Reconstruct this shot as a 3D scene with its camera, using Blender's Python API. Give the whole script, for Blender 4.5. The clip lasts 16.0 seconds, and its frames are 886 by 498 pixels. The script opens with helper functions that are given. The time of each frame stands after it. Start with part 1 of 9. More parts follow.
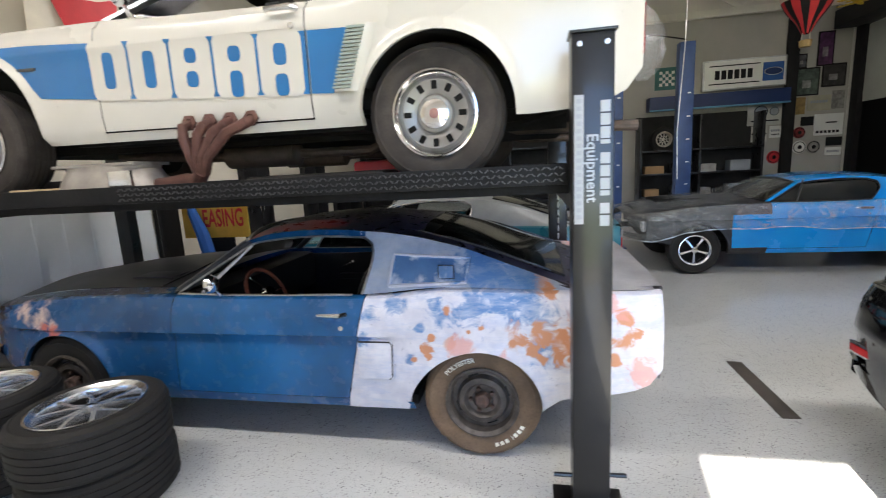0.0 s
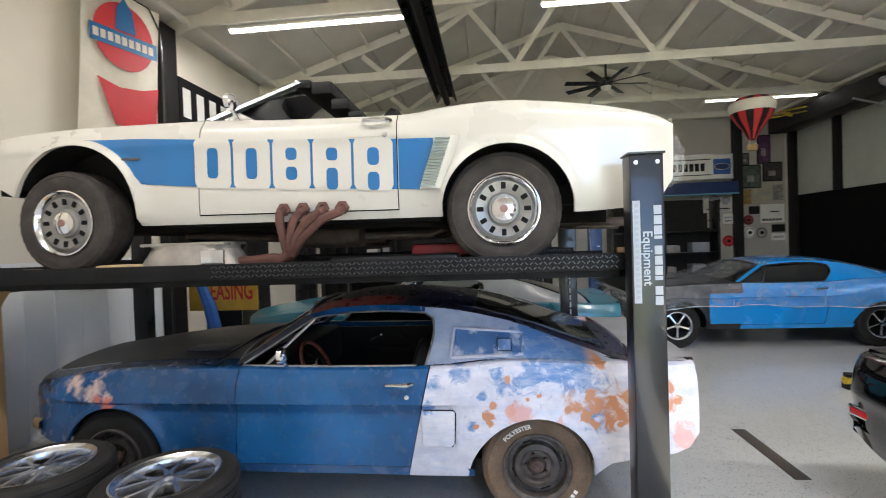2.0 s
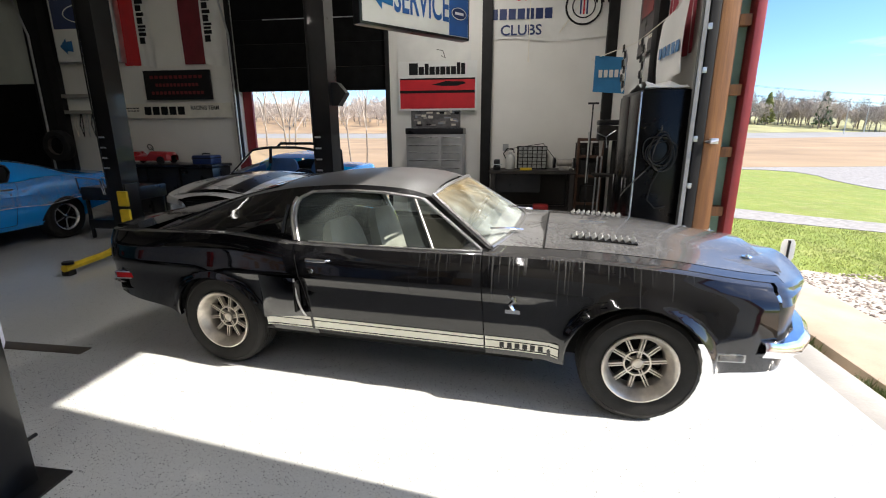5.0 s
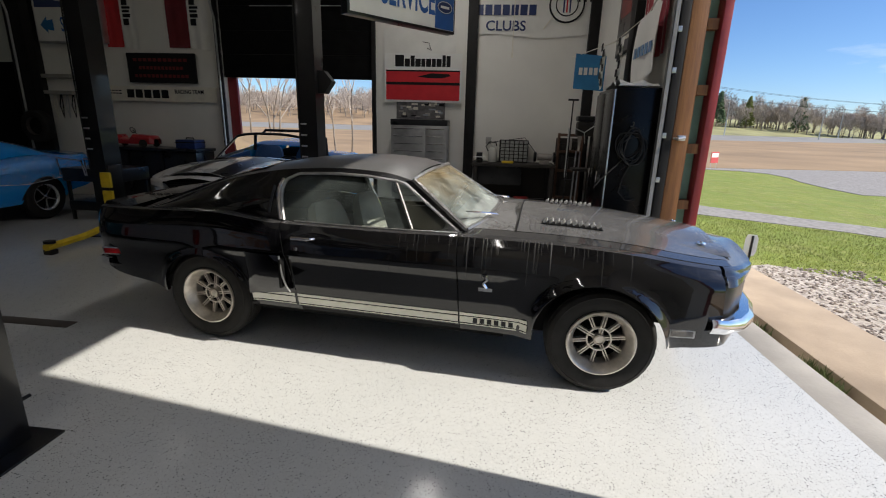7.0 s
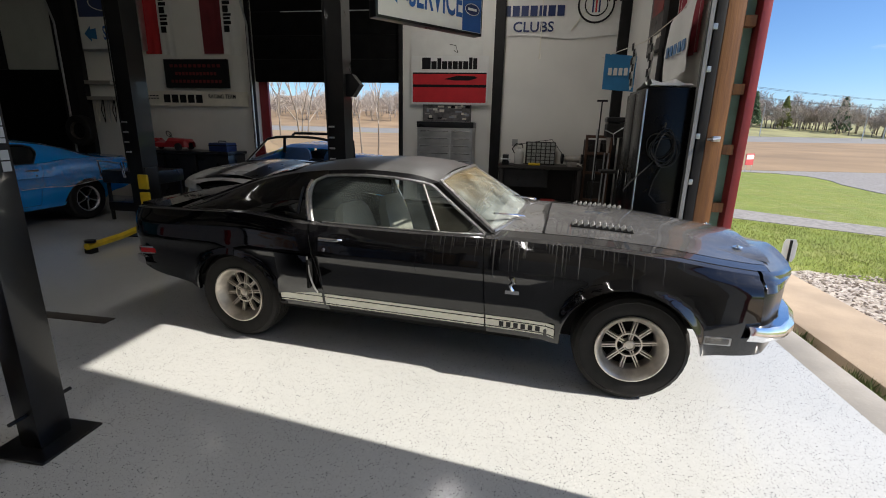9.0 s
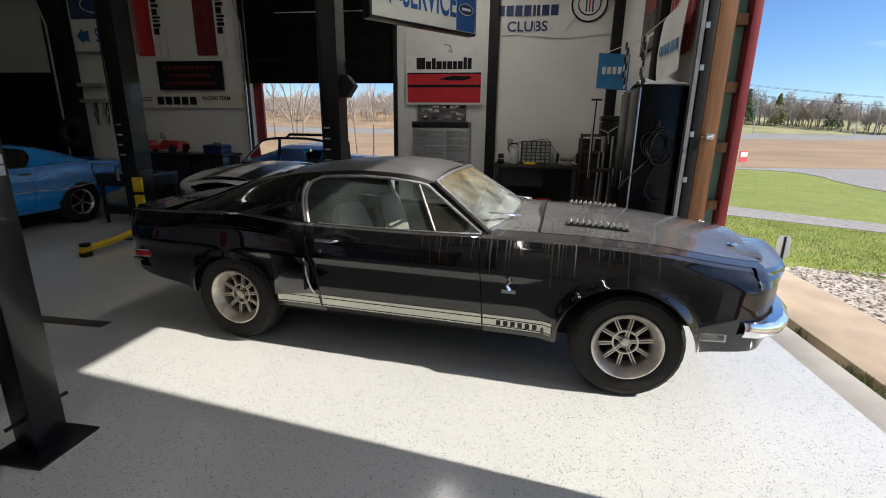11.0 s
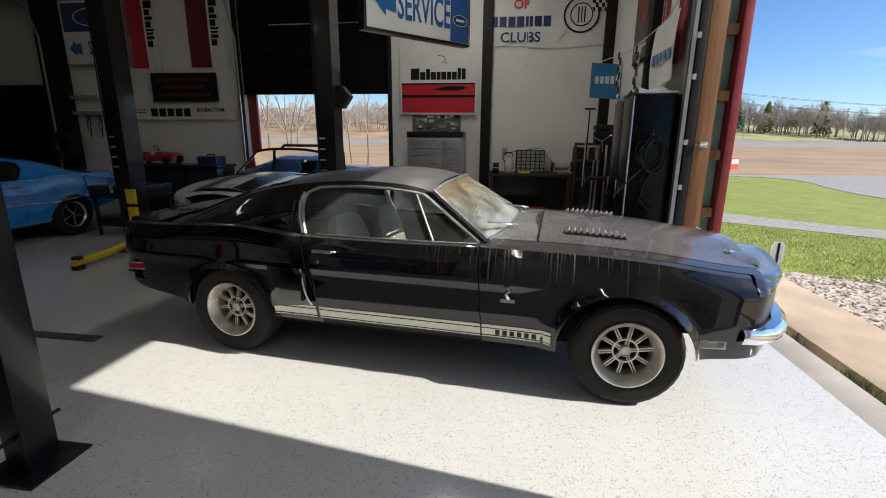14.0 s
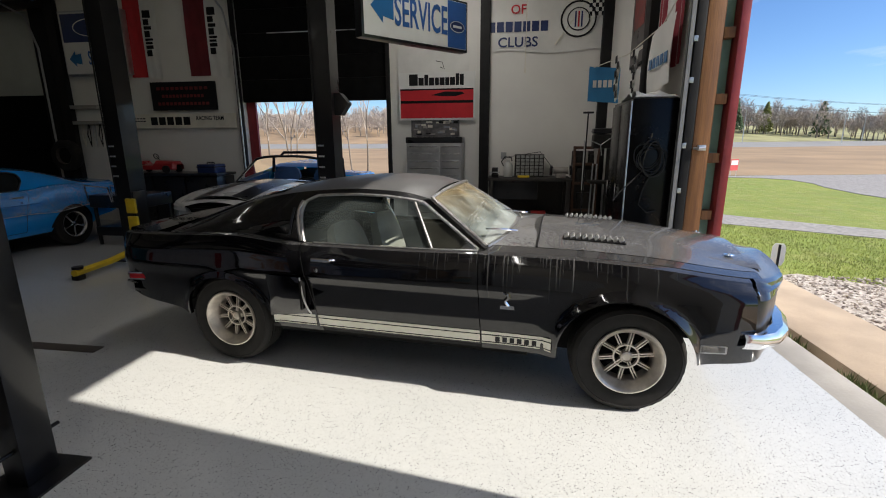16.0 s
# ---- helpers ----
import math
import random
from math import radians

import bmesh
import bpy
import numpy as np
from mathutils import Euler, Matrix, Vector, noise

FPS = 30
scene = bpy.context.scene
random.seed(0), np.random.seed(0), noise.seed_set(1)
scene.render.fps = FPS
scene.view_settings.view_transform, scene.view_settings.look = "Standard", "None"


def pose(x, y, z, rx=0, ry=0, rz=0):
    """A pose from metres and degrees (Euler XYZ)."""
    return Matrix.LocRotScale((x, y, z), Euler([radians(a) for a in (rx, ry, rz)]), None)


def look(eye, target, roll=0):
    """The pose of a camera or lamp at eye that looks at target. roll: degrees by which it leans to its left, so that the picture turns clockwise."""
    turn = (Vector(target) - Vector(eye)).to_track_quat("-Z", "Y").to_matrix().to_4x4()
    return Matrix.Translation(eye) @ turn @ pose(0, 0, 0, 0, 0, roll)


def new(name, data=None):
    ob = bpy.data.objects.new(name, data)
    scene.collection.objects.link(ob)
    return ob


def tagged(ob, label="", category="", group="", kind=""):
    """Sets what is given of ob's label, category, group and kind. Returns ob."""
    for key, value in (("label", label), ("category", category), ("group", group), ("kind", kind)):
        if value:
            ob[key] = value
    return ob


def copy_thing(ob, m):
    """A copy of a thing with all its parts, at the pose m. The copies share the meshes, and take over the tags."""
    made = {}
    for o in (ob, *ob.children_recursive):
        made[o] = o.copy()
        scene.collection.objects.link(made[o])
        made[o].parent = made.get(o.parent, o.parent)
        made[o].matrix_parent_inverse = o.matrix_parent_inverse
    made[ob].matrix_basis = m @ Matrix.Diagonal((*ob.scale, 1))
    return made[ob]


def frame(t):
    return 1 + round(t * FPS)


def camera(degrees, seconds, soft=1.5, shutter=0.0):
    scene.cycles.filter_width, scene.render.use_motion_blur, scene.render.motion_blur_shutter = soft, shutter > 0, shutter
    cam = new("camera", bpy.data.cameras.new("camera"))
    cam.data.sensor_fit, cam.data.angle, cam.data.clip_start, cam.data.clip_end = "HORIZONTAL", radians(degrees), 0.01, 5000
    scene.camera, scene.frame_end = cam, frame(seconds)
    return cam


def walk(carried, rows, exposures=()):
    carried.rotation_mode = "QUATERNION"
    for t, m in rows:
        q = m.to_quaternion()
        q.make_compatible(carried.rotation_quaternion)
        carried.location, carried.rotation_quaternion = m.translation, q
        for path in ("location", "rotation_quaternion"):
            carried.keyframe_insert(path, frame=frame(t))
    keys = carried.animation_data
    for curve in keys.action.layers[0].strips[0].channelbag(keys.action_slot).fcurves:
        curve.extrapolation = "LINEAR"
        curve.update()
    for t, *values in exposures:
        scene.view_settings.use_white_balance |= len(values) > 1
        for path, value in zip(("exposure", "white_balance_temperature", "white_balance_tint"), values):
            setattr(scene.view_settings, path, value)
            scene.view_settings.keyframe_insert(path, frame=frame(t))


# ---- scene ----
cam = camera(88.3, 16.0, soft=1.0, shutter=0.4)
PATH = [
    (0, (-3.495, -1.426, 1.614), (-3.873, 0.507, 1.263), -3.1),
    (0.5, (-3.752, -1.555, 1.621), (-4.184, 0.375, 1.32), -3.1),
    (1, (-3.903, -1.722, 1.68), (-4.318, 0.229, 1.536), -2.5),
    (1.5, (-3.915, -1.853, 1.684), (-4.243, 0.118, 1.593), -1.9),
    (2, (-4.009, -1.835, 1.698), (-4.218, 0.153, 1.661), -1.9),
    (2.5, (-4.193, -1.641, 1.738), (-4.109, 0.357, 1.699), -2.3),
    (3, (-4.308, -1.624, 1.722), (-3.832, 0.317, 1.639), -2.9),
    (3.5, (-4.42, -1.654, 1.645), (-3.328, 0.011, 1.456), -3.4),
    (4, (-4.549, -1.64, 1.647), (-2.897, -0.564, 1.312), -2.9),
    (4.5, (-4.618, -1.64, 1.628), (-2.738, -1.125, 1.18), -1.6),
    (4.7, (-4.652, -1.671, 1.628), (-2.742, -1.336, 1.14), -1.1),
    (6.8, (-4.89, -1.775, 1.587), (-2.97, -1.586, 1.059), 1.5),
    (7, (-4.888, -1.77, 1.591), (-2.97, -1.56, 1.064), 1.6),
    (7.5, (-4.874, -1.753, 1.589), (-2.963, -1.491, 1.063), 1.6),
    (8, (-4.869, -1.755, 1.584), (-2.963, -1.446, 1.064), 1.5),
    (10.5, (-4.895, -1.756, 1.583), (-2.988, -1.445, 1.065), 1.0),
    (11, (-4.885, -1.756, 1.585), (-2.977, -1.456, 1.066), 0.8),
    (11.5, (-4.876, -1.749, 1.586), (-2.966, -1.453, 1.071), 0.7),
    (12, (-4.881, -1.743, 1.588), (-2.968, -1.448, 1.084), 0.6),
    (12.5, (-4.89, -1.739, 1.593), (-2.975, -1.445, 1.095), 0.6),
    (13, (-4.888, -1.736, 1.592), (-2.971, -1.45, 1.098), 0.7),
    (13.5, (-4.891, -1.737, 1.587), (-2.971, -1.458, 1.099), 0.6),
    (14, (-4.876, -1.733, 1.586), (-2.955, -1.454, 1.106), 0.4),
    (14.5, (-4.883, -1.747, 1.604), (-2.959, -1.459, 1.14), 0.2),
    (15, (-4.897, -1.74, 1.62), (-2.971, -1.445, 1.168), -0.1),
    (15.5, (-4.89, -1.745, 1.615), (-2.963, -1.451, 1.165), -0.3),
    (16, (-4.865, -1.745, 1.604), (-2.94, -1.461, 1.141), -0.3),
]
walk(cam, [(t, look(eye, target, roll)) for t, eye, target, roll in PATH],
     exposures=[(0, 3.12), (2.8, 3.12), (3.6, 3.0), (4.2, 2.58), (4.7, 1.9), (6.0, 0.85), (6.8, 0.66), (8.2, 0.73), (10.3, 0.79), (16, 0.80)])

# ---- world and sun ----
SUN_FROM = Vector((-0.155, -0.988, 0.0)).normalized()
TUBE_WATTS = 6.0
SUN_EL = radians(36.1)
sun_vec = Vector((SUN_FROM.x * math.cos(SUN_EL), SUN_FROM.y * math.cos(SUN_EL), math.sin(SUN_EL)))
world = bpy.data.worlds.new("sky")
scene.world = world
world.use_nodes = True
wn, wl = world.node_tree.nodes, world.node_tree.links
sky = wn.new("ShaderNodeTexSky")
sky.sky_type, sky.sun_disc = "NISHITA", False
sky.sun_elevation, sky.sun_rotation = SUN_EL, math.atan2(SUN_FROM.x, SUN_FROM.y)
sky.dust_density, sky.air_density, sky.ozone_density, sky.altitude = 1.2, 1.0, 3.0, 1500.0
tint = wn.new("ShaderNodeHueSaturation")
tint.inputs["Saturation"].default_value = 1.10
wl.new(sky.outputs[0], tint.inputs["Color"])
cool = wn.new("ShaderNodeMix")
cool.data_type, cool.blend_type = "RGBA", "MULTIPLY"
cool.inputs[0].default_value = 1.0
cool.inputs[7].default_value = (0.86, 0.97, 1.14, 1)
wl.new(tint.outputs[0], cool.inputs[6])
# thin scattered clouds
way = wn.new("ShaderNodeTexCoord")
flatten = wn.new("ShaderNodeMapping")
flatten.inputs["Scale"].default_value = (3.0, 3.0, 14.0)
wl.new(way.outputs["Generated"], flatten.inputs[0])
puff = wn.new("ShaderNodeTexNoise")
puff.inputs["Scale"].default_value, puff.inputs["Detail"].default_value = 1.6, 7.0
wl.new(flatten.outputs[0], puff.inputs["Vector"])
thin = wn.new("ShaderNodeMapRange")
for slot, value in (("From Min", 0.56), ("From Max", 0.78), ("To Max", 0.55)):
    thin.inputs[slot].default_value = value
wl.new(puff.outputs["Fac"], thin.inputs["Value"])
cloud = wn.new("ShaderNodeMix")
cloud.data_type = "RGBA"
cloud.inputs[7].default_value = (9.0, 9.3, 9.8, 1)
wl.new(thin.outputs[0], cloud.inputs[0])
wl.new(cool.outputs[2], cloud.inputs[6])
wl.new(cloud.outputs[2], wn["Background"].inputs[0])
wn["Background"].inputs[1].default_value = 0.085
sun = new("sun", bpy.data.lights.new("sun", "SUN"))
sun.data.energy, sun.data.angle, sun.data.color = 4.6, radians(0.55), (1.0, 0.925, 0.82)
sun.matrix_world = look((0, -20, 20), Vector((0, -20, 20)) - sun_vec)


# ---- building helpers ----
def thing(name, label, category, at=(0, 0, 0), turn=0.0, group="", kind=""):
    ob = new(name)
    ob.matrix_world = pose(*at, 0, 0, turn)
    return tagged(ob, label, category, group, kind)


def mesh_of(name, bm, material, smooth=35):
    me = bpy.data.meshes.new(name)
    bmesh.ops.recalc_face_normals(bm, faces=bm.faces[:])
    bm.to_mesh(me)
    bm.free()
    if smooth:
        me.polygons.foreach_set("use_smooth", [True] * len(me.polygons))
        me.set_sharp_from_angle(angle=radians(smooth))
    if material:
        me.materials.append(material)
    return me


def part(name, bm, material, parent, label="", smooth=35):
    ob = new(name, mesh_of(name, bm, material, smooth))
    ob.parent = parent
    if label:
        tagged(ob, label)
    return ob


def solo(name, bm, material, label, category, kind="", group="", smooth=35):
    return tagged(new(name, mesh_of(name, bm, material, smooth)), label, category, group, kind)


def box(bm, x0, x1, y0, y1, z0, z1, bevel=0.0, m=None):
    c = Matrix.Translation(((x0 + x1) / 2, (y0 + y1) / 2, (z0 + z1) / 2)) @ Matrix.Diagonal((abs(x1 - x0), abs(y1 - y0), abs(z1 - z0), 1))
    r = bmesh.ops.create_cube(bm, size=1, matrix=c if m is None else m @ c)
    if bevel:
        es = list({e for v in r["verts"] for e in v.link_edges})
        bmesh.ops.bevel(bm, geom=es, offset=bevel, segments=2, profile=0.6, affect="EDGES", clamp_overlap=True)
    return bm


def newbox(*a, **k):
    return box(bmesh.new(), *a, **k)


def loft(bm, rows, closed=False):
    vs = [[bm.verts.new(p) for p in r] for r in rows]
    for a, b in zip(vs, vs[1:]):
        n = len(a)
        for i in range(n if closed else n - 1):
            j = (i + 1) % n
            q = [a[i], a[j], b[j], b[i]]
            u = []
            for v in q:
                if all((v.co - w.co).length > 1e-6 for w in u):
                    u.append(v)
            if len(u) > 2:
                try:
                    bm.faces.new(u)
                except ValueError:
                    pass
    return vs


def tube(bm, pts, r, n=8, cap=True):
    pts = [Vector(p) for p in pts]
    rs = r if isinstance(r, (list, tuple)) else [r] * len(pts)
    rings, up = [], None
    for i, p in enumerate(pts):
        d = (pts[min(i + 1, len(pts) - 1)] - pts[max(i - 1, 0)]).normalized()
        if up is None:
            up = d.orthogonal().normalized()
        up = (up - d * up.dot(d)).normalized()
        side = d.cross(up)
        rings.append([p + rs[i] * (math.cos(2 * math.pi * k / n) * up + math.sin(2 * math.pi * k / n) * side) for k in range(n)])
    vs = loft(bm, rings, closed=True)
    if cap:
        bm.faces.new(vs[0])
        bm.faces.new(vs[-1])
    return bm


def lathe(bm, prof, n=32, m=None, start=0.0, span=2 * math.pi):
    """Turns (radius, height) pairs round the z axis."""
    full = span > 6.28
    k = n if full else n + 1
    rows = []
    for r, z in prof:
        row = [Vector((r * math.cos(start + span * i / n), r * math.sin(start + span * i / n), z)) for i in range(k)]
        rows.append([m @ v for v in row] if m is not None else row)
    loft(bm, rows, closed=full)
    return bm


def slab(bm, outline, depth, m=None):
    """A plate from a 2D outline in the local xy plane, thick along z from 0 to depth."""
    lo = [Vector((x, y, 0)) for x, y in outline]
    hi = [Vector((x, y, depth)) for x, y in outline]
    if m is not None:
        lo, hi = [m @ v for v in lo], [m @ v for v in hi]
    a, b = [bm.verts.new(v) for v in lo], [bm.verts.new(v) for v in hi]
    n = len(a)
    bm.faces.new(a[::-1])
    bm.faces.new(b)
    for i in range(n):
        bm.faces.new((a[i], a[(i + 1) % n], b[(i + 1) % n], b[i]))
    return bm


def curve_of(pairs):
    """A smooth function through (x, value) pairs in rising x."""
    xs = [p[0] for p in pairs]
    ys = [p[1] for p in pairs]
    n = len(xs)
    d = [(ys[i + 1] - ys[i]) / (xs[i + 1] - xs[i]) for i in range(n - 1)]
    t = [d[0]] + [0.0 if d[i - 1] * d[i] <= 0 else 2 * d[i - 1] * d[i] / (d[i - 1] + d[i]) for i in range(1, n - 1)] + [d[-1]]

    def f(x):
        if x <= xs[0]:
            return ys[0]
        if x >= xs[-1]:
            return ys[-1]
        i = max(k for k in range(n - 1) if xs[k] <= x)
        h = xs[i + 1] - xs[i]
        s = (x - xs[i]) / h
        return ((1 + 2 * s) * (1 - s) ** 2 * ys[i] + s * (1 - s) ** 2 * h * t[i]
                + s * s * (3 - 2 * s) * ys[i + 1] + s * s * (s - 1) * h * t[i + 1])
    return f


def lettering(text, size, depth=0.002, squeeze=1.0):
    """A bmesh of a word in the built-in font, centred, in the local xy plane, facing +z."""
    cu = bpy.data.curves.new("words", "FONT")
    cu.body, cu.size, cu.extrude, cu.offset = text, size, depth / 2, size * 0.016
    cu.align_x, cu.align_y, cu.resolution_u = "CENTER", "CENTER", 3
    ob = bpy.data.objects.new("words", cu)
    scene.collection.objects.link(ob)
    me = bpy.data.meshes.new_from_object(ob.evaluated_get(bpy.context.evaluated_depsgraph_get()))
    bm = bmesh.new()
    bm.from_mesh(me)
    bpy.data.objects.remove(ob)
    bpy.data.curves.remove(cu)
    bpy.data.meshes.remove(me)
    bmesh.ops.scale(bm, vec=(squeeze, 1, 1), verts=bm.verts[:])
    return bm


def put(bm, m):
    bm.transform(m)
    return bm


def wall_frame(x, y, z, facing):
    """Local x along the sign, local y up, local z out of the wall. facing: W (looks to -x), E, N, S."""
    turn = {"S": 0, "W": -90, "N": 180, "E": 90}[facing]
    return pose(x, y, z, 0, 0, turn) @ pose(0, 0, 0, 90, 0, 0)


# ---- materials ----
class Nodes:
    def __init__(self, name):
        self.mat = bpy.data.materials.new(name)
        self.mat.use_nodes = True
        self.tree = self.mat.node_tree
        self.bsdf = self.tree.nodes["Principled BSDF"]
        self.coord = self.tree.nodes.new("ShaderNodeTexCoord")

    def node(self, kind, **values):
        n = self.tree.nodes.new("ShaderNode" + kind)
        for k, v in values.items():
            if k == "op":
                n.operation = v
            elif k == "blend":
                n.data_type, n.blend_type = "RGBA", v
            else:
                n.inputs[k].default_value = v
        return n

    def link(self, a, b):
        self.tree.links.new(a, b)

    def noise(self, scale, detail=4.0, rough=0.55, stretch=None, distortion=0.0):
        n = self.node("TexNoise", Scale=scale, Detail=detail, Roughness=rough, Distortion=distortion)
        src = self.coord.outputs["Object"]
        if stretch:
            m = self.node("Mapping", Scale=stretch)
            self.link(src, m.inputs[0])
            src = m.outputs[0]
        self.link(src, n.inputs["Vector"])
        return n.outputs["Fac"]

    def ramp(self, fac, stops):
        r = self.tree.nodes.new("ShaderNodeValToRGB")
        el = r.color_ramp.elements
        while len(el) < len(stops):
            el.new(0.5)
        for e, (p, c) in zip(el, stops):
            e.position = p
            e.color = (*c, 1) if isinstance(c, tuple) else (c, c, c, 1)
        self.link(fac, r.inputs[0])
        return r.outputs[0]

    def mix(self, fac, a, b, blend="MIX"):
        m = self.node("Mix", blend=blend)
        for s, v in ((m.inputs[0], fac), (m.inputs[6], a), (m.inputs[7], b)):
            if hasattr(v, "is_linked"):
                self.link(v, s)
            elif isinstance(v, tuple):
                s.default_value = (*v, 1)
            else:
                s.default_value = v
        return m.outputs[2]

    def math(self, op, a, b=0.0):
        m = self.node("Math", op=op)
        for s, v in zip(m.inputs, (a, b)):
            if hasattr(v, "is_linked"):
                self.link(v, s)
            else:
                s.default_value = v
        return m.outputs[0]

    def bump(self, height, strength=0.2, distance=0.01):
        b = self.node("Bump", Strength=strength, Distance=distance)
        self.link(height, b.inputs["Height"])
        self.link(b.outputs[0], self.bsdf.inputs["Normal"])

    def set(self, **values):
        for k, v in values.items():
            s = self.bsdf.inputs[k.replace("_", " ")]
            if hasattr(v, "is_linked"):
                self.link(v, s)
            else:
                s.default_value = (*v, 1) if isinstance(v, tuple) and len(v) == 3 else v
        return self.mat


def surface(name, colour, rough=0.5, metal=0.0, vary=0.15, scale=6.0, fine=60.0, bump=0.05, coat=0.0, spec=0.5):
    """A plain real surface: colour that varies at two scales, uneven gloss and fine relief."""
    n = Nodes(name)
    big, small = n.noise(scale), n.noise(fine, 3)
    dark = tuple(c * (1 - vary) for c in colour)
    light = tuple(min(1.0, c * (1 + vary * 0.6) + vary * 0.01) for c in colour)
    col = n.mix(n.ramp(big, [(0.3, 0.0), (0.7, 1.0)]), dark, light)
    col = n.mix(n.math("MULTIPLY", n.ramp(small, [(0.45, 0.0), (0.75, 1.0)]), vary), col, dark)
    n.set(Base_Color=col, Metallic=metal, Specular_IOR_Level=spec,
          Roughness=n.math("ADD", n.math("MULTIPLY", big, 0.22), max(0.02, rough - 0.11)))
    if coat:
        n.set(Coat_Weight=coat, Coat_Roughness=0.06)
    if bump:
        n.bump(small, bump, 0.01)
    return n.mat


def glow(name, colour, strength):
    n = Nodes(name)
    return n.set(Base_Color=(0.9, 0.9, 0.9), Emission_Color=colour, Emission_Strength=strength)


def pane(name, colour=(0.9, 0.95, 0.95), rough=0.02, film_amount=0.0, film_colour=(0.42, 0.43, 0.35, 1)):
    n = Nodes(name)
    n.set(Base_Color=colour, Transmission_Weight=1.0, IOR=1.1, Roughness=rough)
    if film_amount:
        d = n.node("BsdfDiffuse", Color=film_colour)
        mx = n.tree.nodes.new("ShaderNodeMixShader")
        n.link(n.ramp(n.noise(3.0, 6), [(0.35, film_amount * 0.3), (0.7, film_amount * 1.3)]), mx.inputs[0])
        n.link(n.bsdf.outputs[0], mx.inputs[1])
        n.link(d.outputs[0], mx.inputs[2])
        n.link(mx.outputs[0], n.tree.nodes["Material Output"].inputs[0])
    return n.mat


def flat(name, colour, rough=0.5, metal=0.0):
    return surface(name, colour, rough, metal, vary=0.06, bump=0.0)


WALL_PAINT = surface("wall_paint", (0.76, 0.74, 0.69), 0.6, vary=0.06, scale=1.2, fine=40, bump=0.04)
CEIL_PAINT = surface("ceiling_sheet", (0.80, 0.755, 0.69), 0.5, vary=0.12, scale=1.0)
TRUSS_PAINT = surface("truss_paint", (0.80, 0.76, 0.68), 0.55, vary=0.08, scale=4, bump=0.06)
BLACK_STEEL = surface("black_steel", (0.014, 0.014, 0.016), 0.3, 0.0, vary=0.3, bump=0.03, coat=0.1, spec=0.3)
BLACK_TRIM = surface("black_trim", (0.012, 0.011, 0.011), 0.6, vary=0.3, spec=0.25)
DULL_CHROME = surface("dull_pitted_chrome", (0.42, 0.42, 0.42), 0.35, 0.9, vary=0.3, scale=30)
CHROME = surface("chrome", (0.82, 0.82, 0.83), 0.12, 1.0, vary=0.05, bump=0.0)
STEEL = surface("galvanised_steel", (0.55, 0.56, 0.57), 0.35, 0.9, vary=0.2)

# ---- floor, ground and shell ----
XW, XE, YS, YN, EAVE = -8.2, 3.6, -3.33, 10.85, 4.62
WEST_JAMB, EAST_JAMB, LINTEL = -3.36, -0.2, 3.50
YOUT = -3.74


def floor_material():
    n = Nodes("epoxy_floor")
    big, mid = n.noise(0.5, 5), n.noise(7, 5)
    col = n.mix(n.ramp(big, [(0.3, 0.0), (0.7, 1.0)]), (0.53, 0.545, 0.54), (0.61, 0.62, 0.61))
    col = n.mix(n.math("MULTIPLY", n.ramp(mid, [(0.5, 0.0), (0.8, 1.0)]), 0.06), col, (0.36, 0.36, 0.35))
    for scale, colour, edge in ((62, (0.03, 0.03, 0.036), 0.19), (78, (0.76, 0.75, 0.73), 0.17), (95, (0.06, 0.062, 0.07), 0.15), (120, (0.14, 0.14, 0.15), 0.17)):
        v = n.node("TexVoronoi", Scale=scale, Randomness=1.0)
        n.link(n.coord.outputs["Object"], v.inputs["Vector"])
        gate = n.ramp(n.noise(scale * 0.22, 2), [(0.40, 0.0), (0.50, 1.0)])
        chip = n.math("MULTIPLY", n.math("LESS_THAN", v.outputs["Distance"], edge), gate)
        col = n.mix(chip, col, colour)
    n.set(Base_Color=col, Specular_IOR_Level=0.5,
          Roughness=n.math("ADD", n.math("MULTIPLY", mid, 0.10), 0.11))
    n.bump(n.noise(30, 4), 0.008, 0.01)
    return n.mat


FLOOR = floor_material()
solo("floor", newbox(XW - 0.2, XE + 0.2, -3.82, YN + 0.2, -0.12, 0.0), FLOOR,
     "glossy grey epoxy garage floor with scattered paint flakes", "floor", "structure", smooth=0)


def wall(name, label, *boxes, material=WALL_PAINT):
    bm = bmesh.new()
    for b in boxes:
        box(bm, *b)
    return solo(name, bm, material, label, "wall", "structure", smooth=0)


TOP = EAVE + 0.05
wall("wall_south", "white painted wall with an open garage doorway",
     (XW - 0.2, WEST_JAMB, YOUT, YS, 0, TOP), (EAST_JAMB + 0.16, XE + 0.2, YOUT, YS, 0, TOP), (WEST_JAMB, EAST_JAMB + 0.16, YOUT, YS, LINTEL, TOP))
D1 = (0.52, 3.36, 4.35)
D2 = (7.4, 10.55, 4.35)
wall("wall_east", "white painted wall with a raised roller door",
     (XE, XE + 0.2, YS, D1[0], 0, TOP), (XE, XE + 0.2, D1[0], D1[1], D1[2], TOP), (XE, XE + 0.2, D1[1], D2[0], 0, TOP),
     (XE, XE + 0.2, D2[0], D2[1], D2[2], TOP), (XE, XE + 0.2, D2[1], YN, 0, TOP))
wall("wall_west", "cream painted wall behind the lifts", (XW - 0.2, XW, YS, YN, 0, TOP),
     material=surface("cream_wall_paint", (0.78, 0.73, 0.63), 0.6, vary=0.06, scale=1.2, fine=40, bump=0.04))
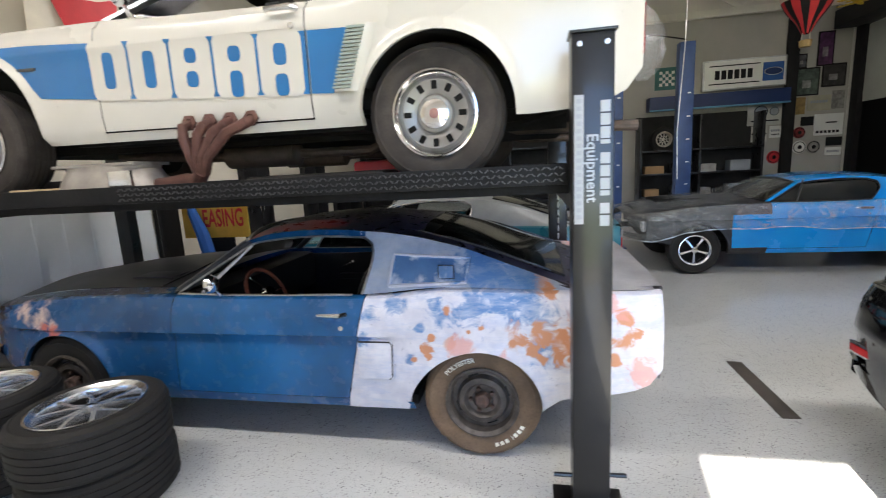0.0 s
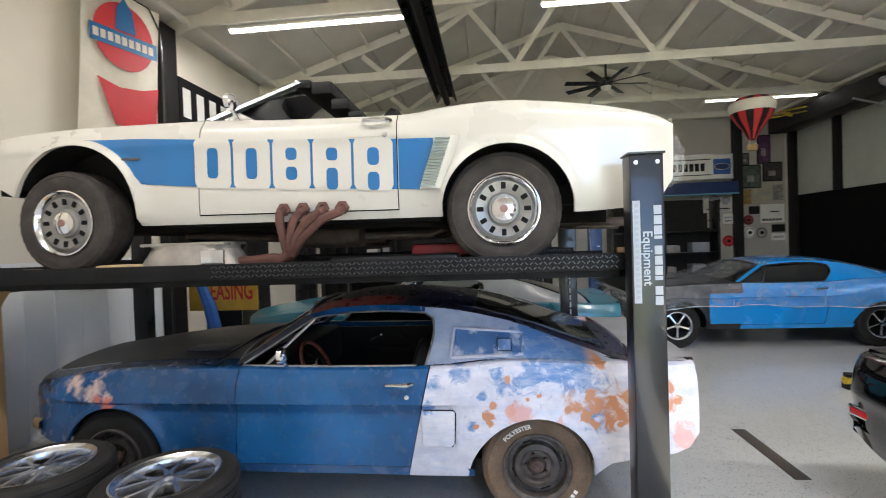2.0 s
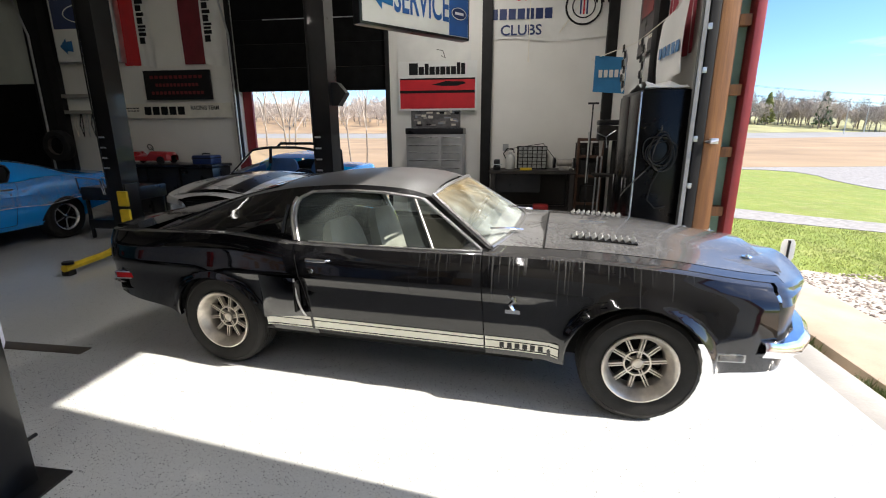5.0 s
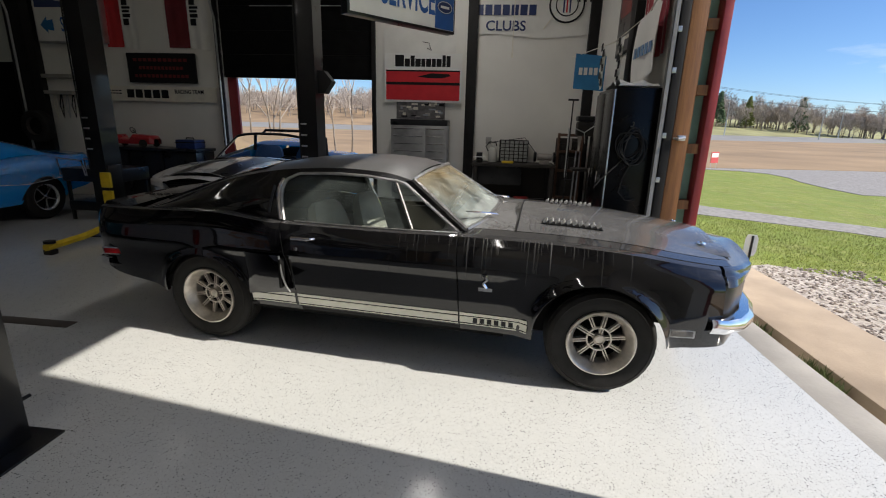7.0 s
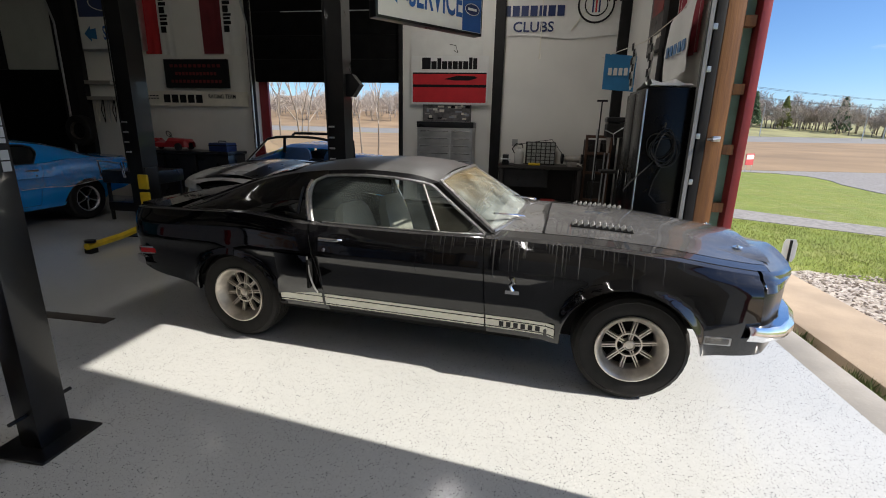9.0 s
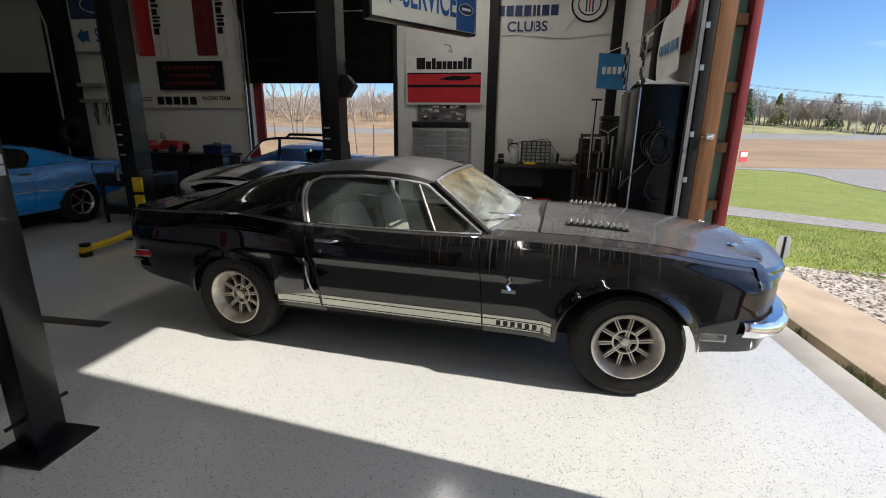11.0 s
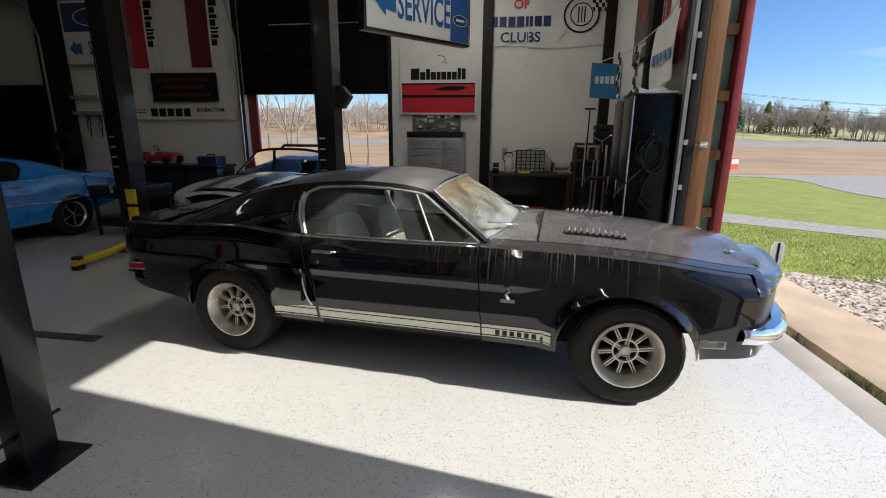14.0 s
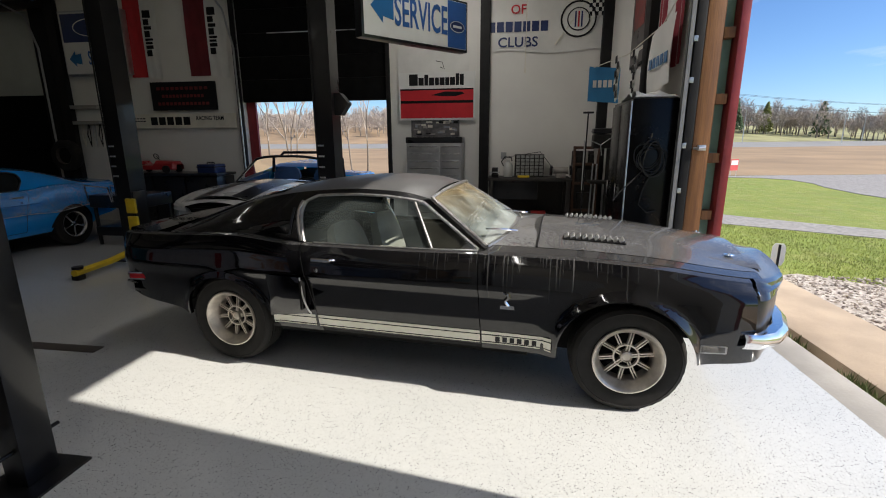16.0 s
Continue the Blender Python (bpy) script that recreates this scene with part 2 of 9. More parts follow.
# the far end's dimness is put into this whitish wall's colour
wall("wall_north", "back wall crowded with signs, its dimness in the colour", (XW - 0.2, XE + 0.2, YN, YN + 0.2, 0, TOP),
     material=surface("dimmed_back_wall_paint", (0.42, 0.40, 0.36), 0.6, vary=0.1, scale=1.2, fine=40, bump=0.04))
RIDGE_X, RIDGE_Z = (XW + XE) / 2, EAVE + 2.0
bm = bmesh.new()
for ya, yb in ((YOUT - 0.3, YN + 0.3),):
    for xa, xb, za, zb in ((XW - 0.3, RIDGE_X, EAVE, RIDGE_Z), (XE + 0.3, RIDGE_X, EAVE, RIDGE_Z)):
        v = [(xa, ya, za), (xb, ya, zb), (xb, yb, zb), (xa, yb, za)]
        lo = [bm.verts.new(p) for p in v]
        hi = [bm.verts.new((p[0], p[1], p[2] + 0.12)) for p in v]
        bm.faces.new(lo), bm.faces.new(hi)
        for i in range(4):
            bm.faces.new((lo[i], lo[(i + 1) % 4], hi[(i + 1) % 4], hi[i]))
for side in (-1, 1):
    for k in range(10):
        u = (k + 0.5) / 10
        x = RIDGE_X + side * u * (XE - RIDGE_X)
        z = RIDGE_Z - u * (RIDGE_Z - EAVE)
        box(bm, -0.02, 0.02, YS, YN, -0.085, -0.002, m=pose(x, 0, z, 0, side * 18.7, 0))
solo("ceiling", bm, CEIL_PAINT, "grey ribbed metal roof deck over white trusses", "ceiling", "structure", smooth=0)
for gy in (YS - 0.2, YN):
    bm = bmesh.new()
    slab(bm, [(XW - 0.2, TOP), (XE + 0.2, TOP), (RIDGE_X, RIDGE_Z + 0.1)], 0.2, pose(0, gy + 0.2, 0, 90, 0, 0))
    solo("wall_gable", bm, CEIL_PAINT, "grey metal sheeted gable end under the roof", "wall", "structure", smooth=0)

# ---- car materials ----
AGED_RUBBER = surface("dusty_old_tyre_rubber", (0.055, 0.047, 0.042), 0.8, vary=0.4, scale=7, fine=90, bump=0.12, spec=0.3)
RUBBER = surface("tyre_rubber", (0.018, 0.017, 0.016), 0.75, vary=0.35, scale=9, fine=120, bump=0.1, spec=0.3)
DUSTY_RUBBER = surface("dusty_tyre_rubber", (0.16, 0.105, 0.065), 0.85, vary=0.45, scale=5, fine=60, bump=0.12)
ALLOY = surface("dusty_alloy", (0.68, 0.63, 0.56), 0.42, 0.75, vary=0.25, scale=12, bump=0.05)
BRIGHT_ALLOY = surface("bright_alloy", (0.74, 0.75, 0.77), 0.22, 0.95, vary=0.1, scale=12, bump=0.02)
OLD_STEEL = surface("old_bare_wheel_steel", (0.11, 0.095, 0.085), 0.55, 0.5, vary=0.5, scale=14, bump=0.1)
RUST = surface("rusty_hub", (0.09, 0.055, 0.045), 0.85, vary=0.5, scale=40, bump=0.2)
DARK = surface("dark_underbody", (0.008, 0.008, 0.008), 0.8, vary=0.4, bump=0.1, spec=0.15)
LINING = surface("black_vinyl", (0.010, 0.010, 0.011), 0.5, vary=0.3, fine=150, bump=0.15, spec=0.25)
WORN_VINYL = surface("worn_parchment_vinyl", (0.21, 0.215, 0.185), 0.5, vary=0.3, fine=150, bump=0.1)
BLUE_VINYL = surface("blue_vinyl", (0.02, 0.07, 0.20), 0.45, vary=0.2, fine=150, bump=0.1)
WOOD_RIM = surface("wood_rim", (0.22, 0.06, 0.03), 0.3, vary=0.3, scale=20, bump=0.0, coat=0.5)
RED_LENS = surface("red_lens", (0.45, 0.015, 0.02), 0.15, vary=0.1, bump=0.0, coat=0.6)
LAMP_GLASS = surface("lamp_glass", (0.75, 0.76, 0.76), 0.12, 0.3, vary=0.05, bump=0.0)
WHITE_DECAL = flat("white_stripe", (0.86, 0.84, 0.74), 0.4)
BLUE_DECAL = surface("blue_door_stripe", (0.009, 0.14, 0.37), 0.35, vary=0.1, scale=3, bump=0.0, coat=0.5)
RIPE_WHITE = surface("aged_white_car_paint", (0.59, 0.57, 0.515), 0.3, vary=0.06, scale=2, bump=0.01, coat=0.6)
BLACK_STRIPE = flat("black_stripe", (0.012, 0.012, 0.013), 0.3)
CAR_GLASS = pane("car_glass", (0.86, 0.92, 0.90))
DUSTY_GLASS = pane("dusty_car_glass", (0.80, 0.88, 0.84), 0.03, 0.07)


def screen_glass():
    """Windscreen glass under tan dust at the top, pale wiped film below and small splashes."""
    n = Nodes("dusty_windscreen")
    n.set(Base_Color=(0.86, 0.92, 0.90), Transmission_Weight=1.0, IOR=1.1, Roughness=0.03)
    sep = n.node("SeparateXYZ")
    n.link(n.coord.outputs["Object"], sep.inputs[0])
    high = n.ramp(n.math("ADD", n.math("SUBTRACT", sep.outputs[2], 0.6), n.math("MULTIPLY", n.noise(6, 4), 0.25)), [(0.60, 0.0), (0.78, 1.0)])
    film = n.mix(high, (0.46, 0.52, 0.49), (0.40, 0.31, 0.17))
    cover = n.ramp(n.noise(5.0, 7, 0.65), [(0.34, 0.10), (0.50, 0.26), (0.68, 0.50)])
    v = n.node("TexVoronoi", Scale=70.0)
    n.link(n.coord.outputs["Object"], v.inputs["Vector"])
    spots = n.math("MULTIPLY", n.math("LESS_THAN", v.outputs["Distance"], n.math("MULTIPLY", n.noise(20, 2), 0.35)), n.ramp(n.noise(8, 3), [(0.45, 0.0), (0.6, 0.8)]))
    d = n.node("BsdfDiffuse")
    n.link(n.mix(spots, film, (0.72, 0.72, 0.68)), d.inputs["Color"])
    mx = n.tree.nodes.new("ShaderNodeMixShader")
    n.link(n.math("MAXIMUM", cover, spots), mx.inputs[0])
    n.link(n.bsdf.outputs[0], mx.inputs[1])
    n.link(d.outputs[0], mx.inputs[2])
    n.link(mx.outputs[0], n.tree.nodes["Material Output"].inputs[0])
    return n.mat


SCREEN_GLASS = screen_glass()
# cool film holds dust and, as colour, the pale reflections on the glass
TINTED = pane("tinted_side_glass", (0.66, 0.75, 0.73), 0.02, 0.11, (0.38, 0.45, 0.44, 1))
SMOKED = surface("dark_rear_glass", (0.008, 0.010, 0.010), 0.06, vary=0.2, bump=0.0, coat=0.8)


def dusty_black(name, amount, matte=0.0):
    n = Nodes(name)
    geo = n.node("NewGeometry")
    up = n.node("SeparateXYZ")
    n.link(geo.outputs["Normal"], up.inputs[0])
    top = n.ramp(up.outputs[2], [(0.72, 0.0), (0.97, 1.0)])
    blotch = n.ramp(n.noise(4, 8, 0.65), [(0.28, 0.55), (0.72, 1.0)])
    grain = n.ramp(n.noise(55, 4, 0.7), [(0.35, 0.75), (0.62, 1.15)])
    dust = n.math("MULTIPLY", n.math("MULTIPLY", top, grain), n.math("MULTIPLY", blotch, amount))
    sep = n.node("SeparateXYZ")
    n.link(n.coord.outputs["Object"], sep.inputs[0])
    along = n.math("MULTIPLY", n.ramp(n.math("ADD", n.math("MULTIPLY", sep.outputs[0], 0.5), 0.5), [(0.10, 0.08), (0.62, 0.18), (0.74, 1.0)]), n.ramp(n.math("SUBTRACT", sep.outputs[0], 0.5), [(0.42, 1.0), (0.75, 0.15)]))
    band = n.math("MULTIPLY", n.ramp(sep.outputs[2], [(0.64, 0.0), (0.70, 1.0), (0.925, 1.0), (0.94, 0.0)]), along)
    run = n.math("ADD", n.noise(1.0, 1, 0.4, (85, 0, 0.9)), n.math("MULTIPLY", n.math("SUBTRACT", sep.outputs[2], 0.93), 0.55))
    streak = n.ramp(run, [(0.57, 0.0), (0.62, 1.0)])
    streak = n.math("MULTIPLY", n.math("MULTIPLY", streak, band), n.ramp(n.noise(2.2, 2, 0.5, (1, 1, 0.2)), [(0.42, 0.02), (0.60, 0.34)]))
    v = n.node("TexVoronoi", Scale=80.0)
    n.link(n.coord.outputs["Object"], v.inputs["Vector"])
    spots = n.math("MULTIPLY", n.math("LESS_THAN", v.outputs["Distance"], n.math("MULTIPLY", n.noise(30, 2), 0.24)), n.ramp(n.noise(7, 3), [(0.48, 0.0), (0.60, 0.8)]))
    spots = n.math("MULTIPLY", spots, n.ramp(sep.outputs[2], [(0.84, 0.0), (0.93, 1.0)]))
    haze = n.math("MULTIPLY", n.math("MULTIPLY", band, blotch), 0.006)
    dust = n.math("MAXIMUM", n.math("MAXIMUM", dust, haze), n.math("MAXIMUM", streak, spots))
    n.set(Base_Color=n.mix(dust, (0.004, 0.004, 0.005), (0.41, 0.41, 0.415)), Specular_IOR_Level=0.22,
          Roughness=n.math("ADD", n.math("MULTIPLY", dust, 0.7), 0.07 + matte), Coat_Weight=n.math("MULTIPLY", n.math("SUBTRACT", 1.0, dust), 1.0 - 2.5 * matte), Coat_Roughness=0.04 + matte)
    return n.mat


def spots_mask(n, places, soft=0.35):
    """A mask of ragged spots round the places (x, z, radius), in the car's own side view."""
    warp = n.noise(11, 4, 0.62, None, 0.9)
    sep = n.node("SeparateXYZ")
    n.link(n.coord.outputs["Object"], sep.inputs[0])
    mask = None
    for x, z, r, *side in places:
        dx = n.math("SUBTRACT", sep.outputs[0], x)
        dz = n.math("SUBTRACT", sep.outputs[2], z)
        d = n.math("SQRT", n.math("ADD", n.math("MULTIPLY", dx, dx), n.math("MULTIPLY", dz, dz)))
        if side:
            dy = n.math("SUBTRACT", sep.outputs[1], side[0])
            d = n.math("SQRT", n.math("ADD", n.math("MULTIPLY", d, d), n.math("MULTIPLY", dy, dy)))
        d = n.math("ADD", n.math("DIVIDE", d, r), n.math("MULTIPLY", n.math("SUBTRACT", warp, 0.5), 3.6))
        one = n.ramp(d, [(max(0.0, 0.85 - soft * 0.75), 1.0), (0.95, 0.0)])
        mask = one if mask is None else n.math("MAXIMUM", mask, one)
    return mask


def worn_blue(name, base, patches=()):
    n = Nodes(name)
    big, mid = n.noise(2.0, 6, 0.6), n.noise(14, 5)
    col = n.mix(n.ramp(big, [(0.3, 0.0), (0.7, 1.0)]), tuple(c * 0.50 for c in base), tuple(c * 1.25 for c in base))
    col = n.mix(n.math("MULTIPLY", n.ramp(mid, [(0.5, 0.0), (0.75, 1.0)]), 0.22), col, tuple(c * 0.4 for c in base))
    scuff = n.ramp(n.noise(1.0, 6, 0.7, (3, 3, 14)), [(0.66, 0.0), (0.8, 0.25)])
    col = n.mix(scuff, col, (0.38, 0.44, 0.52))
    for colour, places, soft in patches:
        col = n.mix(spots_mask(n, places, soft), col, colour)
    n.set(Base_Color=col, Roughness=n.math("ADD", n.math("MULTIPLY", mid, 0.3), 0.10))
    n.bump(mid, 0.03, 0.01)
    return n.mat


def primer_patchwork(name, low, high):
    n = Nodes(name)
    big, mid = n.noise(3.2, 6, 0.6), n.noise(12, 5)
    col = n.mix(n.ramp(mid, [(0.35, 0.0), (0.7, 1.0)]), low, high)
    brush = n.noise(1.0, 6, 0.7, (5, 5, 22))
    col = n.mix(n.math("MULTIPLY", n.ramp(brush, [(0.46, 0.0), (0.60, 1.0)]), 0.30), col, (0.26, 0.36, 0.58))
    sanded = spots_mask(n, [(-1.35, 0.89, 0.15), (-1.66, 0.85, 0.15), (-1.72, 0.68, 0.12), (-1.15, 0.86, 0.10), (-1.42, 1.05, 0.21), (-1.60, 1.02, 0.20), (-1.50, 0.98, 0.17), (-1.0, 0.60, 0.03), (-1.06, 0.78, 0.05), (-0.92, 0.90, 0.06), (-0.78, 0.86, 0.06), (-0.74, 0.70, 0.05)], 0.55)
    sanded = n.math("MULTIPLY", sanded, n.ramp(brush, [(0.30, 0.45), (0.55, 1.0)]))
    col = n.mix(n.math("MULTIPLY", sanded, 0.9), col, (0.055, 0.18, 0.43))
    col = n.mix(n.math("MULTIPLY", spots_mask(n, [(-1.58, 0.73, 0.08), (-1.68, 0.76, 0.10), (-1.80, 0.71, 0.14), (-1.92, 0.72, 0.11), (-1.72, 0.98, 0.06), (-1.22, 0.70, 0.04)], 0.6), 0.7), col, (0.55, 0.30, 0.20))
    col = n.mix(spots_mask(n, [(-1.12, 0.73, 0.030), (-1.10, 0.66, 0.040), (-1.105, 0.62, 0.030), (-1.21, 0.88, 0.030), (-1.32, 0.76, 0.022), (-1.39, 0.78, 0.025),
                               (-1.60, 0.73, 0.050), (-1.67, 0.78, 0.048), (-1.72, 0.71, 0.062), (-1.80, 0.75, 0.062), (-1.86, 0.68, 0.060), (-1.78, 0.64, 0.05), (-1.55, 0.70, 0.03), (-1.84, 0.62, 0.03),
                               (-2.12, 0.72, 0.07), (-2.10, 0.82, 0.05), (-2.05, 0.62, 0.04), (-1.74, 0.95, 0.045), (-1.02, 0.60, 0.02), (-1.64, 0.66, 0.05), (-1.90, 0.76, 0.06), (-1.70, 0.62, 0.04)], 0.3), col, (0.50, 0.225, 0.12))
    col = n.mix(n.math("MULTIPLY", spots_mask(n, [(-1.28, 0.68, 0.07), (-2.20, 0.54, 0.09), (-1.5, 0.60, 0.05), (-2.0, 0.90, 0.12)], 0.5), 0.7), col, (0.60, 0.27, 0.22))
    wear = n.ramp(n.noise(28, 5, 0.7), [(0.63, 0.0), (0.70, 0.5)])
    col = n.mix(wear, col, (0.22, 0.24, 0.30))
    n.set(Base_Color=col, Roughness=n.math("ADD", n.math("MULTIPLY", big, 0.3), 0.30))
    n.bump(mid, 0.04, 0.01)
    return n.mat


def red_roof():
    """Dark roof paint with a strip of red primer along each side."""
    n = Nodes("dark_roof_paint_with_red_primer")
    sep = n.node("SeparateXYZ")
    n.link(n.coord.outputs["Object"], sep.inputs[0])
    warp = n.math("MULTIPLY", n.math("SUBTRACT", n.noise(9, 6, 0.65), 0.5), 0.16)
    y = n.math("ADD", n.math("ABSOLUTE", sep.outputs[1]), warp)
    x = n.math("ADD", n.math("ADD", sep.outputs[0], n.math("MULTIPLY", warp, 1.6)), 1.0)
    strip = n.math("MULTIPLY", n.ramp(y, [(0.37, 0.0), (0.41, 1.0), (0.555, 1.0), (0.575, 0.0)]), n.ramp(x, [(0.44, 0.0), (0.52, 1.0)]))
    mid = n.noise(14, 5)
    col = n.mix(n.ramp(mid, [(0.3, 0.0), (0.7, 1.0)]), (0.016, 0.017, 0.040), (0.030, 0.030, 0.062))
    col = n.mix(strip, col, (0.48, 0.075, 0.06))
    n.set(Base_Color=col, Roughness=n.math("ADD", n.math("MULTIPLY", mid, 0.3), 0.15))
    return n.mat


BLACK_PAINT = dusty_black("dusty_black_car_paint", 0.12)
BLACK_ROOF = dusty_black("dusted_black_roof", 0.24, 0.24)
BLACK_HOOD = dusty_black("heavily_dusted_black_hood", 0.30)
BLACK_COWL = dusty_black("dust_caked_black_cowl", 0.46)
# dusty black fins, lightened further so their colour carries the sunlit faces
LIT_FIN = surface("lit_dusty_fin", (0.42, 0.42, 0.41), 0.6, vary=0.4, scale=20, fine=90, bump=0.05)
DENIM = worn_blue("worn_blue_car_paint", (0.013, 0.098, 0.27))
DENIM_FENDER = worn_blue("worn_blue_fender_paint", (0.012, 0.082, 0.235),
                         [((0.55, 0.42, 0.38), [(1.45, 0.80, 0.10), (1.62, 0.84, 0.07), (1.36, 0.76, 0.05)], 0.8), ((0.45, 0.13, 0.10), [(1.36, 0.70, 0.07), (1.42, 0.74, 0.05)], 0.6), ((0.028, 0.030, 0.038), [(2.02, 0.80, 0.20), (1.86, 0.86, 0.14), (2.05, 0.62, 0.16)], 1.0)])
DENIM_HOOD = surface("dull_black_blue_hood_paint", (0.022, 0.026, 0.038), 0.42, vary=0.35, scale=2.5, fine=40, bump=0.02)
DENIM_ROOF = red_roof()
PRIMER = primer_patchwork("sanded_primer_patchwork", (0.52, 0.525, 0.60), (0.66, 0.66, 0.71))
SAIL_PRIMER = primer_patchwork("grey_blue_sail_primer", (0.30, 0.35, 0.47), (0.45, 0.49, 0.58))
SANDED_BLUE = worn_blue("sanded_blue_vent_paint", (0.10, 0.22, 0.46), [((0.50, 0.55, 0.66), [(-0.92, 0.995, 0.05), (-1.05, 0.99, 0.05), (-1.18, 1.0, 0.06), (-1.27, 1.10, 0.05), (-1.02, 1.14, 0.035)], 1.0)])
GREY_DECK = surface("grey_primer_deck", (0.36, 0.36, 0.38), 0.45, vary=0.3, scale=3)
GRABBER = surface("bright_blue_car_paint", (0.004, 0.265, 0.68), 0.25, vary=0.08, scale=2, bump=0.0, coat=0.8)
TEAL = surface("turquoise_car_paint", (0.016, 0.155, 0.215), 0.3, vary=0.15, scale=2, bump=0.0, coat=0.6)
SILVER_WHITE = surface("pale_silver_car_paint", (0.62, 0.62, 0.61), 0.28, vary=0.08, scale=2, bump=0.0, coat=0.7)

# ---- wheels ----


def wheel(parent, x, y, z, side, style, r=0.33, w=0.20, turn=0.0, tyre_mat=None, flat_lay=False, words=False):
    """A wheel with its outer face at y; side +1 faces left (+y)."""
    rim = r * (0.72 if style == "mesh" else 0.60)
    hub = new("wheel")
    hub.parent = parent
    if flat_lay:
        hub.matrix_basis = pose(x, y, z, 0, 0, turn)
    else:
        hub.matrix_basis = pose(x, y, z, 0, 0, turn) @ pose(0, 0, 0, -90 * side, 0, 0)
    # local z points outward; the outer face lies at z = 0
    bm = bmesh.new()
    n = 72
    prof = [(rim, -w + 0.005), (r * 0.80, -w), (r * 0.93, -w + 0.008), (r * 0.985, -w + 0.03)]
    for k in range(5):
        a = -w + 0.035 + k * (w - 0.07) / 5
        b = -w + 0.035 + (k + 1) * (w - 0.07) / 5 - 0.008
        prof += [(r, a), (r, b), (r - 0.007, b + 0.001), (r - 0.007, b + 0.007)]
    prof += [(r * 0.985, -0.03), (r * 0.96, -0.012), (r * 0.93, -0.006), (r * 0.90, -0.001), (r * 0.885, 0.003), (r * 0.87, 0.0), (r * 0.79, 0.003), (max(r * 0.68, rim * 1.04), -0.002), (rim * 1.02, -0.012), (rim, -0.02)]
    rows = []
    for rr, zz in prof:
        row = []
        for i in range(n):
            q = rr - (0.003 if i % 2 and rr > r * 0.95 and (zz > -0.05 or zz < -w + 0.05) else 0.0)
            a = 2 * math.pi * i / n
            row.append(Vector((q * math.cos(a), q * math.sin(a), zz)))
        rows.append(row)
    loft(bm, rows, closed=True)
    part("tyre", bm, tyre_mat or RUBBER, hub, smooth=30)
    rmat = {"ten": ALLOY, "steel": OLD_STEEL, "slot": CHROME, "five": BRIGHT_ALLOY, "mesh": BRIGHT_ALLOY}[style]
    lip = rim * 1.03
    dish = {"ten": 0.075, "steel": 0.06, "slot": 0.03, "five": 0.04, "mesh": 0.035}[style]
    bm = bmesh.new()
    well = [(rim * 0.91, -0.010), (rim * 0.89, -0.028), (rim * 0.80, -0.05), (rim * 0.775, -dish), (rim * 0.76, -w * 0.7)] if style == "ten" else [(rim * 0.90, -0.012), (rim * 0.87, -dish), (rim * 0.85, -w * 0.7)]
    lathe(bm, [(lip, -0.012), (lip, 0.004), (lip - 0.008, 0.006), (lip - 0.014, 0.0)] + well + [(rim * 0.95, -w * 0.95)], 48)
    barrel = part("rim", bm, rmat, hub)
    # dark lining paints the shade between the mesh spokes
    if style == "mesh":
        bm = bmesh.new()
        lathe(bm, [(rim * 0.885, -0.035), (rim * 0.86, -dish - 0.02), (rim * 0.84, -w * 0.6)], 40)
        part("shaded_barrel", bm, DARK, barrel)
    # dark disc: the drum on cars, painted shade behind spokes on loose wheels
    bm = bmesh.new()
    lathe(bm, [(rim * 0.86, -w * 0.62), (0.0, -w * 0.60)], 32)
    part("drum_shade_disc", bm, DARK, hub)
    fr = rim * (0.785 if style == "ten" else 0.87)
    if style == "ten":
        for k in range(10):
            a = 36 * k + 8
            bm = bmesh.new()
            for s in (-1, 1):
                m = pose(0, 0, -dish, 0, 0, a) @ pose(0, s * 0.0075, 0)
                box(bm, 0.03 if k % 2 == 0 else 0.072, fr, -0.0042, 0.0042, -0.02, 0.008, 0.0015, m)
            part("spoke", bm, ALLOY, barrel)
        bm = bmesh.new()
        lathe(bm, [(0.078, -dish - 0.012), (0.078, -dish + 0.010), (0.068, -dish + 0.010), (0.068, -dish - 0.012)], 32)
        part("spoke_ring", bm, ALLOY, barrel)
        bm = bmesh.new()
        lathe(bm, [(0.036, -dish - 0.02), (0.034, -dish + 0.022), (0.026, -dish + 0.028), (0.024, -dish + 0.020), (0.0, -dish + 0.022)], 24)
        part("hub_cap", bm, ALLOY, barrel)
    elif style == "steel":
        bm = bmesh.new()
        lathe(bm, [(fr, -dish), (rim * 0.74, -dish + 0.004), (rim * 0.66, -dish + 0.028), (rim * 0.52, -dish + 0.034), (rim * 0.42, -dish + 0.01), (rim * 0.30, -dish + 0.008), (rim * 0.27, -dish - 0.01), (0.0, -dish - 0.01)], 40)
        part("wheel_disc", bm, OLD_STEEL, barrel)
        bm = bmesh.new()
        lathe(bm, [(0.042, -dish), (0.038, -dish + 0.045), (0.025, -dish + 0.05), (0.0, -dish + 0.04)], 20)
        part("hub_cap", bm, RUST, barrel)
        for k in range(5):
            bm = bmesh.new()
            lathe(bm, [(0.012, 0), (0.010, 0.022), (0, 0.022)], 6, pose(0, 0, -dish + 0.008) @ pose(0.066 * math.cos(k * 1.2566), 0.066 * math.sin(k * 1.2566), 0))
            part("lug_nut", bm, RUST, barrel)
        for k in range(4):
            bm = bmesh.new()
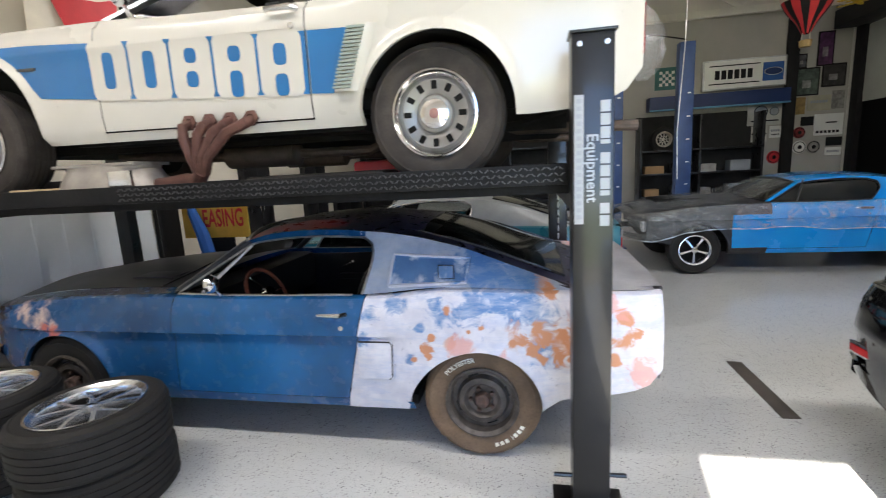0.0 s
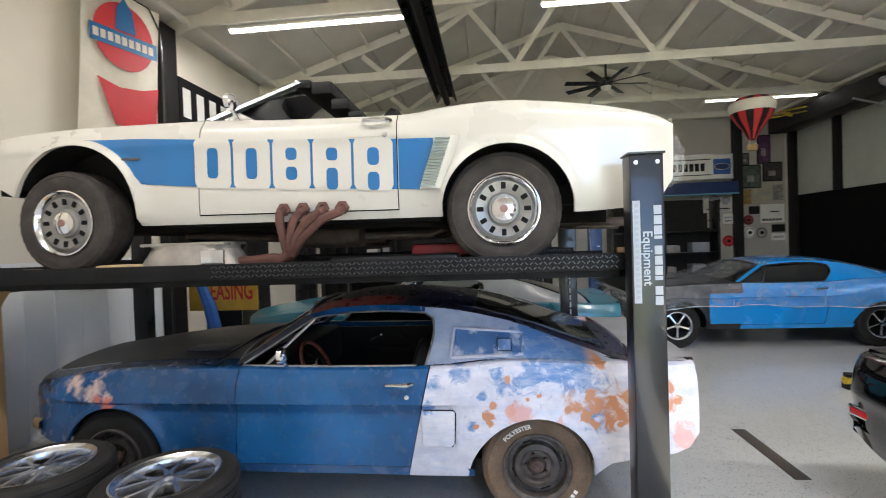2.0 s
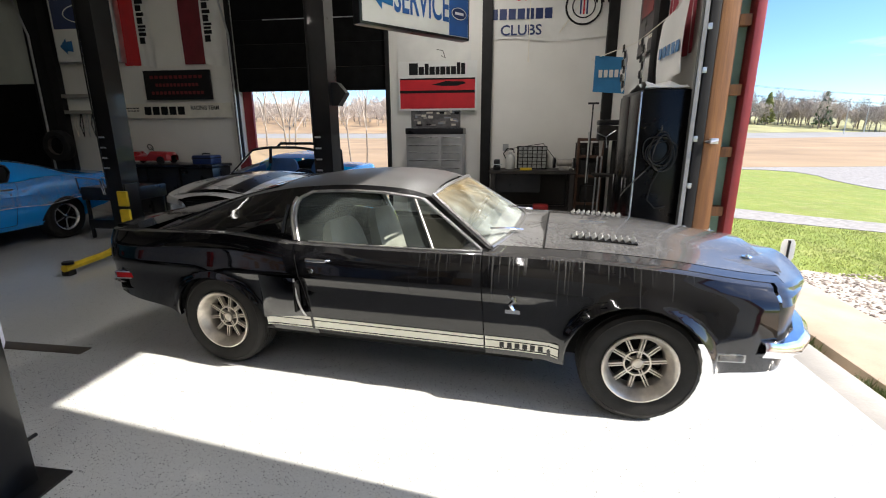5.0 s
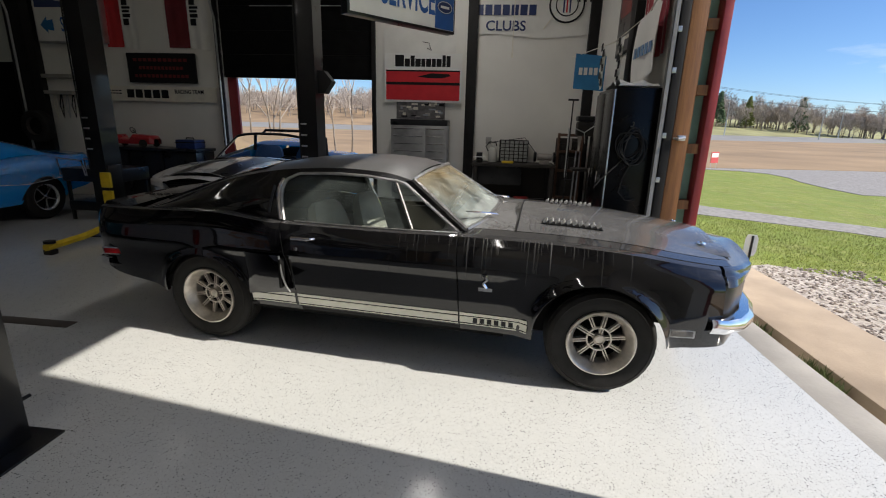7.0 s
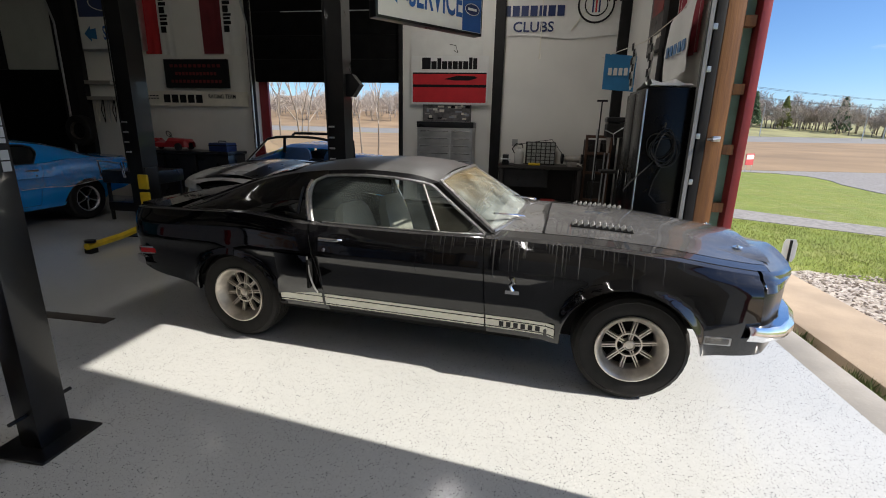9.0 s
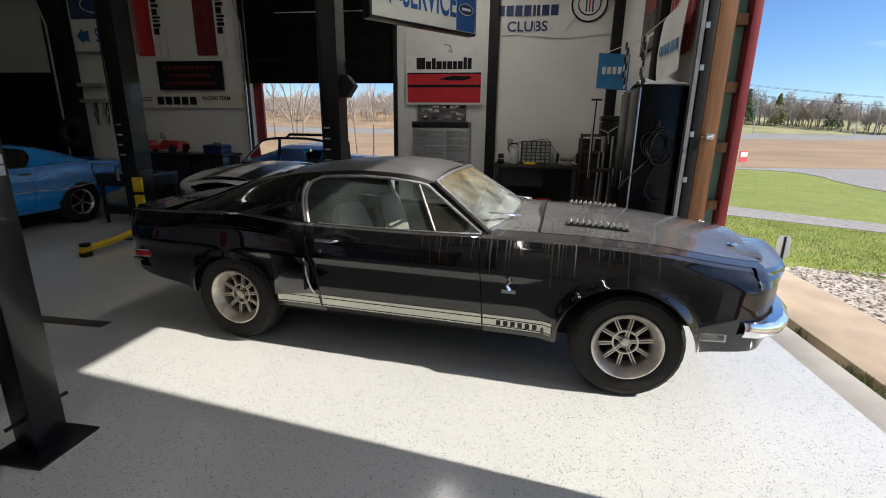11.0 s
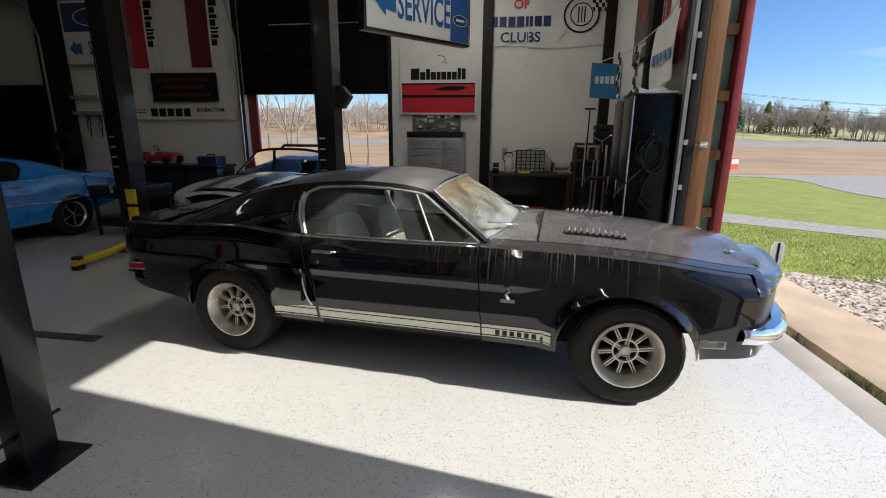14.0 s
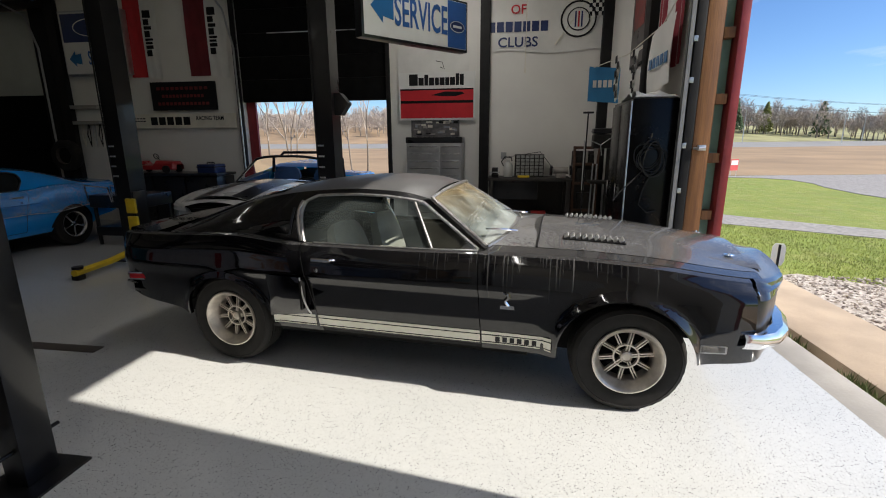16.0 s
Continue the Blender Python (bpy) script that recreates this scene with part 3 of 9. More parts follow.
            box(bm, -0.012, 0.012, -0.03, 0.03, -0.004, 0.004, 0.003, pose(0, 0, -dish + 0.006, 0, 0, 90 * k + 20) @ pose(rim * 0.70, 0, 0))
            part("vent_slot", bm, DARK, barrel)
    elif style == "slot":
        bm = bmesh.new()
        lathe(bm, [(fr, -dish), (rim * 0.80, -dish + 0.018), (rim * 0.55, -dish + 0.012), (rim * 0.46, -dish + 0.0), (rim * 0.42, -dish + 0.012), (0, -dish + 0.014)], 48)
        part("wheel_disc", bm, surface("satin_wheel_disc", (0.30, 0.29, 0.28), 0.4, 0.7, vary=0.2), barrel)
        for k in range(12):
            bm = bmesh.new()
            box(bm, -0.019, 0.019, -0.013, 0.013, -0.006, 0.007, 0.004, pose(0, 0, -dish + 0.016, 0, 0, 30 * k) @ pose(rim * 0.67, 0, 0))
            part("vent_slot", bm, DARK, barrel)
        bm = bmesh.new()
        lathe(bm, [(rim * 0.36, -dish + 0.01), (rim * 0.34, -dish + 0.03), (rim * 0.2, -dish + 0.042), (0, -dish + 0.045)], 28)
        cap = part("hub_cap", bm, CHROME, barrel)
        bm = bmesh.new()
        lathe(bm, [(rim * 0.12, -dish + 0.044), (rim * 0.11, -dish + 0.049), (0, -dish + 0.050)], 16)
        part("badge", bm, surface("faded_red_badge", (0.30, 0.16, 0.15), 0.4), cap)
    elif style == "five":
        for k in range(5):
            bm = bmesh.new()
            loft(bm, [[Vector((q, s * h, -dish + zz)) for s, zz in ((-1, -0.02), (-0.8, 0.012), (0, 0.018), (0.8, 0.012), (1, -0.02))] for q, h in ((0.02, 0.014), (0.06, 0.016), (0.12, 0.017), (fr, 0.022))])
            put(bm, pose(0, 0, 0, 0, 0, 72 * k + 18))
            part("spoke", bm, CHROME, barrel)
        bm = bmesh.new()
        lathe(bm, [(0.045, -dish - 0.01), (0.04, -dish + 0.03), (0.0, -dish + 0.035)], 24)
        part("hub_cap", bm, CHROME, barrel)
    else:
        for k in range(5):
            for s in (-1, 1):
                bm = bmesh.new()
                pts = [(0.03, s * 0.008), (0.09, s * 0.014), (0.15, s * 0.042), (fr + 0.004, s * 0.078)]
                loft(bm, [[Vector((px, py + q * hw, -dish + zz)) for q, zz in ((-1, -0.03), (-0.75, 0.018), (0.75, 0.018), (1, -0.03))] for (px, py), hw in zip(pts, (0.016, 0.015, 0.014, 0.018))])
                put(bm, pose(0, 0, 0, 0, 0, 72 * k))
                part("spoke", bm, BRIGHT_ALLOY, barrel)
        bm = bmesh.new()
        lathe(bm, [(0.065, -dish - 0.03), (0.06, -dish + 0.004), (0.034, -dish + 0.008), (0.03, -dish - 0.004), (0, -dish - 0.004)], 28)
        part("hub_cap", bm, BRIGHT_ALLOY, barrel)
    if words:
        for text, mid in (("POLYESTER", -62), ("", 128)):
            if text:
                bm = lettering(text, 0.036, 0.003)
            else:
                bm = bmesh.new()
                for k in range(7):
                    box(bm, -0.1 + k * 0.030, -0.1 + k * 0.030 + (0.020 if k != 3 else 0.004), -0.011, 0.011, -0.001, 0.001)
            rad = r * 0.765
            for v in bm.verts:
                a = radians(mid) - v.co.x / rad
                q = rad + v.co.y
                v.co = Vector((q * math.cos(a), q * math.sin(a), 0.006 + v.co.z))
            part("raised_white_letters", bm, WHITE_DECAL, hub, "worn white sidewall lettering", smooth=0)
    return hub


# ---- car bodies ----
REAR_HUB, FRONT_HUB = -1.372, 1.372


class Shape:
    """The body's outer form, in the car's own metres: x ahead, y to the left, z up from the ground."""

    def __init__(self, **k):
        g = k.get
        self.zs = curve_of(g("zs", [(-2.3, 0.93), (-1.8, 0.945), (-1.2, 0.965), (-0.72, 0.925), (0, 0.92), (0.5, 0.93), (1.0, 0.925), (1.4, 0.905), (1.95, 0.835), (2.22, 0.80)]))
        self.ws = curve_of(g("ws", [(-2.32, 0.73), (-2.27, 0.775), (-2.2, 0.795), (-2.0, 0.815), (-1.3, 0.84), (-0.7, 0.83), (0.5, 0.825), (1.2, 0.815), (1.7, 0.78), (1.95, 0.72), (2.1, 0.56), (2.22, 0.36)]))
        self.wc = curve_of(g("wc", [(-2.32, 0.78), (-2.27, 0.83), (-2.2, 0.852), (-2.0, 0.872), (-1.3, 0.885), (-0.7, 0.885), (0.5, 0.88), (1.2, 0.875), (1.7, 0.84), (1.95, 0.765), (2.1, 0.59), (2.22, 0.36)]))
        self.base = curve_of(g("base", [(-2.32, 0.56), (-2.2, 0.46), (-1.76, 0.37), (-1.70, 0.285), (0.9, 0.275), (1.0, 0.29), (1.6, 0.40), (1.95, 0.46), (2.22, 0.48)]))
        self.arches = g("arches", [(-1.372, 0.305, 0.35, 0.022), (1.325, 0.325, 0.365, 0.022)])
        self.crease = g("crease", 0.725)
        self.hood_crown = g("hood_crown", 0.055)
        self.hood_bulge = g("hood_bulge", 0.02)
        self.roof_z = curve_of(g("roof_z", [(-2.02, 0.965), (-1.9, 0.995), (-1.6, 1.10), (-1.2, 1.24), (-0.8, 1.315), (-0.4, 1.34), (-0.1, 1.325), (0.12, 1.275)]))
        self.roof_w = curve_of(g("roof_w", [(-2.02, 0.70), (-1.6, 0.655), (-0.9, 0.605), (-0.4, 0.59), (0.12, 0.565)]))
        self.groove = g("groove", 0.030)
        self.tuck = g("tuck", 0.0)

    def bottom(self, x):
        z = self.base(x)
        for cx, cz, r, lip in self.arches:
            d = r * r - (x - cx) ** 2
            if d > 0:
                z = max(z, cz + math.sqrt(d))
        return z

    def side(self, x, z):
        zs, ws, wc, c = self.zs(x), self.ws(x), self.wc(x), self.crease
        sharp = max(0.0, 1 - ((x + 0.1) / 2.0) ** 4) * max(0.0, min(1.0, (x + 1.0) / 0.25))
        k = self.tuck
        kb = k * max(0.0, min(1.0, (1.05 - x) / 0.35))
        gr = self.groove * sharp
        f = [(0.25, wc - 0.06 - k * 0.4 - kb * 0.3), (0.34, wc - 0.025 - k * 0.32 - kb * 0.3), (0.42, wc - gr * 0.5 - 0.008 - k * 0.28 - kb * 0.3), (0.5, wc - gr * 0.6 - 0.004 - k * 0.12 - kb * 0.3),
             (0.56, wc - gr * 0.7 - 0.002 - k * 0.06 - kb * 0.3), (c - 0.07, wc - gr - kb * 0.30), (c - 0.040, wc - gr * 0.92 - kb * 0.20), (c - 0.012, wc - gr * 0.8 - kb * 0.05), (c, wc),
             (c + 0.03, wc - 0.004), ((c + zs) / 2 + 0.02, (wc + ws) / 2 + 0.012), (zs - 0.02, ws + 0.010), (zs, ws)]
        y = f[0][1]
        for (za, ya), (zb, yb) in zip(f, f[1:]):
            if z >= za:
                y = ya + (yb - ya) * min(1.0, (z - za) / (zb - za))
        for cx, cz, r, lip in self.arches:
            d = math.hypot(x - cx, z - cz) - r
            if z > 0.3:
                y += lip * math.exp(-(d / 0.035) ** 2)
        return y

    def stations(self, a, b, step=0.07):
        xs = {round(a, 4), round(b, 4)}
        n = max(1, round((b - a) / step))
        xs |= {round(a + (b - a) * i / n, 4) for i in range(n + 1)}
        for cx, cz, r, lip in self.arches:
            for i in range(25):
                q = round(cx + r * math.cos(math.pi * i / 24), 4)
                if a < q < b:
                    xs.add(q)
            for q in (cx - r - 0.002, cx + r + 0.002):
                if a < q < b:
                    xs.add(round(q, 4))
        return sorted(xs)

    def panel(self, a, b, s, z_lo=None, z_hi=None, off=0.0, slant_a=0.0, slant_b=0.0, rows=13, step=0.07):
        """The side's skin from station a to b; slants tilt its end edges with height."""
        grid = []
        for x in self.stations(a, b, step):
            u = (x - a) / (b - a)
            lo = self.bottom(x) if z_lo is None else max(z_lo if not callable(z_lo) else z_lo(x), self.bottom(x))
            hi = self.zs(x) if z_hi is None else (z_hi(x) if callable(z_hi) else z_hi)
            if z_hi is None:
                low, kink, c = max(lo, self.crease - 0.07), max(lo, self.crease - 0.012), max(lo, self.crease)
                base = [lo + (low - lo) * i / 9 for i in range(9)] + [low + (kink - low) * i / 3 for i in range(4)] + [c + (hi - c) * i / 6 for i in range(7)]
            else:
                base = [lo + (hi - lo) * i / rows for i in range(rows + 1)]
            col = []
            for z in base:
                xx = x + ((1 - u) * slant_a + u * slant_b) * (z - 0.62)
                col.append(Vector((xx, s * (self.side(xx, z) + off), z)))
            if z_hi is None and off == 0.0:
                for d, dz in ((0.02, 0.008), (0.045, 0.013)):
                    col.append(Vector((col[-1].x, s * (self.ws(x) - d), self.zs(x) + dz)))
                col.insert(0, Vector((col[0].x, s * (abs(col[0].y) - 0.03), col[0].z + 0.004)))
            grid.append(col)
        bm = bmesh.new()
        loft(bm, grid)
        return bm

    def top(self, a, b, y0, y1, crown, bulge=0.0, step=0.08, n=12, lift=0.0):
        """Hood, deck or cowl between half-widths given as fractions of the shoulder."""
        grid = []
        for x in self.stations(a, b, step):
            row = []
            for i in range(n + 1):
                f = y0 + (y1 - y0) * i / n
                w = self.ws(x) - 0.045
                z = self.zs(x) + 0.013 + crown * (1 - f * f) + bulge * math.exp(-(f * w / 0.30) ** 4) + lift
                row.append(Vector((x, f * w, z)))
            grid.append(row)
        bm = bmesh.new()
        loft(bm, grid)
        return bm

    # greenhouse
    def edge_z(self, x):
        return self.roof_z(x) - 0.055

    def house(self, x, t, off=0.0):
        """A point of the cabin's side: t from 0 at the belt to 1 at the roof's edge."""
        yb, zb = self.ws(x) - 0.045, self.zs(x) + 0.013
        yt, zt = self.roof_w(x), self.edge_z(x)
        y = yb + (yt - yb) * t + 0.018 * math.sin(math.pi * min(1, t))
        return Vector((x, y + off, zb + (zt - zb) * t))

    def house_at(self, x, z, off=0.0):
        zb, zt = self.zs(x) + 0.013, self.edge_z(x)
        return self.house(x, max(0.0, min(1.0, (z - zb) / max(0.02, zt - zb))), off)

    def roof(self, a, b, f0=-1.0, f1=1.0, off=0.0, n=12, step=0.08):
        grid = []
        for x in [a + (b - a) * i / max(2, round(abs(b - a) / step)) for i in range(max(2, round(abs(b - a) / step)) + 1)]:
            row = []
            for i in range(n + 1):
                f = f0 + (f1 - f0) * i / n
                row.append(Vector((x, f * self.roof_w(x), self.roof_z(x) - 0.055 * abs(f) ** 3 + off)))
            grid.append(row)
        bm = bmesh.new()
        loft(bm, grid)
        return bm


def mirror(bm):
    for v in bm.verts:
        v.co.y = -v.co.y
    return bm


def seat(parent, x, y, material, tilt=14):
    bm = bmesh.new()
    box(bm, x - 0.24, x + 0.26, y - 0.25, y + 0.25, 0.36, 0.52, 0.05)
    base = part("seat_cushion", bm, material, parent)
    bm = bmesh.new()
    m = pose(x - 0.24, y, 0.44, 0, -tilt, 0)
    loft(bm, [[m @ Vector((d * th, w * f, z)) for d, f in ((-1, -0.8), (-0.6, -1), (0.6, -1), (1, -0.72), (1.25, 0), (1, 0.72), (0.6, 1), (-0.6, 1), (-1, 0.8))] for z, w, th in ((0.0, 0.23, 0.07), (0.12, 0.25, 0.075), (0.34, 0.245, 0.07), (0.48, 0.225, 0.06), (0.56, 0.19, 0.05), (0.60, 0.14, 0.03), (0.605, 0.02, 0.01))], closed=True)
    part("seat_back", bm, material, parent)


def steering(parent, x, y, z, material):
    m = pose(x, y, z, 0, -62, 0)
    bm = bmesh.new()
    tube(bm, [m @ Vector((0.19 * math.cos(a), 0.19 * math.sin(a), 0)) for a in [2 * math.pi * i / 28 for i in range(29)]], 0.014, 8, cap=False)
    rim = part("steering_wheel", bm, material, parent, "thin rimmed steering wheel")
    bm = bmesh.new()
    for k in range(3):
        a = 2 * math.pi * k / 3 + 0.5
        tube(bm, [m @ Vector((0.02 * math.cos(a), 0.02 * math.sin(a), 0.02)), m @ Vector((0.18 * math.cos(a), 0.18 * math.sin(a), 0))], 0.008, 6)
    lathe(bm, [(0.05, -0.01), (0.045, 0.03), (0, 0.035)], 18, m)
    tube(bm, [m @ Vector((0, 0, 0)), m @ Vector((0, 0, -0.25))], 0.022, 8)
    part("spokes", bm, CHROME, rim)


def mirror_arm(parent, s, x, y, z):
    bm = bmesh.new()
    tube(bm, [(x, s * y, z), (x - 0.01, s * (y + 0.06), z + 0.05), (x, s * (y + 0.07), z + 0.075)], [0.016, 0.010, 0.012], 8)
    lathe(bm, [(0.0, 0.035), (0.03, 0.03), (0.05, 0.012), (0.055, -0.012), (0.0, -0.014)], 18, pose(x, s * (y + 0.075), z + 0.10, 0, -90, 0))
    part("door_mirror", bm, CHROME, parent)


def car(name, label, at, turn, S, paint, spec, pitch=0.0):
    """A two-door car with its panels, glass, cabin and wheels."""
    root = new(name)
    root.matrix_world = pose(*at, 0, 0, turn) @ pose(0, 0, 0, 0, pitch, 0)
    tagged(root, label, "car")
    g = spec.get
    open_top, DF, DR = g("open_top", False), g("door_front", 0.48), g("door_rear", -0.68)
    SL = g("slant", -0.22)
    nose, tail = g("nose", 2.20), -2.30
    for s in (1, -1):
        word = "front_fender"
        fe = g("fender_end", 1.97)
        part(word, S.panel(DF + 0.006, fe, s, slant_a=-0.05, slant_b=g("front_slant", 0.0)), paint["fender"], root)
        lean = max(0.0, g("front_slant", 0.0)) * 0.13
        door = part("door", S.panel(DR + 0.006, DF, s, z_lo=0.345, slant_a=SL, slant_b=-0.05, rows=15), paint["door"], root)
        part("quarter_panel", S.panel(tail, DR, s, slant_b=SL), paint["quarter"], root)
        bm = S.panel(-1.0, DF + 0.40, s, z_lo=g("rocker_lo", 0.27), z_hi=0.338, off=-0.006, rows=3)
        part("rocker_panel", bm, paint.get("rocker", paint["door"]), root)
        # nose: a header above and a valance below the grille opening
        part("nose_header", S.panel(fe + 0.004 + lean, nose, s, z_lo=g("mouth_top", 0.73), rows=5, step=0.03), paint.get("nose", paint["fender"]), root)
        part("front_valance", S.panel(fe + 0.004 - lean, nose, s, z_hi=g("mouth_low", 0.55), off=-0.001, rows=4, step=0.03), paint.get("nose", paint["fender"]), root)
        # door furniture
        hx, hz = g("handle", (-0.58, 0.845))
        y = S.side(hx, hz)
        bm = bmesh.new()
        tube(bm, [(hx + 0.10, s * (y + 0.004), hz), (hx + 0.09, s * (y + 0.035), hz + 0.004), (hx - 0.04, s * (y + 0.035), hz + 0.002), (hx - 0.06, s * (y + 0.004), hz)], [0.009, 0.010, 0.016, 0.016], 8)
        part("door_handle", bm, CHROME, door)
        bm = bmesh.new()
        lathe(bm, [(0.016, 0), (0.014, 0.006), (0, 0.007)], 14, pose(hx - 0.03, s * S.side(hx, hz - 0.075), hz - 0.075, -90 * s, 0, 0))
        part("door_lock", bm, CHROME, door)
        # inner door trim
        part("door_trim", newbox(DR + 0.02, DF - 0.02, s * 0.71, s * 0.735, 0.32, 0.90, 0.01), paint["trim"], root)
        # lamps
        bm = bmesh.new()
        lathe(bm, [(0.095, -0.04), (0.095, 0.012), (0.085, 0.018), (0.083, 0.0), (0.06, 0.014), (0.0, 0.022)], 28, pose(g("lamp_x", 1.975), s * g("lamp_y", 0.60), 0.655, 0, 90, 0))
        part("headlamp", bm, LAMP_GLASS, root, "round headlamp in a bright ring")
        mx, mz = -2.14, g("marker_z", 0.615)
        if g("marker", True):
            y = S.side(mx, mz)
            bm = newbox(-0.085, 0.085, -0.010, 0.010, -0.030, 0.030, 0.004, m=pose(mx, s * y, mz, 0, 0, -s * 8))
            frame_ob = part("side_marker", bm, CHROME, root)
            bm = newbox(-0.070, 0.070, -0.014, 0.014, -0.019, 0.019, 0.003, m=pose(mx, s * y, mz, 0, 0, -s * 8))
            part("lens", bm, RED_LENS, frame_ob)
            y = S.side(1.80, 0.52)
        bm = newbox(-0.02, 0.02, -0.03, 0.03, -0.13, 0.10, 0.008, m=pose(-2.335, s * 0.56, 0.70))
        part("tail_lamp", bm, RED_LENS, root)
        for cx, cz, ar, lip in S.arches:
            bm = bmesh.new()
            loft(bm, [[Vector((cx + (ar + 0.012) * math.cos(a), s * y, min(cz + (ar + 0.012) * math.sin(a), S.zs(cx) - 0.02))) for y in (0.48, S.side(cx, cz + ar) - 0.035)] for a in [math.pi * (0.13 + 0.74 * i / 16) for i in range(17)]])
            part("wheelhouse", bm, DARK, root)
    # hood, cowl, deck
    HB = g("hood_back", DF + 0.20)
    part("hood", S.top(HB, 2.06, -0.86, 0.86, S.hood_crown, S.hood_bulge), paint["hood"], root)
    part("hood_lip", S.top(2.065, nose + 0.01, -1.0, 1.0, S.hood_crown * 0.8, 0.0, step=0.03), paint["hood"], root)
    for s in (1, -1):
        part("fender_top", S.top(DF + 0.02, 2.06, s * 0.872, s * 1.0, S.hood_crown, n=3), paint["fender"], root)
    bm = bmesh.new()
    tube(bm, [(HB - 0.002, f * (S.ws(HB) - 0.045), S.zs(HB) + 0.015 + S.hood_crown * (1 - f * f) + S.hood_bulge * math.exp(-(f * (S.ws(HB) - 0.045) / 0.30) ** 4)) for f in [-0.85 + 1.7 * i / 16 for i in range(17)]], 0.006, 5)
    part("hood_rear_edge", bm, g("edge_mat", BLACK_STEEL), root)
    part("cowl", S.top(DF - 0.02, HB - 0.005, -0.862, 0.862, S.hood_crown), paint.get("cowl", paint["hood"]), root)
    bm = bmesh.new()
    loft(bm, [[Vector((tail - 0.01 + 0.10 * max(0, 0.62 - z), f * (0.765 if z < 0.8 else 0.765 - (z - 0.8) * 0.45), z)) for f in (-1, -0.5, 0, 0.5, 1)] for z in [0.47 + (S.zs(tail) + 0.022 - 0.47) * i / 6 for i in range(7)]])
    part("rear_panel", bm, paint["quarter"], root)
    # bumpers
    if g("bumper", True):
        bm = bmesh.new()
        nx, bz = g("bumper_x", 2.25), g("bumper_z", 0.545)
        path = g("bumper_path", [(1.90, 0.79), (1.97, 0.765), (2.07, 0.67)]) + [(nx - 0.06, 0.42), (nx, 0.0)]
        path = path + [(x, -y) for x, y in path[-2::-1]]
        loft(bm, [[Vector((x + dx * (1 if abs(y) < 0.8 else 0.3), y * (1 + dx * 0.3), bz + dz)) for dx, dz in ((-0.05, 0.045), (0.0, 0.042), (0.028, 0.018), (0.028, -0.018), (0.0, -0.042), (-0.05, -0.045))] for x, y in path])
        part("front_bumper", bm, g("bumper_mat", CHROME), root)
    bm = bmesh.new()
    path = [(-2.16, 0.862), (-2.28, 0.82), (-2.36, 0.5), (-2.37, 0.0), (-2.36, -0.5), (-2.28, -0.82), (-2.16, -0.862)]
    loft(bm, [[Vector((x + dx, y, 0.53 + dz)) for dx, dz in ((0.03, 0.036), (-0.02, 0.03), (-0.02, -0.03), (0.03, -0.036))] for x, y in path])
    if g("rear_bumper", True):
        part("rear_bumper", bm, CHROME, root)
    else:
        bm.free()
    # grille
    if g("undercut", False):
        lead = curve_of([(0, 2.265), (0.36, 2.25), (0.56, 2.135), (0.72, 2.01)])
        bm = bmesh.new()
        loft(bm, [[Vector((lead(abs(f) * 0.70) - 0.035 - 0.15 * k / 4, f * (0.69 - 0.07 * k / 4), 0.775 - 0.27 * k / 4)) for f in [-1 + 2 * i / 18 for i in range(19)]] for k in range(5)])
        part("grille_surround", bm, DARK, root)
        for s in (1, -1):
            part("lamp_bucket", S.panel(g("fender_end", 1.97) - 0.03, nose - 0.02, s, z_lo=g("mouth_low", 0.55) - 0.01, z_hi=g("mouth_top", 0.73) + 0.01, off=-0.035, rows=6, step=0.03), BLACK_STEEL, root)
    bm = newbox(1.90, 1.955, -0.70, 0.70, 0.52, 0.76)
    grille = part("grille", bm, DARK, root)
    for k in range(7):
        z = 0.55 + k * 0.03
        part("grille_bar", newbox(1.955, 1.962, -0.48, 0.48, z - 0.004, z + 0.004), BLACK_STEEL, grille, smooth=0)
    # inside
    part("engine_bay", newbox(DF + 0.05, 1.86, -0.60, 0.60, 0.42, 0.80), DARK, root, smooth=0)
    part("trunk_floor", newbox(-2.1, -1.12, -0.60, 0.60, 0.36, 0.80), DARK, root, smooth=0)
    part("floor_pan", newbox(-1.0, DF + 0.3, -0.78, 0.78, 0.28, 0.34), DARK, root, smooth=0)
    part("chassis_rail", newbox(-2.0, 1.55, -0.55, 0.55, 0.25, 0.40), DARK, root, smooth=0)
    bm = newbox(DF - 0.18, DF + 0.10, -0.71, 0.71, 0.62, 0.93, 0.05)
    dash = part("dashboard", bm, paint["trim"], root)
    for s in (1, -1):
        seat(root, -0.30, s * 0.36, paint["seat"])
    part("rear_seat", newbox(-1.08, -0.80, -0.66, 0.66, 0.38, 0.78, 0.06), LINING, root)
    steering(root, 0.14, 0.36, 0.82, g("wheel_rim", LINING))
    # glass and roof
    glass = g("glass", CAR_GLASS)
    wb, wt = DF + 0.02, g("header", 0.10)
    ht = g("header_z", S.roof_z(wt) - 0.005)
    rows = []
    for i in range(9):
        t = i / 8
        row = []
        for j in range(13):
            f = -1 + 2 * j / 12
            w = 0.735 * (1 - t) + (0.555) * t
            x = (wb + 0.13 * (1 - f * f)) * (1 - t) + (wt + 0.06 * (1 - f * f)) * t
            z = (S.zs(wb) + 0.025 + 0.03 * (1 - f * f)) * (1 - t) + (ht - 0.05 * abs(f) ** 3) * t
            row.append(Vector((x, f * w, z)))
        rows.append(row)
    bm = bmesh.new()
    loft(bm, rows)
    if g("screen", True):
        ob = part("windscreen", bm, g("screen_mat", glass), root)
        ob.visible_shadow = False
    else:
        bm.free()
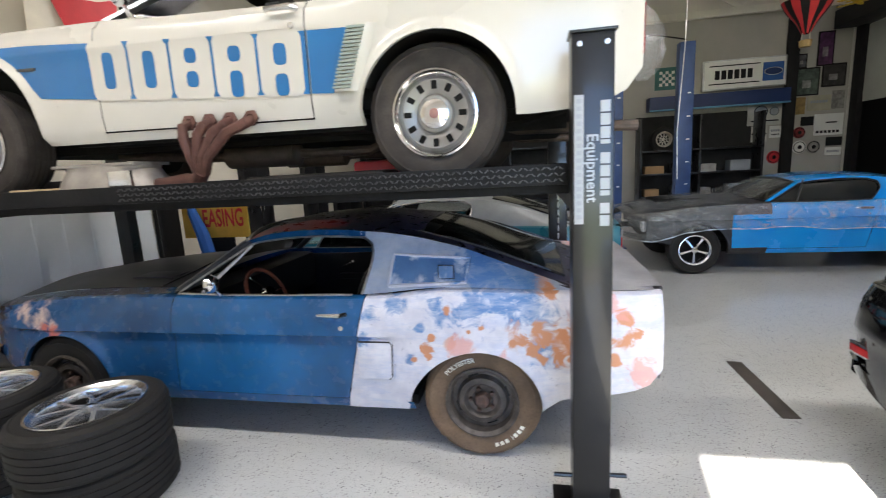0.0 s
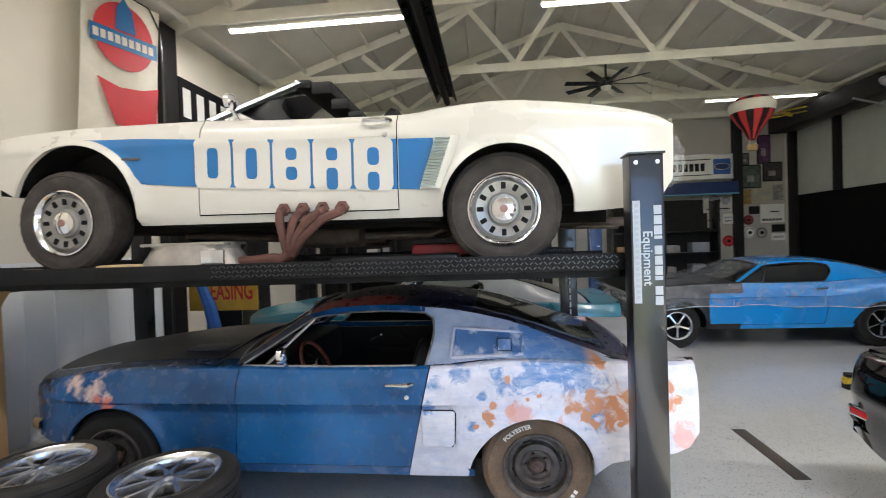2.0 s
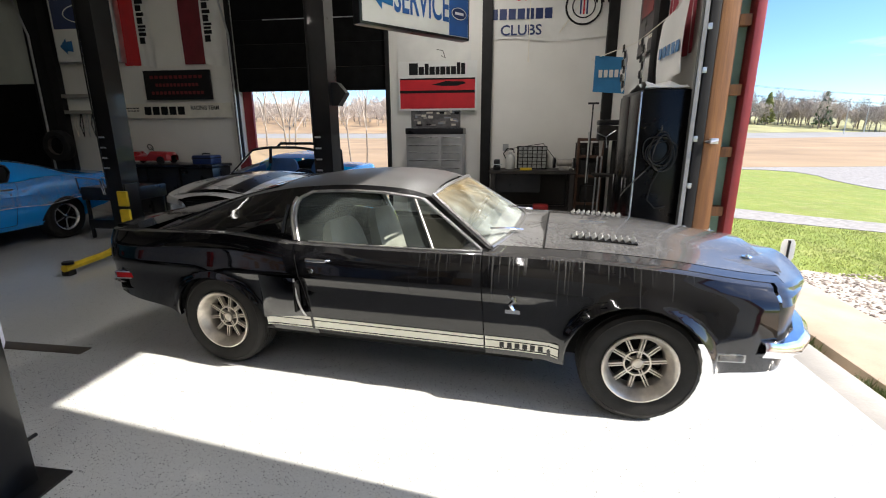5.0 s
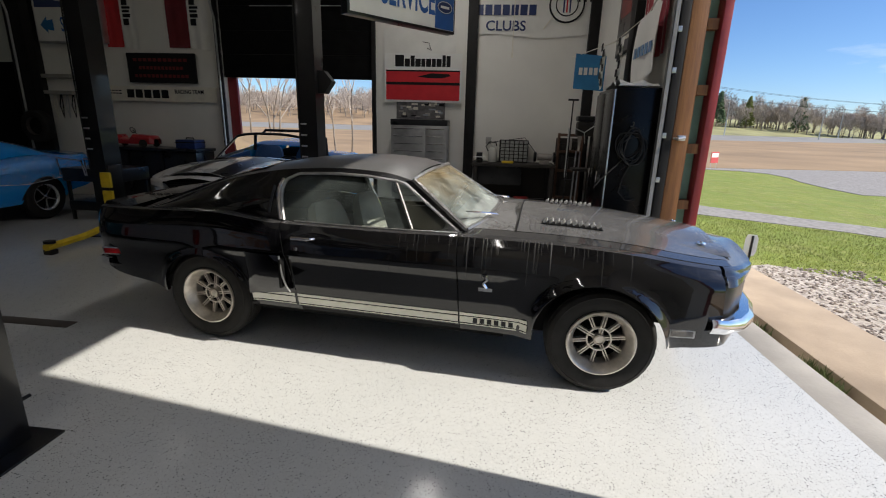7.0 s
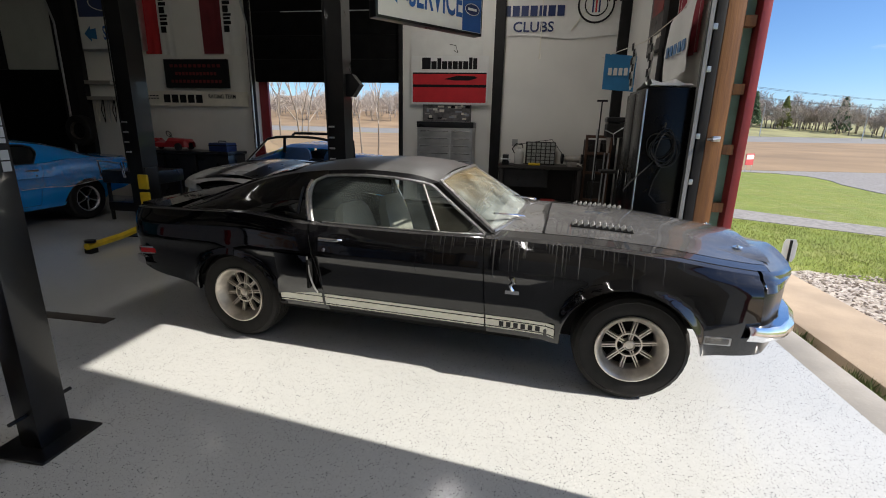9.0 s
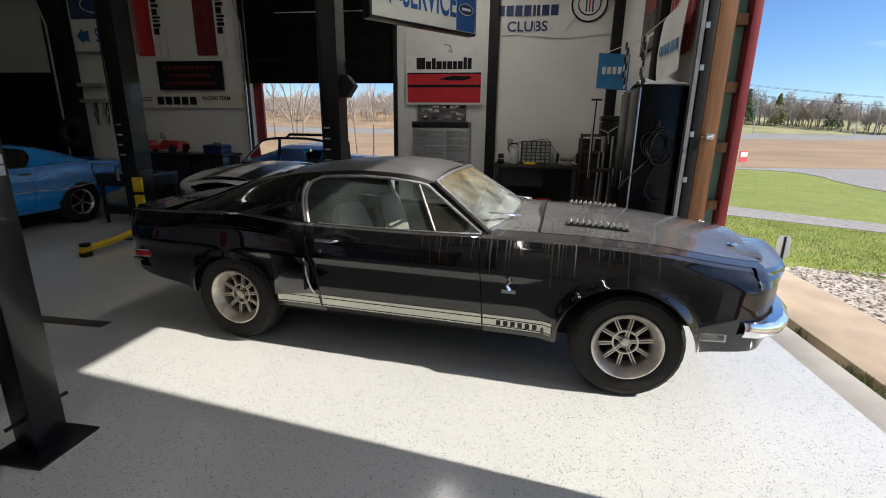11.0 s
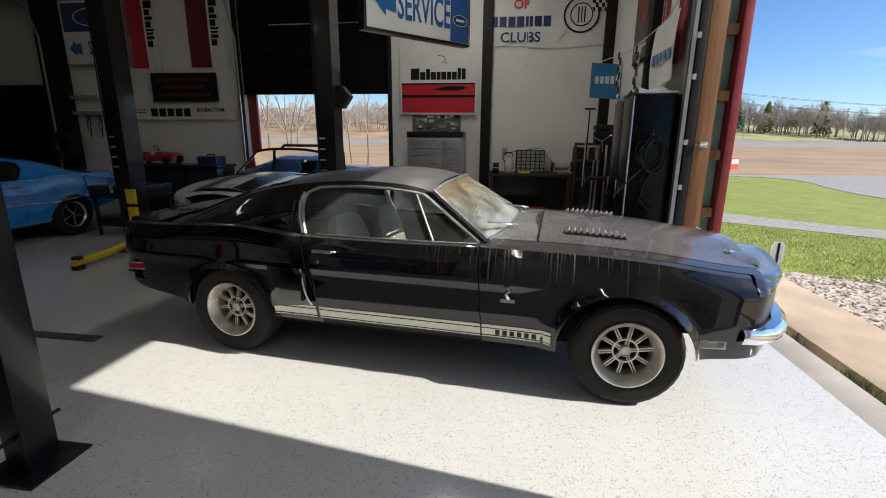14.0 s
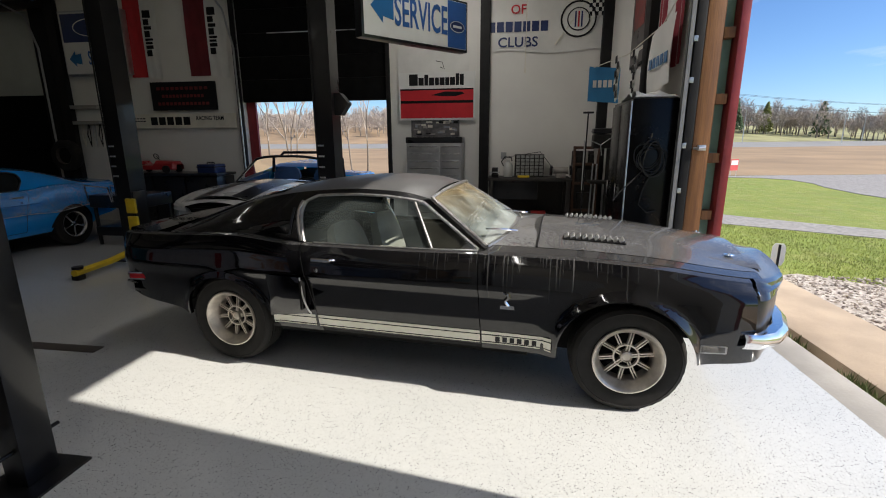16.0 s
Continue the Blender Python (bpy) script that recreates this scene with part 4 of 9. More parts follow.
    bm = bmesh.new()
    border = rows[0] + [r[-1] for r in rows[1:]] + rows[-1][-2::-1] + [r[0] for r in rows[-2:0:-1]]
    tube(bm, [p + Vector((0.006, 0, 0.006)) for p in border + border[:1]], g("screen_trim", 0.013), 6, cap=False)
    part("windscreen_trim", bm, g("trim_mat", CHROME), root)
    for s in (1, -1):
        bm = bmesh.new()
        a = [Vector((r[-1].x, s * abs(r[-1].y), r[-1].z)) for r in rows]
        loft(bm, [[p + Vector((0.02, s * 0.012, 0.0)), p + Vector((0.0, s * 0.035, 0.0)), p + Vector((-0.045, s * 0.03, -0.004)), p + Vector((-0.05, -s * 0.004, -0.01)), p + Vector((-0.01, -s * 0.012, -0.01))] for p in a], closed=True)
        part("windscreen_pillar", bm, g("pillar_mat", paint["roof"]), root)
    if not open_top:
        bm = S.roof(wt, -1.98)
        part("roof", bm, paint["roof"], root)
        part("headliner", S.roof(wt - 0.03, -1.9, -0.93, 0.93, off=-0.035), LINING, root)
        part("deck_lid", S.top(tail + 0.03, -1.99, -0.99, 0.99, 0.035, n=10), paint["deck"], root)
        bm = bmesh.new()
        loft(bm, [[Vector((x, f * 0.70, z + 0.022 * (1 - f * f))) for f in (-1, -0.6, -0.2, 0.2, 0.6, 1)] for x, z in ((tail + 0.14, 0.950), (tail + 0.06, 0.956), (tail - 0.005, 0.958), (tail - 0.014, 0.945), (tail - 0.005, 0.91))])
        part("tail_lip", bm, paint["lip"] if "lip" in paint else paint["deck"], root)
        rear = part("rear_window", S.roof(-1.02, -1.83, -0.86, 0.86, off=0.004), SMOKED, root)
        bm = bmesh.new()
        ring = [(x, f) for x, f in ((-1.02, -0.86), (-1.02, 0), (-1.02, 0.86), (-1.4, 0.86), (-1.83, 0.86), (-1.83, 0), (-1.83, -0.86), (-1.4, -0.86), (-1.02, -0.86))]
        tube(bm, [(x, f * S.roof_w(x), S.roof_z(x) - 0.055 * abs(f) ** 3 + 0.006) for x, f in ring], 0.009, 6, cap=False)
        part("rear_window_trim", bm, g("rear_trim", BLACK_STEEL), root)
        back = curve_of(g("window_back", [(0.0, -0.665), (0.3, -0.745), (0.6, -0.80), (0.8, -0.79), (0.93, -0.66)]))
        WT = 0.90
        for s in (1, -1):
            bm = bmesh.new()
            grid = []
            for i in range(13):
                t = i / 12
                row = []
                for j in range(17):
                    u = j / 16
                    x0 = back(min(0.93, t))
                    x = x0 + (-1.985 - x0) * u
                    p = S.house(x, t)
                    row.append(Vector((p.x, s * p.y, p.z)))
                grid.append(row)
            loft(bm, grid)
            part("sail_panel", bm, paint.get("sail", paint["quarter"]), root)
            bm = bmesh.new()
            grid = []
            for j in range(14):
                x = -0.70 + (wt - 0.005 + 0.70) * j / 13
                grid.append([Vector((q.x, s * q.y, q.z)) for q in (S.house(x, WT), S.house(x, 0.96), S.house(x, 1.0))])
            loft(bm, grid)
            part("roof_rail", bm, paint.get("rail", paint["roof"]), root)
            bm = bmesh.new()
            grid = []
            for j in range(12):
                x = -1.9 + (wt + 1.9 - 0.05) * j / 11
                a, b = S.house(x, 0.05, -0.03), S.house(x, 0.98, -0.03)
                if x < -0.72:
                    grid.append([Vector((p.x, s * p.y, p.z)) for p in (a, (a + b) / 2, b)])
            loft(bm, grid)
            part("sail_lining", bm, LINING, root)
            # window opening: frame, vent pane and glass
            line = [(back(t), S.zs(back(t)) + 0.013 + (S.edge_z(back(t)) - S.zs(back(t)) - 0.013) * t) for t in (0.0, 0.15, 0.3, 0.45, 0.6, 0.7, 0.8)]
            line += [(x, S.house(x, WT).z) for x in (-0.70, -0.55, -0.4, -0.2, 0.0, wt - 0.04)]
            ab = Vector((DF - 0.02, 0, S.zs(DF) + 0.02))
            line += [(ab.x, ab.z)]
            bm = bmesh.new()
            tube(bm, [(p.x, s * p.y, p.z) for p in (S.house_at(x, z, 0.006) for x, z in line)], g("window_trim", 0.011), 6)
            tube(bm, [(x, s * (S.ws(x) - 0.035), S.zs(x) + 0.014) for x in (DF - 0.02, 0.2, -0.1, -0.4, -0.66)], 0.008, 6)
            part("window_trim", bm, g("trim_mat", CHROME), root)
            if g("wide_trim", 0.0):
                bm = bmesh.new()
                tube(bm, [(p.x - 0.022, s * p.y, p.z) for p in (S.house_at(x, z, 0.004) for x, z in line[:7])], g("wide_trim", 0.0), 8)
                part("rear_window_moulding", bm, CHROME, root)
            vt, vb = g("vent", ((0.0, 1.205), (0.16, 0.94)))
            bm = bmesh.new()
            tube(bm, [(p.x, s * p.y, p.z) for p in (S.house_at(*vb), S.house_at(*vt))], 0.011, 6)
            part("vent_post", bm, g("trim_mat", CHROME), root)
            bm = bmesh.new()
            q = [S.house_at(x, z, -0.004) for x, z in (vb, (DF - 0.04, 0.95), (wt - 0.03, 1.19), vt)]
            bm.faces.new([bm.verts.new((p.x, s * p.y, p.z)) for p in q])
            ob = part("vent_pane", bm, glass, root)
            ob.visible_shadow = False
            # an otherwise open car can get one added pane that darkens its far side
            if g("window_up", True) or s == g("closed_side", 0):
                bm = bmesh.new()
                ids = []
                for x, z in line[:-1] + [vt, vb]:
                    p = S.house_at(x, z, -0.008)
                    ids.append(bm.verts.new((p.x, s * p.y, p.z)))
                bm.faces.new(ids)
                ob = part("side_window", bm, g("side_glass", glass), root)
                ob.visible_shadow = False
    else:
        part("deck_lid", S.top(tail + 0.03, -1.42, -0.99, 0.99, 0.035, n=10), paint["deck"], root)
        part("tonneau", S.top(-1.415, -0.98, -0.99, 0.99, 0.03, n=10, lift=g("tonneau_lift", 0.0)), g("tonneau", LINING), root)
        bm = bmesh.new()
        tube(bm, [p + Vector((0, 0, 0.0)) for p in rows[-1]], 0.022, 8)
        part("windscreen_header", bm, g("header_mat", CHROME), root)
    y = g("mirror", 0.0)
    if y:
        mirror_arm(root, g("mirror_side", 1), 0.16, 0.80, 0.925)
    # wheels
    off = g("wheel_y", 0.83)
    for s in (1, -1):
        for x, w in ((FRONT_HUB, "front"), (REAR_HUB, "rear")):
            wheel(root, x, s * off, g("hub_z", 0.33) + (g("droop", 0.0) if w == "front" else 0), s, spec[w], g("radius", 0.33), g("tyre_w", 0.20), g("steer", 0.0) if w == "front" else 0.0,
                  g(w + "_tyre"), words=(w == "rear" and g("words", False)))
    return root


def decal(S, parent, name, a, b, z0, z1, s, material, off=0.004, n=8, rows=3):
    """A stripe that lies on the side's skin; z0 and z1 are functions of x."""
    bm = bmesh.new()
    grid = []
    for i in range(n + 1):
        x = a + (b - a) * i / n
        lo, hi = z0(x), z1(x)
        k0, k1 = min(hi, max(lo, S.crease - 0.02)), min(hi, max(lo, S.crease))
        zs = [lo + (k0 - lo) * k / rows for k in range(rows + 1)] + [k1 + (hi - k1) * k / rows for k in range(rows + 1)]
        grid.append([Vector((x, s * (S.side(x, z) + off), z)) for z in zs])
    loft(bm, grid)
    return part(name, bm, material, parent)

# ---- the black fastback in the sun ----
MARKER_LENS = surface("grey_marker_lens", (0.16, 0.155, 0.145), 0.25, vary=0.2)
S = Shape(groove=0.002, ws=[(-2.32, 0.73), (-2.27, 0.775), (-2.2, 0.795), (-2.0, 0.815), (-1.3, 0.84), (-0.7, 0.83), (0.5, 0.825), (1.2, 0.815), (1.7, 0.785), (1.9, 0.745), (2.03, 0.70), (2.15, 0.57), (2.28, 0.36)],
          wc=[(-2.32, 0.78), (-2.27, 0.83), (-2.2, 0.852), (-2.0, 0.872), (-1.3, 0.885), (-0.7, 0.885), (0.5, 0.88), (1.2, 0.875), (1.7, 0.86), (1.9, 0.84), (2.03, 0.80), (2.15, 0.62), (2.28, 0.36)],
          base=[(-2.32, 0.56), (-2.2, 0.46), (-1.76, 0.37), (-1.70, 0.32), (0.9, 0.315), (1.0, 0.32), (1.6, 0.355), (1.95, 0.38), (2.28, 0.40)], tuck=0.055, hood_bulge=0.03, hood_crown=0.06, arches=[(-1.372, 0.305, 0.36, 0.024), (1.325, 0.335, 0.385, 0.040)])
BLACK = dict(fender=BLACK_PAINT, door=BLACK_PAINT, quarter=BLACK_PAINT, hood=BLACK_HOOD, cowl=BLACK_COWL, roof=BLACK_ROOF, deck=BLACK_PAINT, rocker=LINING, nose=BLACK_PAINT, trim=LINING, seat=WORN_VINYL)
black_car = car("fastback_car", "dusty black fastback coupe with white rocker stripes", (-1.302, -1.19, 0), -96.4, S, BLACK,
                dict(front="ten", rear="ten", glass=DUSTY_GLASS, side_glass=TINTED, screen_mat=SCREEN_GLASS, bumper_x=2.335, bumper_z=0.53, fender_end=2.0, front_slant=-0.08, nose=2.26, lamp_x=1.985, lamp_y=0.61, mouth_top=0.755, mouth_low=0.53, undercut=True, hood_back=0.81, edge_mat=LINING, rocker_lo=0.312, bumper_path=[(1.94, 0.845), (2.02, 0.835), (2.11, 0.775), (2.20, 0.64)], hub_z=0.335, radius=0.335, tyre_w=0.21, steer=5.0, words=False, trim_mat=DULL_CHROME, window_back=[(0.0, -0.735), (0.3, -0.77), (0.6, -0.792), (0.8, -0.775), (0.93, -0.66)], wide_trim=0.017, rear_bumper=True, pillar_mat=BLACK_PAINT))
for s in (1, -1):
    for a, b, nm in ((-0.985, -0.655, "rocker_stripe"), (-0.635, 0.49, "rocker_stripe"), (0.50, 0.925, "rocker_stripe")):
        for z0, z1 in ((0.345, 0.352), (0.360, 0.405), (0.412, 0.432)):
            decal(S, black_car, nm, a, b, lambda x, z0=z0: z0 + 0.012, lambda x, z1=z1: z1 + 0.012, s, WHITE_DECAL)
    bm = bmesh.new()
    for k in range(6):
        x = 0.60 + k * 0.045
        y = S.side(x, 0.40)
        box(bm, x - 0.014, x + 0.014, -0.001, 0.002, 0.378, 0.412, m=pose(0, s * (y + 0.006), 0))
    part("stripe_mark", bm, BLACK_STRIPE, black_car, "dark lettering bars in the stripe", smooth=0)
    y = S.side(1.80, 0.465)
    lamp = part("front_marker", newbox(-0.075, 0.075, -0.006, 0.008, -0.026, 0.026, 0.010, m=pose(1.80, s * y, 0.465, 0, 0, -s * 8)), DULL_CHROME, black_car)
    part("lens", newbox(-0.062, 0.062, -0.010, 0.011, -0.017, 0.017, 0.006, m=pose(1.80, s * y, 0.465, 0, 0, -s * 8)), MARKER_LENS, lamp)
    # rear side scoop and the upper quarter scoop
    bm = bmesh.new()
    grid = []
    for i in range(9):
        u = i / 8
        x = -0.70 - 0.30 * u
        row = []
        for j in range(9):
            v = j / 8
            z = 0.46 + 0.26 * v - 0.05 * u * (1 - v)
            out = 0.055 * (1 - u) ** 0.6 * math.sin(math.pi * min(0.97, max(0.03, v))) ** 0.35
            row.append(Vector((x + 0.05 * (0.5 - v) * (1 - u), s * (S.side(x, z) + 0.002 + out), z)))
        grid.append(row)
    loft(bm, grid)
    scoop = part("side_scoop", bm, BLACK_PAINT, black_car)
    bm = bmesh.new()
    tube(bm, [p + Vector((0.004, 0, 0)) for p in grid[0]], 0.006, 6)
    part("scoop_edge", bm, DULL_CHROME, scoop)
    part("scoop_mouth", newbox(-0.72, -0.705, s * 0.87, s * 0.925, 0.50, 0.70), DARK, scoop, smooth=0)
    bm = bmesh.new()
    grid = []
    for i in range(7):
        u = i / 6
        x = -0.86 - 0.42 * u
        grid.append([Vector((p.x, s * (p.y + 0.004 * (1 - u) * math.sin(math.pi * min(0.95, max(0.05, v))) ** 0.4), p.z)) for v in (0.0, 0.2, 0.4, 0.6, 0.8, 1.0) for p in (S.house(x, 0.12 + 0.55 * v, 0.004),)])
    loft(bm, grid)
    up = part("quarter_scoop", bm, BLACK_PAINT, black_car)
    bm = bmesh.new()
    tube(bm, [p + Vector((0.004, 0, 0)) for p in grid[0]], 0.009, 6)
    part("scoop_trim", bm, BLACK_STEEL, up)
    # snake-like badge as a plain raised shape on a small plate
    y = S.side(0.66, 0.64)
    bm = bmesh.new()
    tube(bm, [(0.665, s * (y + 0.008), 0.63), (0.645, s * (y + 0.01), 0.66), (0.67, s * (y + 0.012), 0.685), (0.655, s * (y + 0.012), 0.71), (0.635, s * (y + 0.014), 0.712)], [0.010, 0.011, 0.013, 0.016, 0.008], 6)
    box(bm, 0.615, 0.70, s * (y + 0.002) - 0.002, s * (y + 0.002) + 0.004, 0.605, 0.628)
    part("fender_badge", bm, CHROME, black_car, "small bright fender badge")
    # hood louvres
    for k in range(10):
        x = 1.325 - 0.038 * k
        z = S.zs(x) + 0.013 + S.hood_crown * (1 - 0.28) + 0.014
        bm = bmesh.new()
        box(bm, -0.016, 0.016, -0.055, 0.055, -0.0035, 0.0035, 0.002, m=pose(x, s * 0.43, z - 0.001, 0, -38, 0))
        part("hood_louvre", bm, LIT_FIN, black_car)
    bm = newbox(0.965, 1.345, s * 0.43 - 0.058, s * 0.43 + 0.058, 0.965, 0.979)
    for v in bm.verts:
        v.co.z += S.zs(v.co.x) - 0.92
    part("louvre_bed", bm, DARK, black_car, smooth=0)
    bm = bmesh.new()
    lathe(bm, [(0.03, 0.0), (0.028, 0.003), (0.008, 0.004), (0.007, 0.012), (0, 0.013)], 16, pose(1.96, s * 0.38, S.zs(1.96) + 0.072))
    part("hood_pin", bm, CHROME, black_car)
    bm = bmesh.new()
    y0 = s * 0.42
    tube(bm, [(0.66, y0, 1.005), (0.60, y0 - 0.04, 1.02), (0.50, y0 - 0.30, 1.07)], [0.010, 0.008, 0.005], 6)
    part("wiper", bm, CHROME, black_car)
for s in (1, -1):
    bm = bmesh.new()
    grid = []
    for i in range(9):
        u = i / 8
        x = 1.70 + 0.40 * u
        row = []
        for j in range(9):
            f = -1 + 2 * j / 8
            y = 0.33 + 0.17 * f
            z = S.zs(x) + 0.013 + S.hood_crown * (1 - (y / (S.ws(min(x, 1.9)) - 0.045)) ** 2) * 0.9
            row.append(Vector((x, s * y, z + 0.016 * u ** 0.8 * (1 - f ** 4))))
        grid.append(row)
    loft(bm, grid)
    scoop = part("hood_scoop", bm, BLACK_HOOD, black_car)
    bm = bmesh.new()
    loft(bm, [[p + Vector((0.002, 0, -0.006)) for p in grid[-1]], [Vector((p.x + 0.004, p.y, min(q.z for q in grid[-1]) - 0.004)) for p in grid[-1]]])
    part("scoop_mouth", bm, DARK, scoop)
part("rear_mirror", newbox(0.02, 0.05, -0.13, 0.13, 1.165, 1.235, 0.012), CHROME, black_car)

# ---- the blue fastback under the lift ----
S2 = Shape(hood_bulge=0.015)
BLUE = dict(fender=DENIM_FENDER, door=DENIM, quarter=PRIMER, sail=SAIL_PRIMER, rocker=DENIM, hood=DENIM_HOOD, roof=DENIM_ROOF, rail=DENIM, deck=GREY_DECK, lip=GREY_DECK, trim=LINING, seat=LINING)
# the far window's dark pane is added to keep the cabin dark
blue_car = car("project_car", "faded blue fastback with primer and filler patches", (-5.147, 1.71, 0), 180, S2, BLUE,
               dict(front="steel", rear="steel", window_up=False, closed_side=-1, side_glass=SMOKED, vent=((0.055, 1.200), (0.31, 0.945)), screen=True, glass=CAR_GLASS, rear_tyre=DUSTY_RUBBER, words=True, wheel_rim=WOOD_RIM, rear_bumper=False,
                    mirror=1, window_back=[(0.0, -0.715), (0.3, -0.745), (0.6, -0.765), (0.8, -0.755), (0.93, -0.665)], pillar_mat=DENIM_HOOD, marker=False, trim_mat=DULL_CHROME, window_trim=0.007, screen_trim=0.010))
for s in (1, -1):
    bm = bmesh.new()
    grid = [[Vector((p.x, s * p.y, p.z)) for v in (0, 0.25, 0.5, 0.75, 1) for q in (-0.875 - 0.43 * i / 8 - 0.02 * v,) for p in (S2.house_at(q, 0.985 + 0.02 * i / 8 + (0.16 - 0.05 * i / 8) * v, 0.012),)] for i in range(9)]
    loft(bm, grid)
    lv = part("quarter_vent_cover", bm, SANDED_BLUE, blue_car, "sanded blue quarter vent cover in grey primer")
    bm = bmesh.new()
    ring = grid[0] + [r[-1] for r in grid[1:]] + grid[-1][-2::-1] + [r[0] for r in grid[-2::-1]]
    tube(bm, ring, 0.011, 6, cap=False)
    part("vent_edge", bm, PRIMER, lv)
    bm = bmesh.new()
    tube(bm, [Vector((q.x, q.y + s * 0.004, q.z)) + (mid - q) * 0.055 for mid in (sum(ring, Vector()) / len(ring),) for q in ring], 0.0045, 5, cap=False)
    part("vent_seam", bm, SANDED_BLUE, lv)
    p = S2.house_at(-1.20, 1.04, 0.014)
    part("fuel_flap", newbox(-0.04, 0.04, -0.012, 0.012, -0.035, 0.035, 0.01, m=pose(p.x, s * p.y, p.z + 0.02)), SANDED_BLUE, blue_car)
    bm = bmesh.new()
    tube(bm, [(p.x + dx, s * (p.y + 0.010), p.z + 0.02 + dz) for dx, dz in ((-0.043, -0.038), (0.043, -0.038), (0.043, 0.038), (-0.043, 0.038), (-0.043, -0.038))], 0.0025, 5, cap=False)
    part("flap_seam", bm, BLACK_TRIM, blue_car)
    y = S2.side(-0.80, 0.62)
    bm = newbox(-0.105, 0.105, -0.030, 0.030, -0.125, 0.10, 0.022, m=pose(-0.80, s * y, 0.60))
    part("scoop_panel", bm, PRIMER, blue_car)
    bm = bmesh.new()
    tube(bm, [(-0.80 + dx, s * (y + 0.024), 0.60 + dz) for dx, dz in ((0.09, 0.096), (-0.085, 0.096), (-0.10, 0.08), (-0.092, -0.10), (-0.075, -0.12))], 0.005, 5)
    part("scoop_seam", bm, BLACK_TRIM, blue_car)
# winder, door pull and armrest inside the far door
for name, pts, r in (("window_winder", [(0.02, -0.70, 0.78), (0.02, -0.675, 0.78), (-0.09, -0.665, 0.83), (-0.09, -0.635, 0.835)], 0.010), ("inner_handle", [(-0.26, -0.70, 0.84), (-0.27, -0.665, 0.845), (-0.37, -0.660, 0.80)], 0.011)):
    bm = bmesh.new()
    tube(bm, pts, r, 7)
    part(name, bm, CHROME, blue_car)
part("armrest", newbox(-0.42, 0.06, -0.72, -0.64, 0.67, 0.72, 0.02), LINING, blue_car)
part("inner_mirror", newbox(0.02, 0.05, -0.11, 0.11, 1.17, 1.225, 0.012), CHROME, blue_car)
bm = newbox(0.72, 1.05, 0.30, 0.52, 0.0, 0.012, 0.004)
for v in bm.verts:
    v.co.z += S2.zs(v.co.x) + 0.048
part("hood_scoop", bm, DENIM_HOOD, blue_car)

# ---- the white convertible on the lift ----
S3 = Shape(zs=[(-2.32, 0.79), (-2.15, 0.84), (-1.8, 0.90), (-1.36, 0.935), (-1.05, 0.915), (-0.8, 0.885), (0.0, 0.895), (0.45, 0.91), (1.0, 0.91), (1.5, 0.90), (1.95, 0.875), (2.2, 0.855)],
           base=[(-2.32, 0.50), (-2.2, 0.36), (-2.0, 0.315), (-1.70, 0.30), (0.9, 0.29), (1.0, 0.30), (1.6, 0.46), (1.85, 0.56), (1.97, 0.62), (2.2, 0.64)],
           arches=[(-1.39, 0.32, 0.365, 0.030), (1.25, 0.36, 0.43, 0.030)], crease=0.76, groove=0.008, hood_bulge=0.03)
WHITE = dict(fender=RIPE_WHITE, door=RIPE_WHITE, quarter=RIPE_WHITE, hood=RIPE_WHITE, roof=RIPE_WHITE, deck=RIPE_WHITE, trim=LINING, seat=LINING)
white_car = car("convertible_car", "white convertible with a blue door stripe, raised on a lift", (-5.305, 1.6, 1.55), 180, S3, WHITE,
                dict(front="slot", rear="slot", open_top=True, door_rear=-0.78, slant=0.0, door_front=0.42, header=-0.06, header_z=1.25, handle=(-0.68, 0.845), rear_bumper=False,
                     pillar_mat=STEEL, mouth_top=0.74, mouth_low=0.66, bumper=True, bumper_x=2.27, bumper_z=0.70, tonneau=RIPE_WHITE, marker=False, hub_z=0.332, droop=-0.01, steer=0.0, front_tyre=AGED_RUBBER, rear_tyre=AGED_RUBBER, radius=0.332, tyre_w=0.22), pitch=-0.6)
lo3 = curve_of([(-1.0, 0.445), (-0.8, 0.455), (0.4, 0.51), (0.9, 0.545), (1.3, 0.56)])


def stripe_block(x0, x1, h0, h1, r, material, off, s, name):
    """A rounded block on the door stripe, from h0 to h1 of the stripe's height."""
    bm = bmesh.new()
    grid = []
    for i in range(17):
        u = i / 16
        x = x0 + (x1 - x0) * u
        d = min(x - x0, x1 - x)
        inset = r - math.sqrt(max(0.0, r * r - (r - d) ** 2)) if d < r else 0.0
        lo, hi = lo3(x) + h0 * (hi3(x) - lo3(x)) + inset, lo3(x) + h1 * (hi3(x) - lo3(x)) - inset
        k0, k1 = min(hi, max(lo, S3.crease - 0.02)), min(hi, max(lo, S3.crease))
        zs = [lo + (k0 - lo) * k / 4 for k in range(5)] + [k1 + (hi - k1) * k / 3 for k in range(4)]
        grid.append([Vector((x, s * (S3.side(x, z) + off), z)) for z in zs])
    loft(bm, grid)
    part(name, bm, material, white_car)


